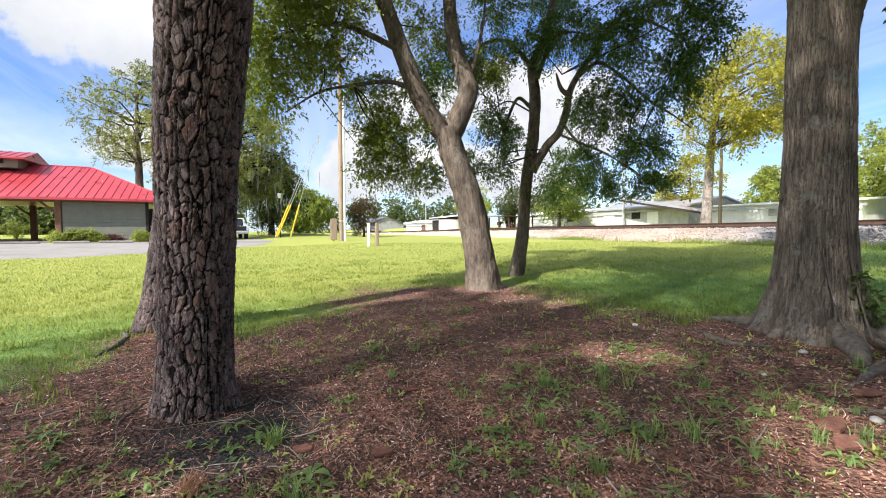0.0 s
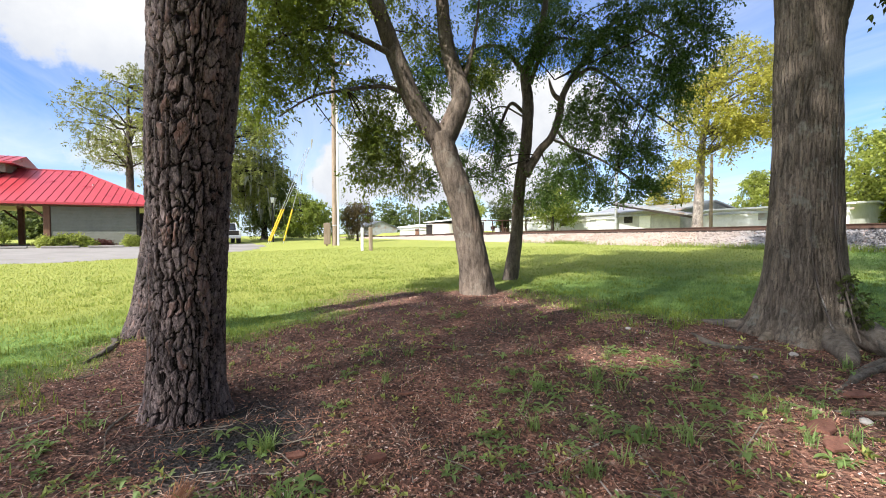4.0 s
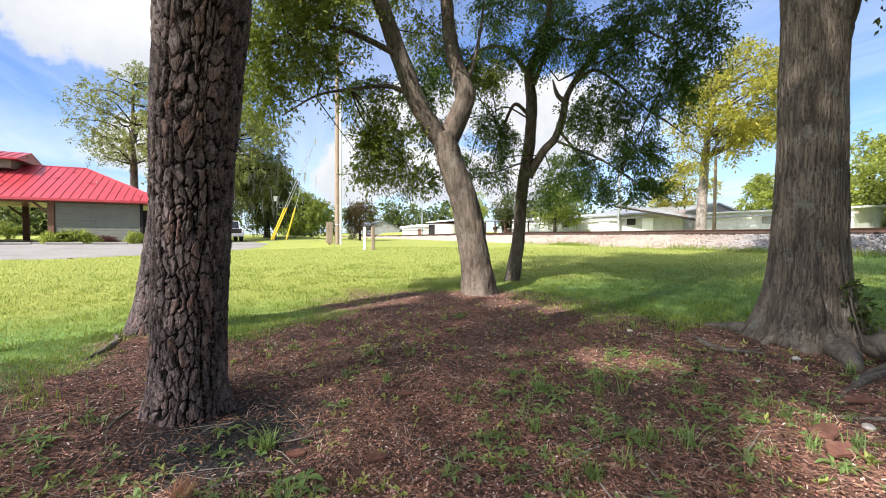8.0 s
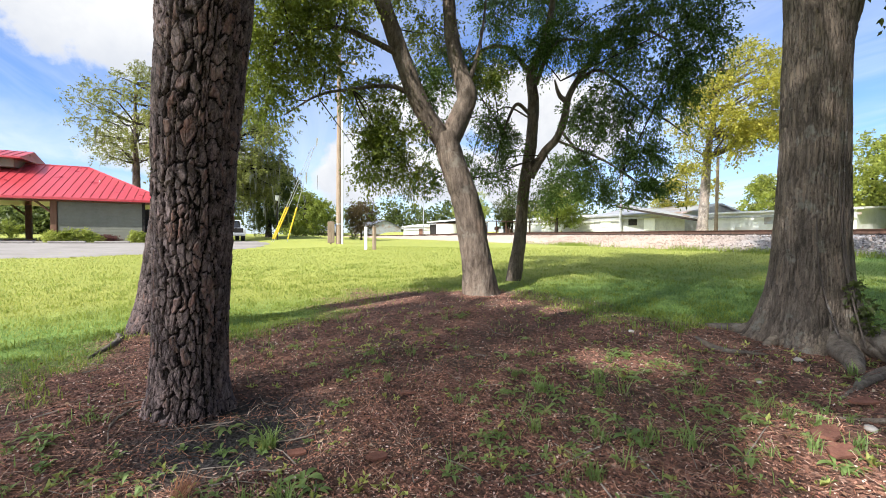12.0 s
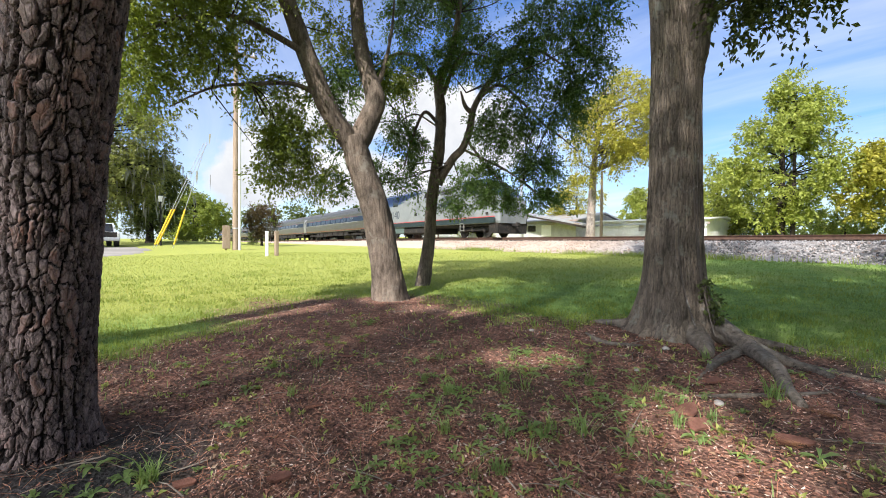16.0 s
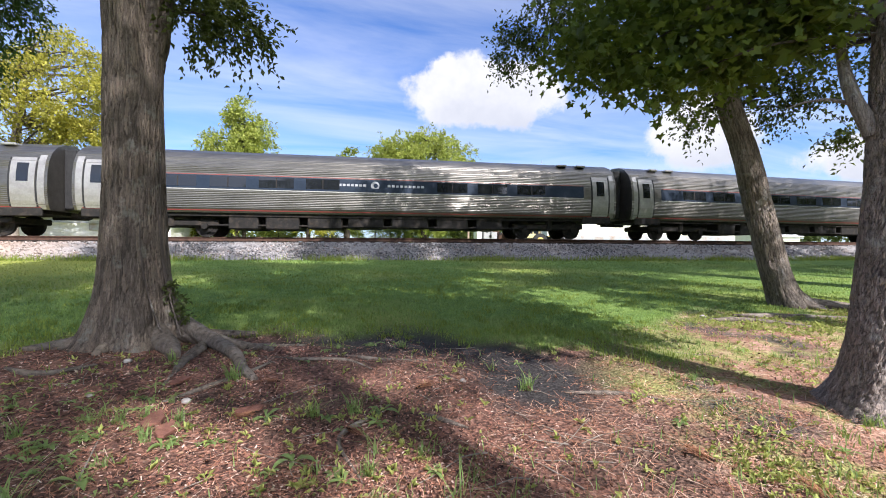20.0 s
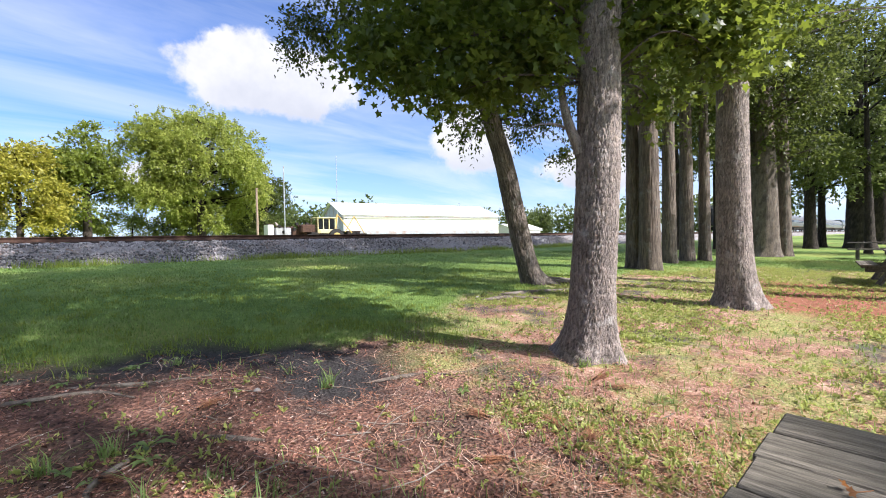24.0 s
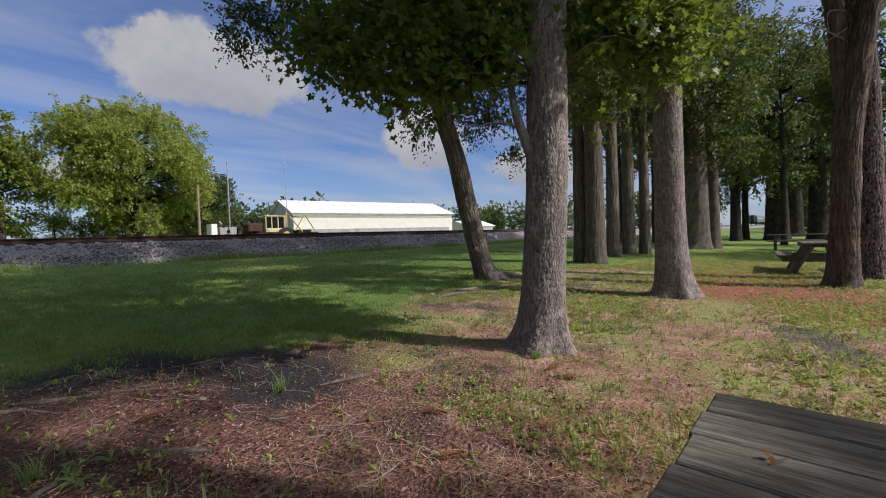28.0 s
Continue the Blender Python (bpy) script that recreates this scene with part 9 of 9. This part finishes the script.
    x, y, d = x[keep], y[keep], d[keep]
    v, f = blades(x, y, spot_z(x, y), r.uniform(0.02, 0.09, len(x)), 0.0014 + 0.0007 * d, r, 0.7)
    tagged(solid("sparse_grass", fast_mesh("sparse_grass", v, f), WEED), "thin grass coming through straw and mulch", "grass", kind="stuff")


def litter():
    r = np.random.default_rng(409)
    brown = island_mat("dead_leaves", [(0, (0.08, 0.04, 0.027)), (0.5, (0.19, 0.10, 0.065)), (0.85, (0.30, 0.19, 0.12)), (1, (0.5, 0.42, 0.32))])
    x, y, d, r = scatter(5200, 0.9, 12.0, -100, 130, 410)
    mu, st, so = zones(x, y)
    keep = np.maximum(mu, st) > 0.3
    p = np.stack([x, y, spot_z(x, y) + 0.012], -1)[keep]
    w = r.normal(0, 1, p.shape)
    w[:, 2] = 0.05
    v, f = leaf_cloud(p, w / np.linalg.norm(w, axis=1)[:, None], 1, 0.01, 0.028, 0.5, 0.0, 411, 0.5)
    v[:, 2] = np.maximum(v[:, 2], spot_z(v[:, 0], v[:, 1]) + 0.002)
    tagged(solid("dead_leaves", fast_mesh("dead_leaves", v, f), brown), "dry brown leaves scattered on the ground", "leaves", kind="stuff")
    # twigs and thin roots at the surface
    pieces = []
    for k in range(240):
        x, y, d, rr = scatter(1, 0.9, 7.5, -70, 130, 2000 + k)
        mu, st, so = zones(x, y)
        if max(mu[0], st[0]) < 0.4:
            continue
        a, ln = rr.uniform(0, 6.28), rr.uniform(0.06, 0.3)
        pts = []
        for s in (-1, -0.3, 0.4, 1):
            qx, qy = x[0] + ln * s * math.cos(a) + rr.normal(0, 0.02), y[0] + ln * s * math.sin(a) + rr.normal(0, 0.02)
            pts.append((qx, qy, float(spot_z(np.array(qx), np.array(qy))) + 0.008))
        v, f = tube(pts, [rr.uniform(0.0015, 0.005), 0.0015], 5, 7, closed=False)
        pieces.append((v, f))
    v, f = joined(pieces)
    tagged(solid("twigs", fast_mesh("twigs", v, f, True), surface("dry_twig", (0.12, 0.10, 0.08), (0.33, 0.29, 0.25), 9, 0.9, 0, 0.2)), "thin dry twigs lying in the mulch", "twigs", kind="stuff")
    # fallen sprays of orange needles and bark slabs
    orange = island_mat("orange_needles", [(0, (0.12, 0.05, 0.03)), (0.6, (0.26, 0.115, 0.06)), (1, (0.45, 0.24, 0.12))])
    for k, (x, y, s) in enumerate(((3.05, 1.66, 1.0), (2.12, 1.38, 0.8), (1.6, 1.4, 0.5), (-0.5, 2.62, 0.55), (2.94, 1.5, 0.8), (2.1, 1.2, 0.7), (-2.0, -0.5, 0.7), (-0.45, 3.2, 0.45), (-0.75, 3.5, 0.5), (0.05, 2.35, 0.5), (0.55, 2.9, 0.55), (1.9, 1.8, 0.6), (-1.95, -0.25, 0.9))):
        t = thing("needle_spray", Matrix.Translation((x, y, floor_at(x, y) + 0.01)) @ Matrix.Rotation(k * 1.3, 4, "Z"), "fallen spray of orange pine needles", "pine needles", "needle sprays on the ground")
        rr = np.random.default_rng(500 + k)
        n = 80
        a = rr.normal(0, 0.2, n)
        ln = rr.uniform(0.10, 0.24, n) * s
        z = np.stack([rr.uniform(-0.07, 0.05, n) * s, rr.normal(0, 0.018, n) * s, rr.uniform(0.006, 0.02, n)], -1)
        e = z + np.stack([np.cos(a) * ln, np.sin(a) * ln, rr.uniform(-0.008, 0.02, n)], -1)
        w = np.stack([-np.sin(a), np.cos(a), 0 * a], -1) * 0.0009
        v = np.stack([z - w, z + w, e + w, e - w], 1).reshape(-1, 3)
        f = np.array([[0, 1, 2, 3]]) + (np.arange(n) * 4)[:, None]
        solid("needles", fast_mesh("needles", v, f), orange, t)
        solid("stem", tube_mesh("stem", [(-0.06 * s, 0, 0.008), (0, 0, 0.014), (0.03, 0, 0.012)], [0.006, 0.006, 0.004], 6, 6), DARK_BARK, t)
    slab = surface("bark_slab", (0.12, 0.05, 0.035), (0.26, 0.12, 0.085), 20, 0.9, 0, 0.4)
    for k, (x, y, s) in enumerate(((-1.12, 3.36, 0.09), (-1.02, 2.66, 0.12), (-0.9, 2.5, 0.1), (-2.28, 0.25, 0.06), (-1.95, 0.6, 0.06), (-0.55, 2.7, 0.1), (-2.6, 1.0, 0.05), (-3.4, 1.6, 0.06))):
        rr = np.random.default_rng(600 + k)
        t = thing("bark_slab", Matrix.Translation((x, y, floor_at(x, y) + 0.012)) @ Matrix.Rotation(rr.uniform(0, 6), 4, "Z") @ Matrix.Rotation(0.15, 4, "X"), "reddish slab of fallen pine bark", "bark", "bark slabs in the mulch")
        out = [(s * math.cos(q) * rr.uniform(0.7, 1.2), 0.5 * s * math.sin(q) * rr.uniform(0.6, 1.2)) for q in np.linspace(0, 6.28, 9, endpoint=False)]
        part("slab", prism(out, 0.014, "z", 0), slab, t)
    pale = surface("pale_stone", (0.28, 0.26, 0.24), (0.46, 0.43, 0.4), 20, 0.85, 0, 0.2)
    for k, (x, y, s) in enumerate(((-1.75, 4.05, 0.035), (-0.95, 2.95, 0.03), (-2.9, 3.5, 0.03), (5.1, 4.95, 0.05), (0.9, 3.0, 0.025), (-1.6, 3.2, 0.02))):
        t = thing("pale_stone", Matrix.Translation((x, y, floor_at(x, y) + s * 0.3)), "small pale stone lying in the bed", "stone", "stones in the bed")
        bm = bmesh.new()
        bmesh.ops.create_icosphere(bm, subdivisions=2, radius=s)
        rr = np.random.default_rng(700 + k)
        for vtx in bm.verts:
            vtx.co *= rr.uniform(0.8, 1.12)
            vtx.co.z *= 0.6
        part("stone", bm, pale, t, smooth=True)
    # surface roots across the bed
    for k, (pts, rad) in enumerate((([(-0.72, 4.01), (-0.39, 3.83), (0.04, 3.65), (0.25, 3.4)], 0.016), ([(-0.1, 4.0), (0.35, 3.7), (0.75, 3.6)], 0.02), ([(0.49, 2.5), (0.6, 2.4), (0.72, 2.3)], 0.018), ([(-1.1, 3.0), (-0.8, 3.35), (-0.55, 3.75)], 0.02),
                                    ([(-2.5, 3.9), (-2.2, 3.75), (-1.9, 3.9)], 0.03), ([(-3.25, -0.62), (-3.0, -0.7), (-2.75, -0.66)], 0.01), ([(-5.4, -1.2), (-5.0, -1.1), (-4.5, -1.2)], 0.03), ([(5.6, 4.9), (6.4, 4.8), (7.3, 4.4)], 0.05), ([(5.0, 4.75), (5.5, 4.6), (6.1, 4.2)], 0.04),
                                    ([(0.3, 2.6), (0.0, 2.3), (0.1, 1.9)], 0.015), ([(1.7, 2.9), (2.1, 2.75), (2.3, 2.5)], 0.018))):
        t = thing("surface_root", Matrix.Identity(4), "grey tree root showing at the surface", "root", "roots at the surface")
        line = [(px, py, floor_at(px, py) + rad * 0.35) for px, py in pts]
        solid("root", tube_mesh("root", line, [rad * 0.4, rad, rad * 0.8, rad * 0.3], 10, 30, bump=bark_bump("smooth", rad, k)), ROOT_BARK, t)


chips()
needles()
lawn()
weeds()
litter()


# ---------------------------------------------------------------- ties under the rails, last
def ties():
    t = thing("track_ties", Matrix.Identity(4), "dark creosoted wooden ties in ballast", "ties", kind="structure")
    bm = box(0.23, 2.6, 0.18, (0, 0, 0), 0.012)
    me = bpy.data.meshes.new("tie")
    bm.to_mesh(me)
    bm.free()
    r = np.random.default_rng(13)
    plate = bpy.data.meshes.new("tie_plate")
    bm = box(0.19, 0.3, 0.02, (0, 0, 0), 0.004)
    bm.to_mesh(plate)
    bm.free()
    k = 0
    for x in np.arange(-40, 75, 0.5):
        o = solid("tie", me, TIE_WOOD, t)
        o.matrix_basis = pose(x + r.normal(0, 0.02), TRACK_Y + bend(x) + r.normal(0, 0.03), TIE_TOP - sink(x) - 0.085 + r.normal(0, 0.006), 0, 0, r.normal(-2.5 if x < 5 else -1 if x < 12 else 0, 0.8))
        if -8 < x < 30:
            p = solid("tie_plate", plate, RAIL_RUST, o)
            p.matrix_basis = pose(0, -0.75, 0.098)
    far = np.r_[np.arange(-300, -40, 0.5), np.arange(75, 300, 0.5)]
    v0 = np.array([(a, b, c) for a in (-0.115, 0.115) for b in (-1.3, 1.3) for c in (-0.09, 0.09)])
    f0 = np.array([(0, 1, 3, 2), (4, 6, 7, 5), (0, 4, 5, 1), (2, 3, 7, 6), (1, 5, 7, 3), (0, 2, 6, 4)])
    v = (v0[None] + np.stack([far, TRACK_Y + bend(far), TIE_TOP - sink(far) - 0.085], -1)[:, None]).reshape(-1, 3)
    f = (f0[None] + (np.arange(len(far)) * 8)[:, None, None]).reshape(-1, 4)
    o = solid("far_ties", fast_mesh("far_ties", v, f), TIE_WOOD, t)
    o["kind"] = "stuff"


ties()

motions()
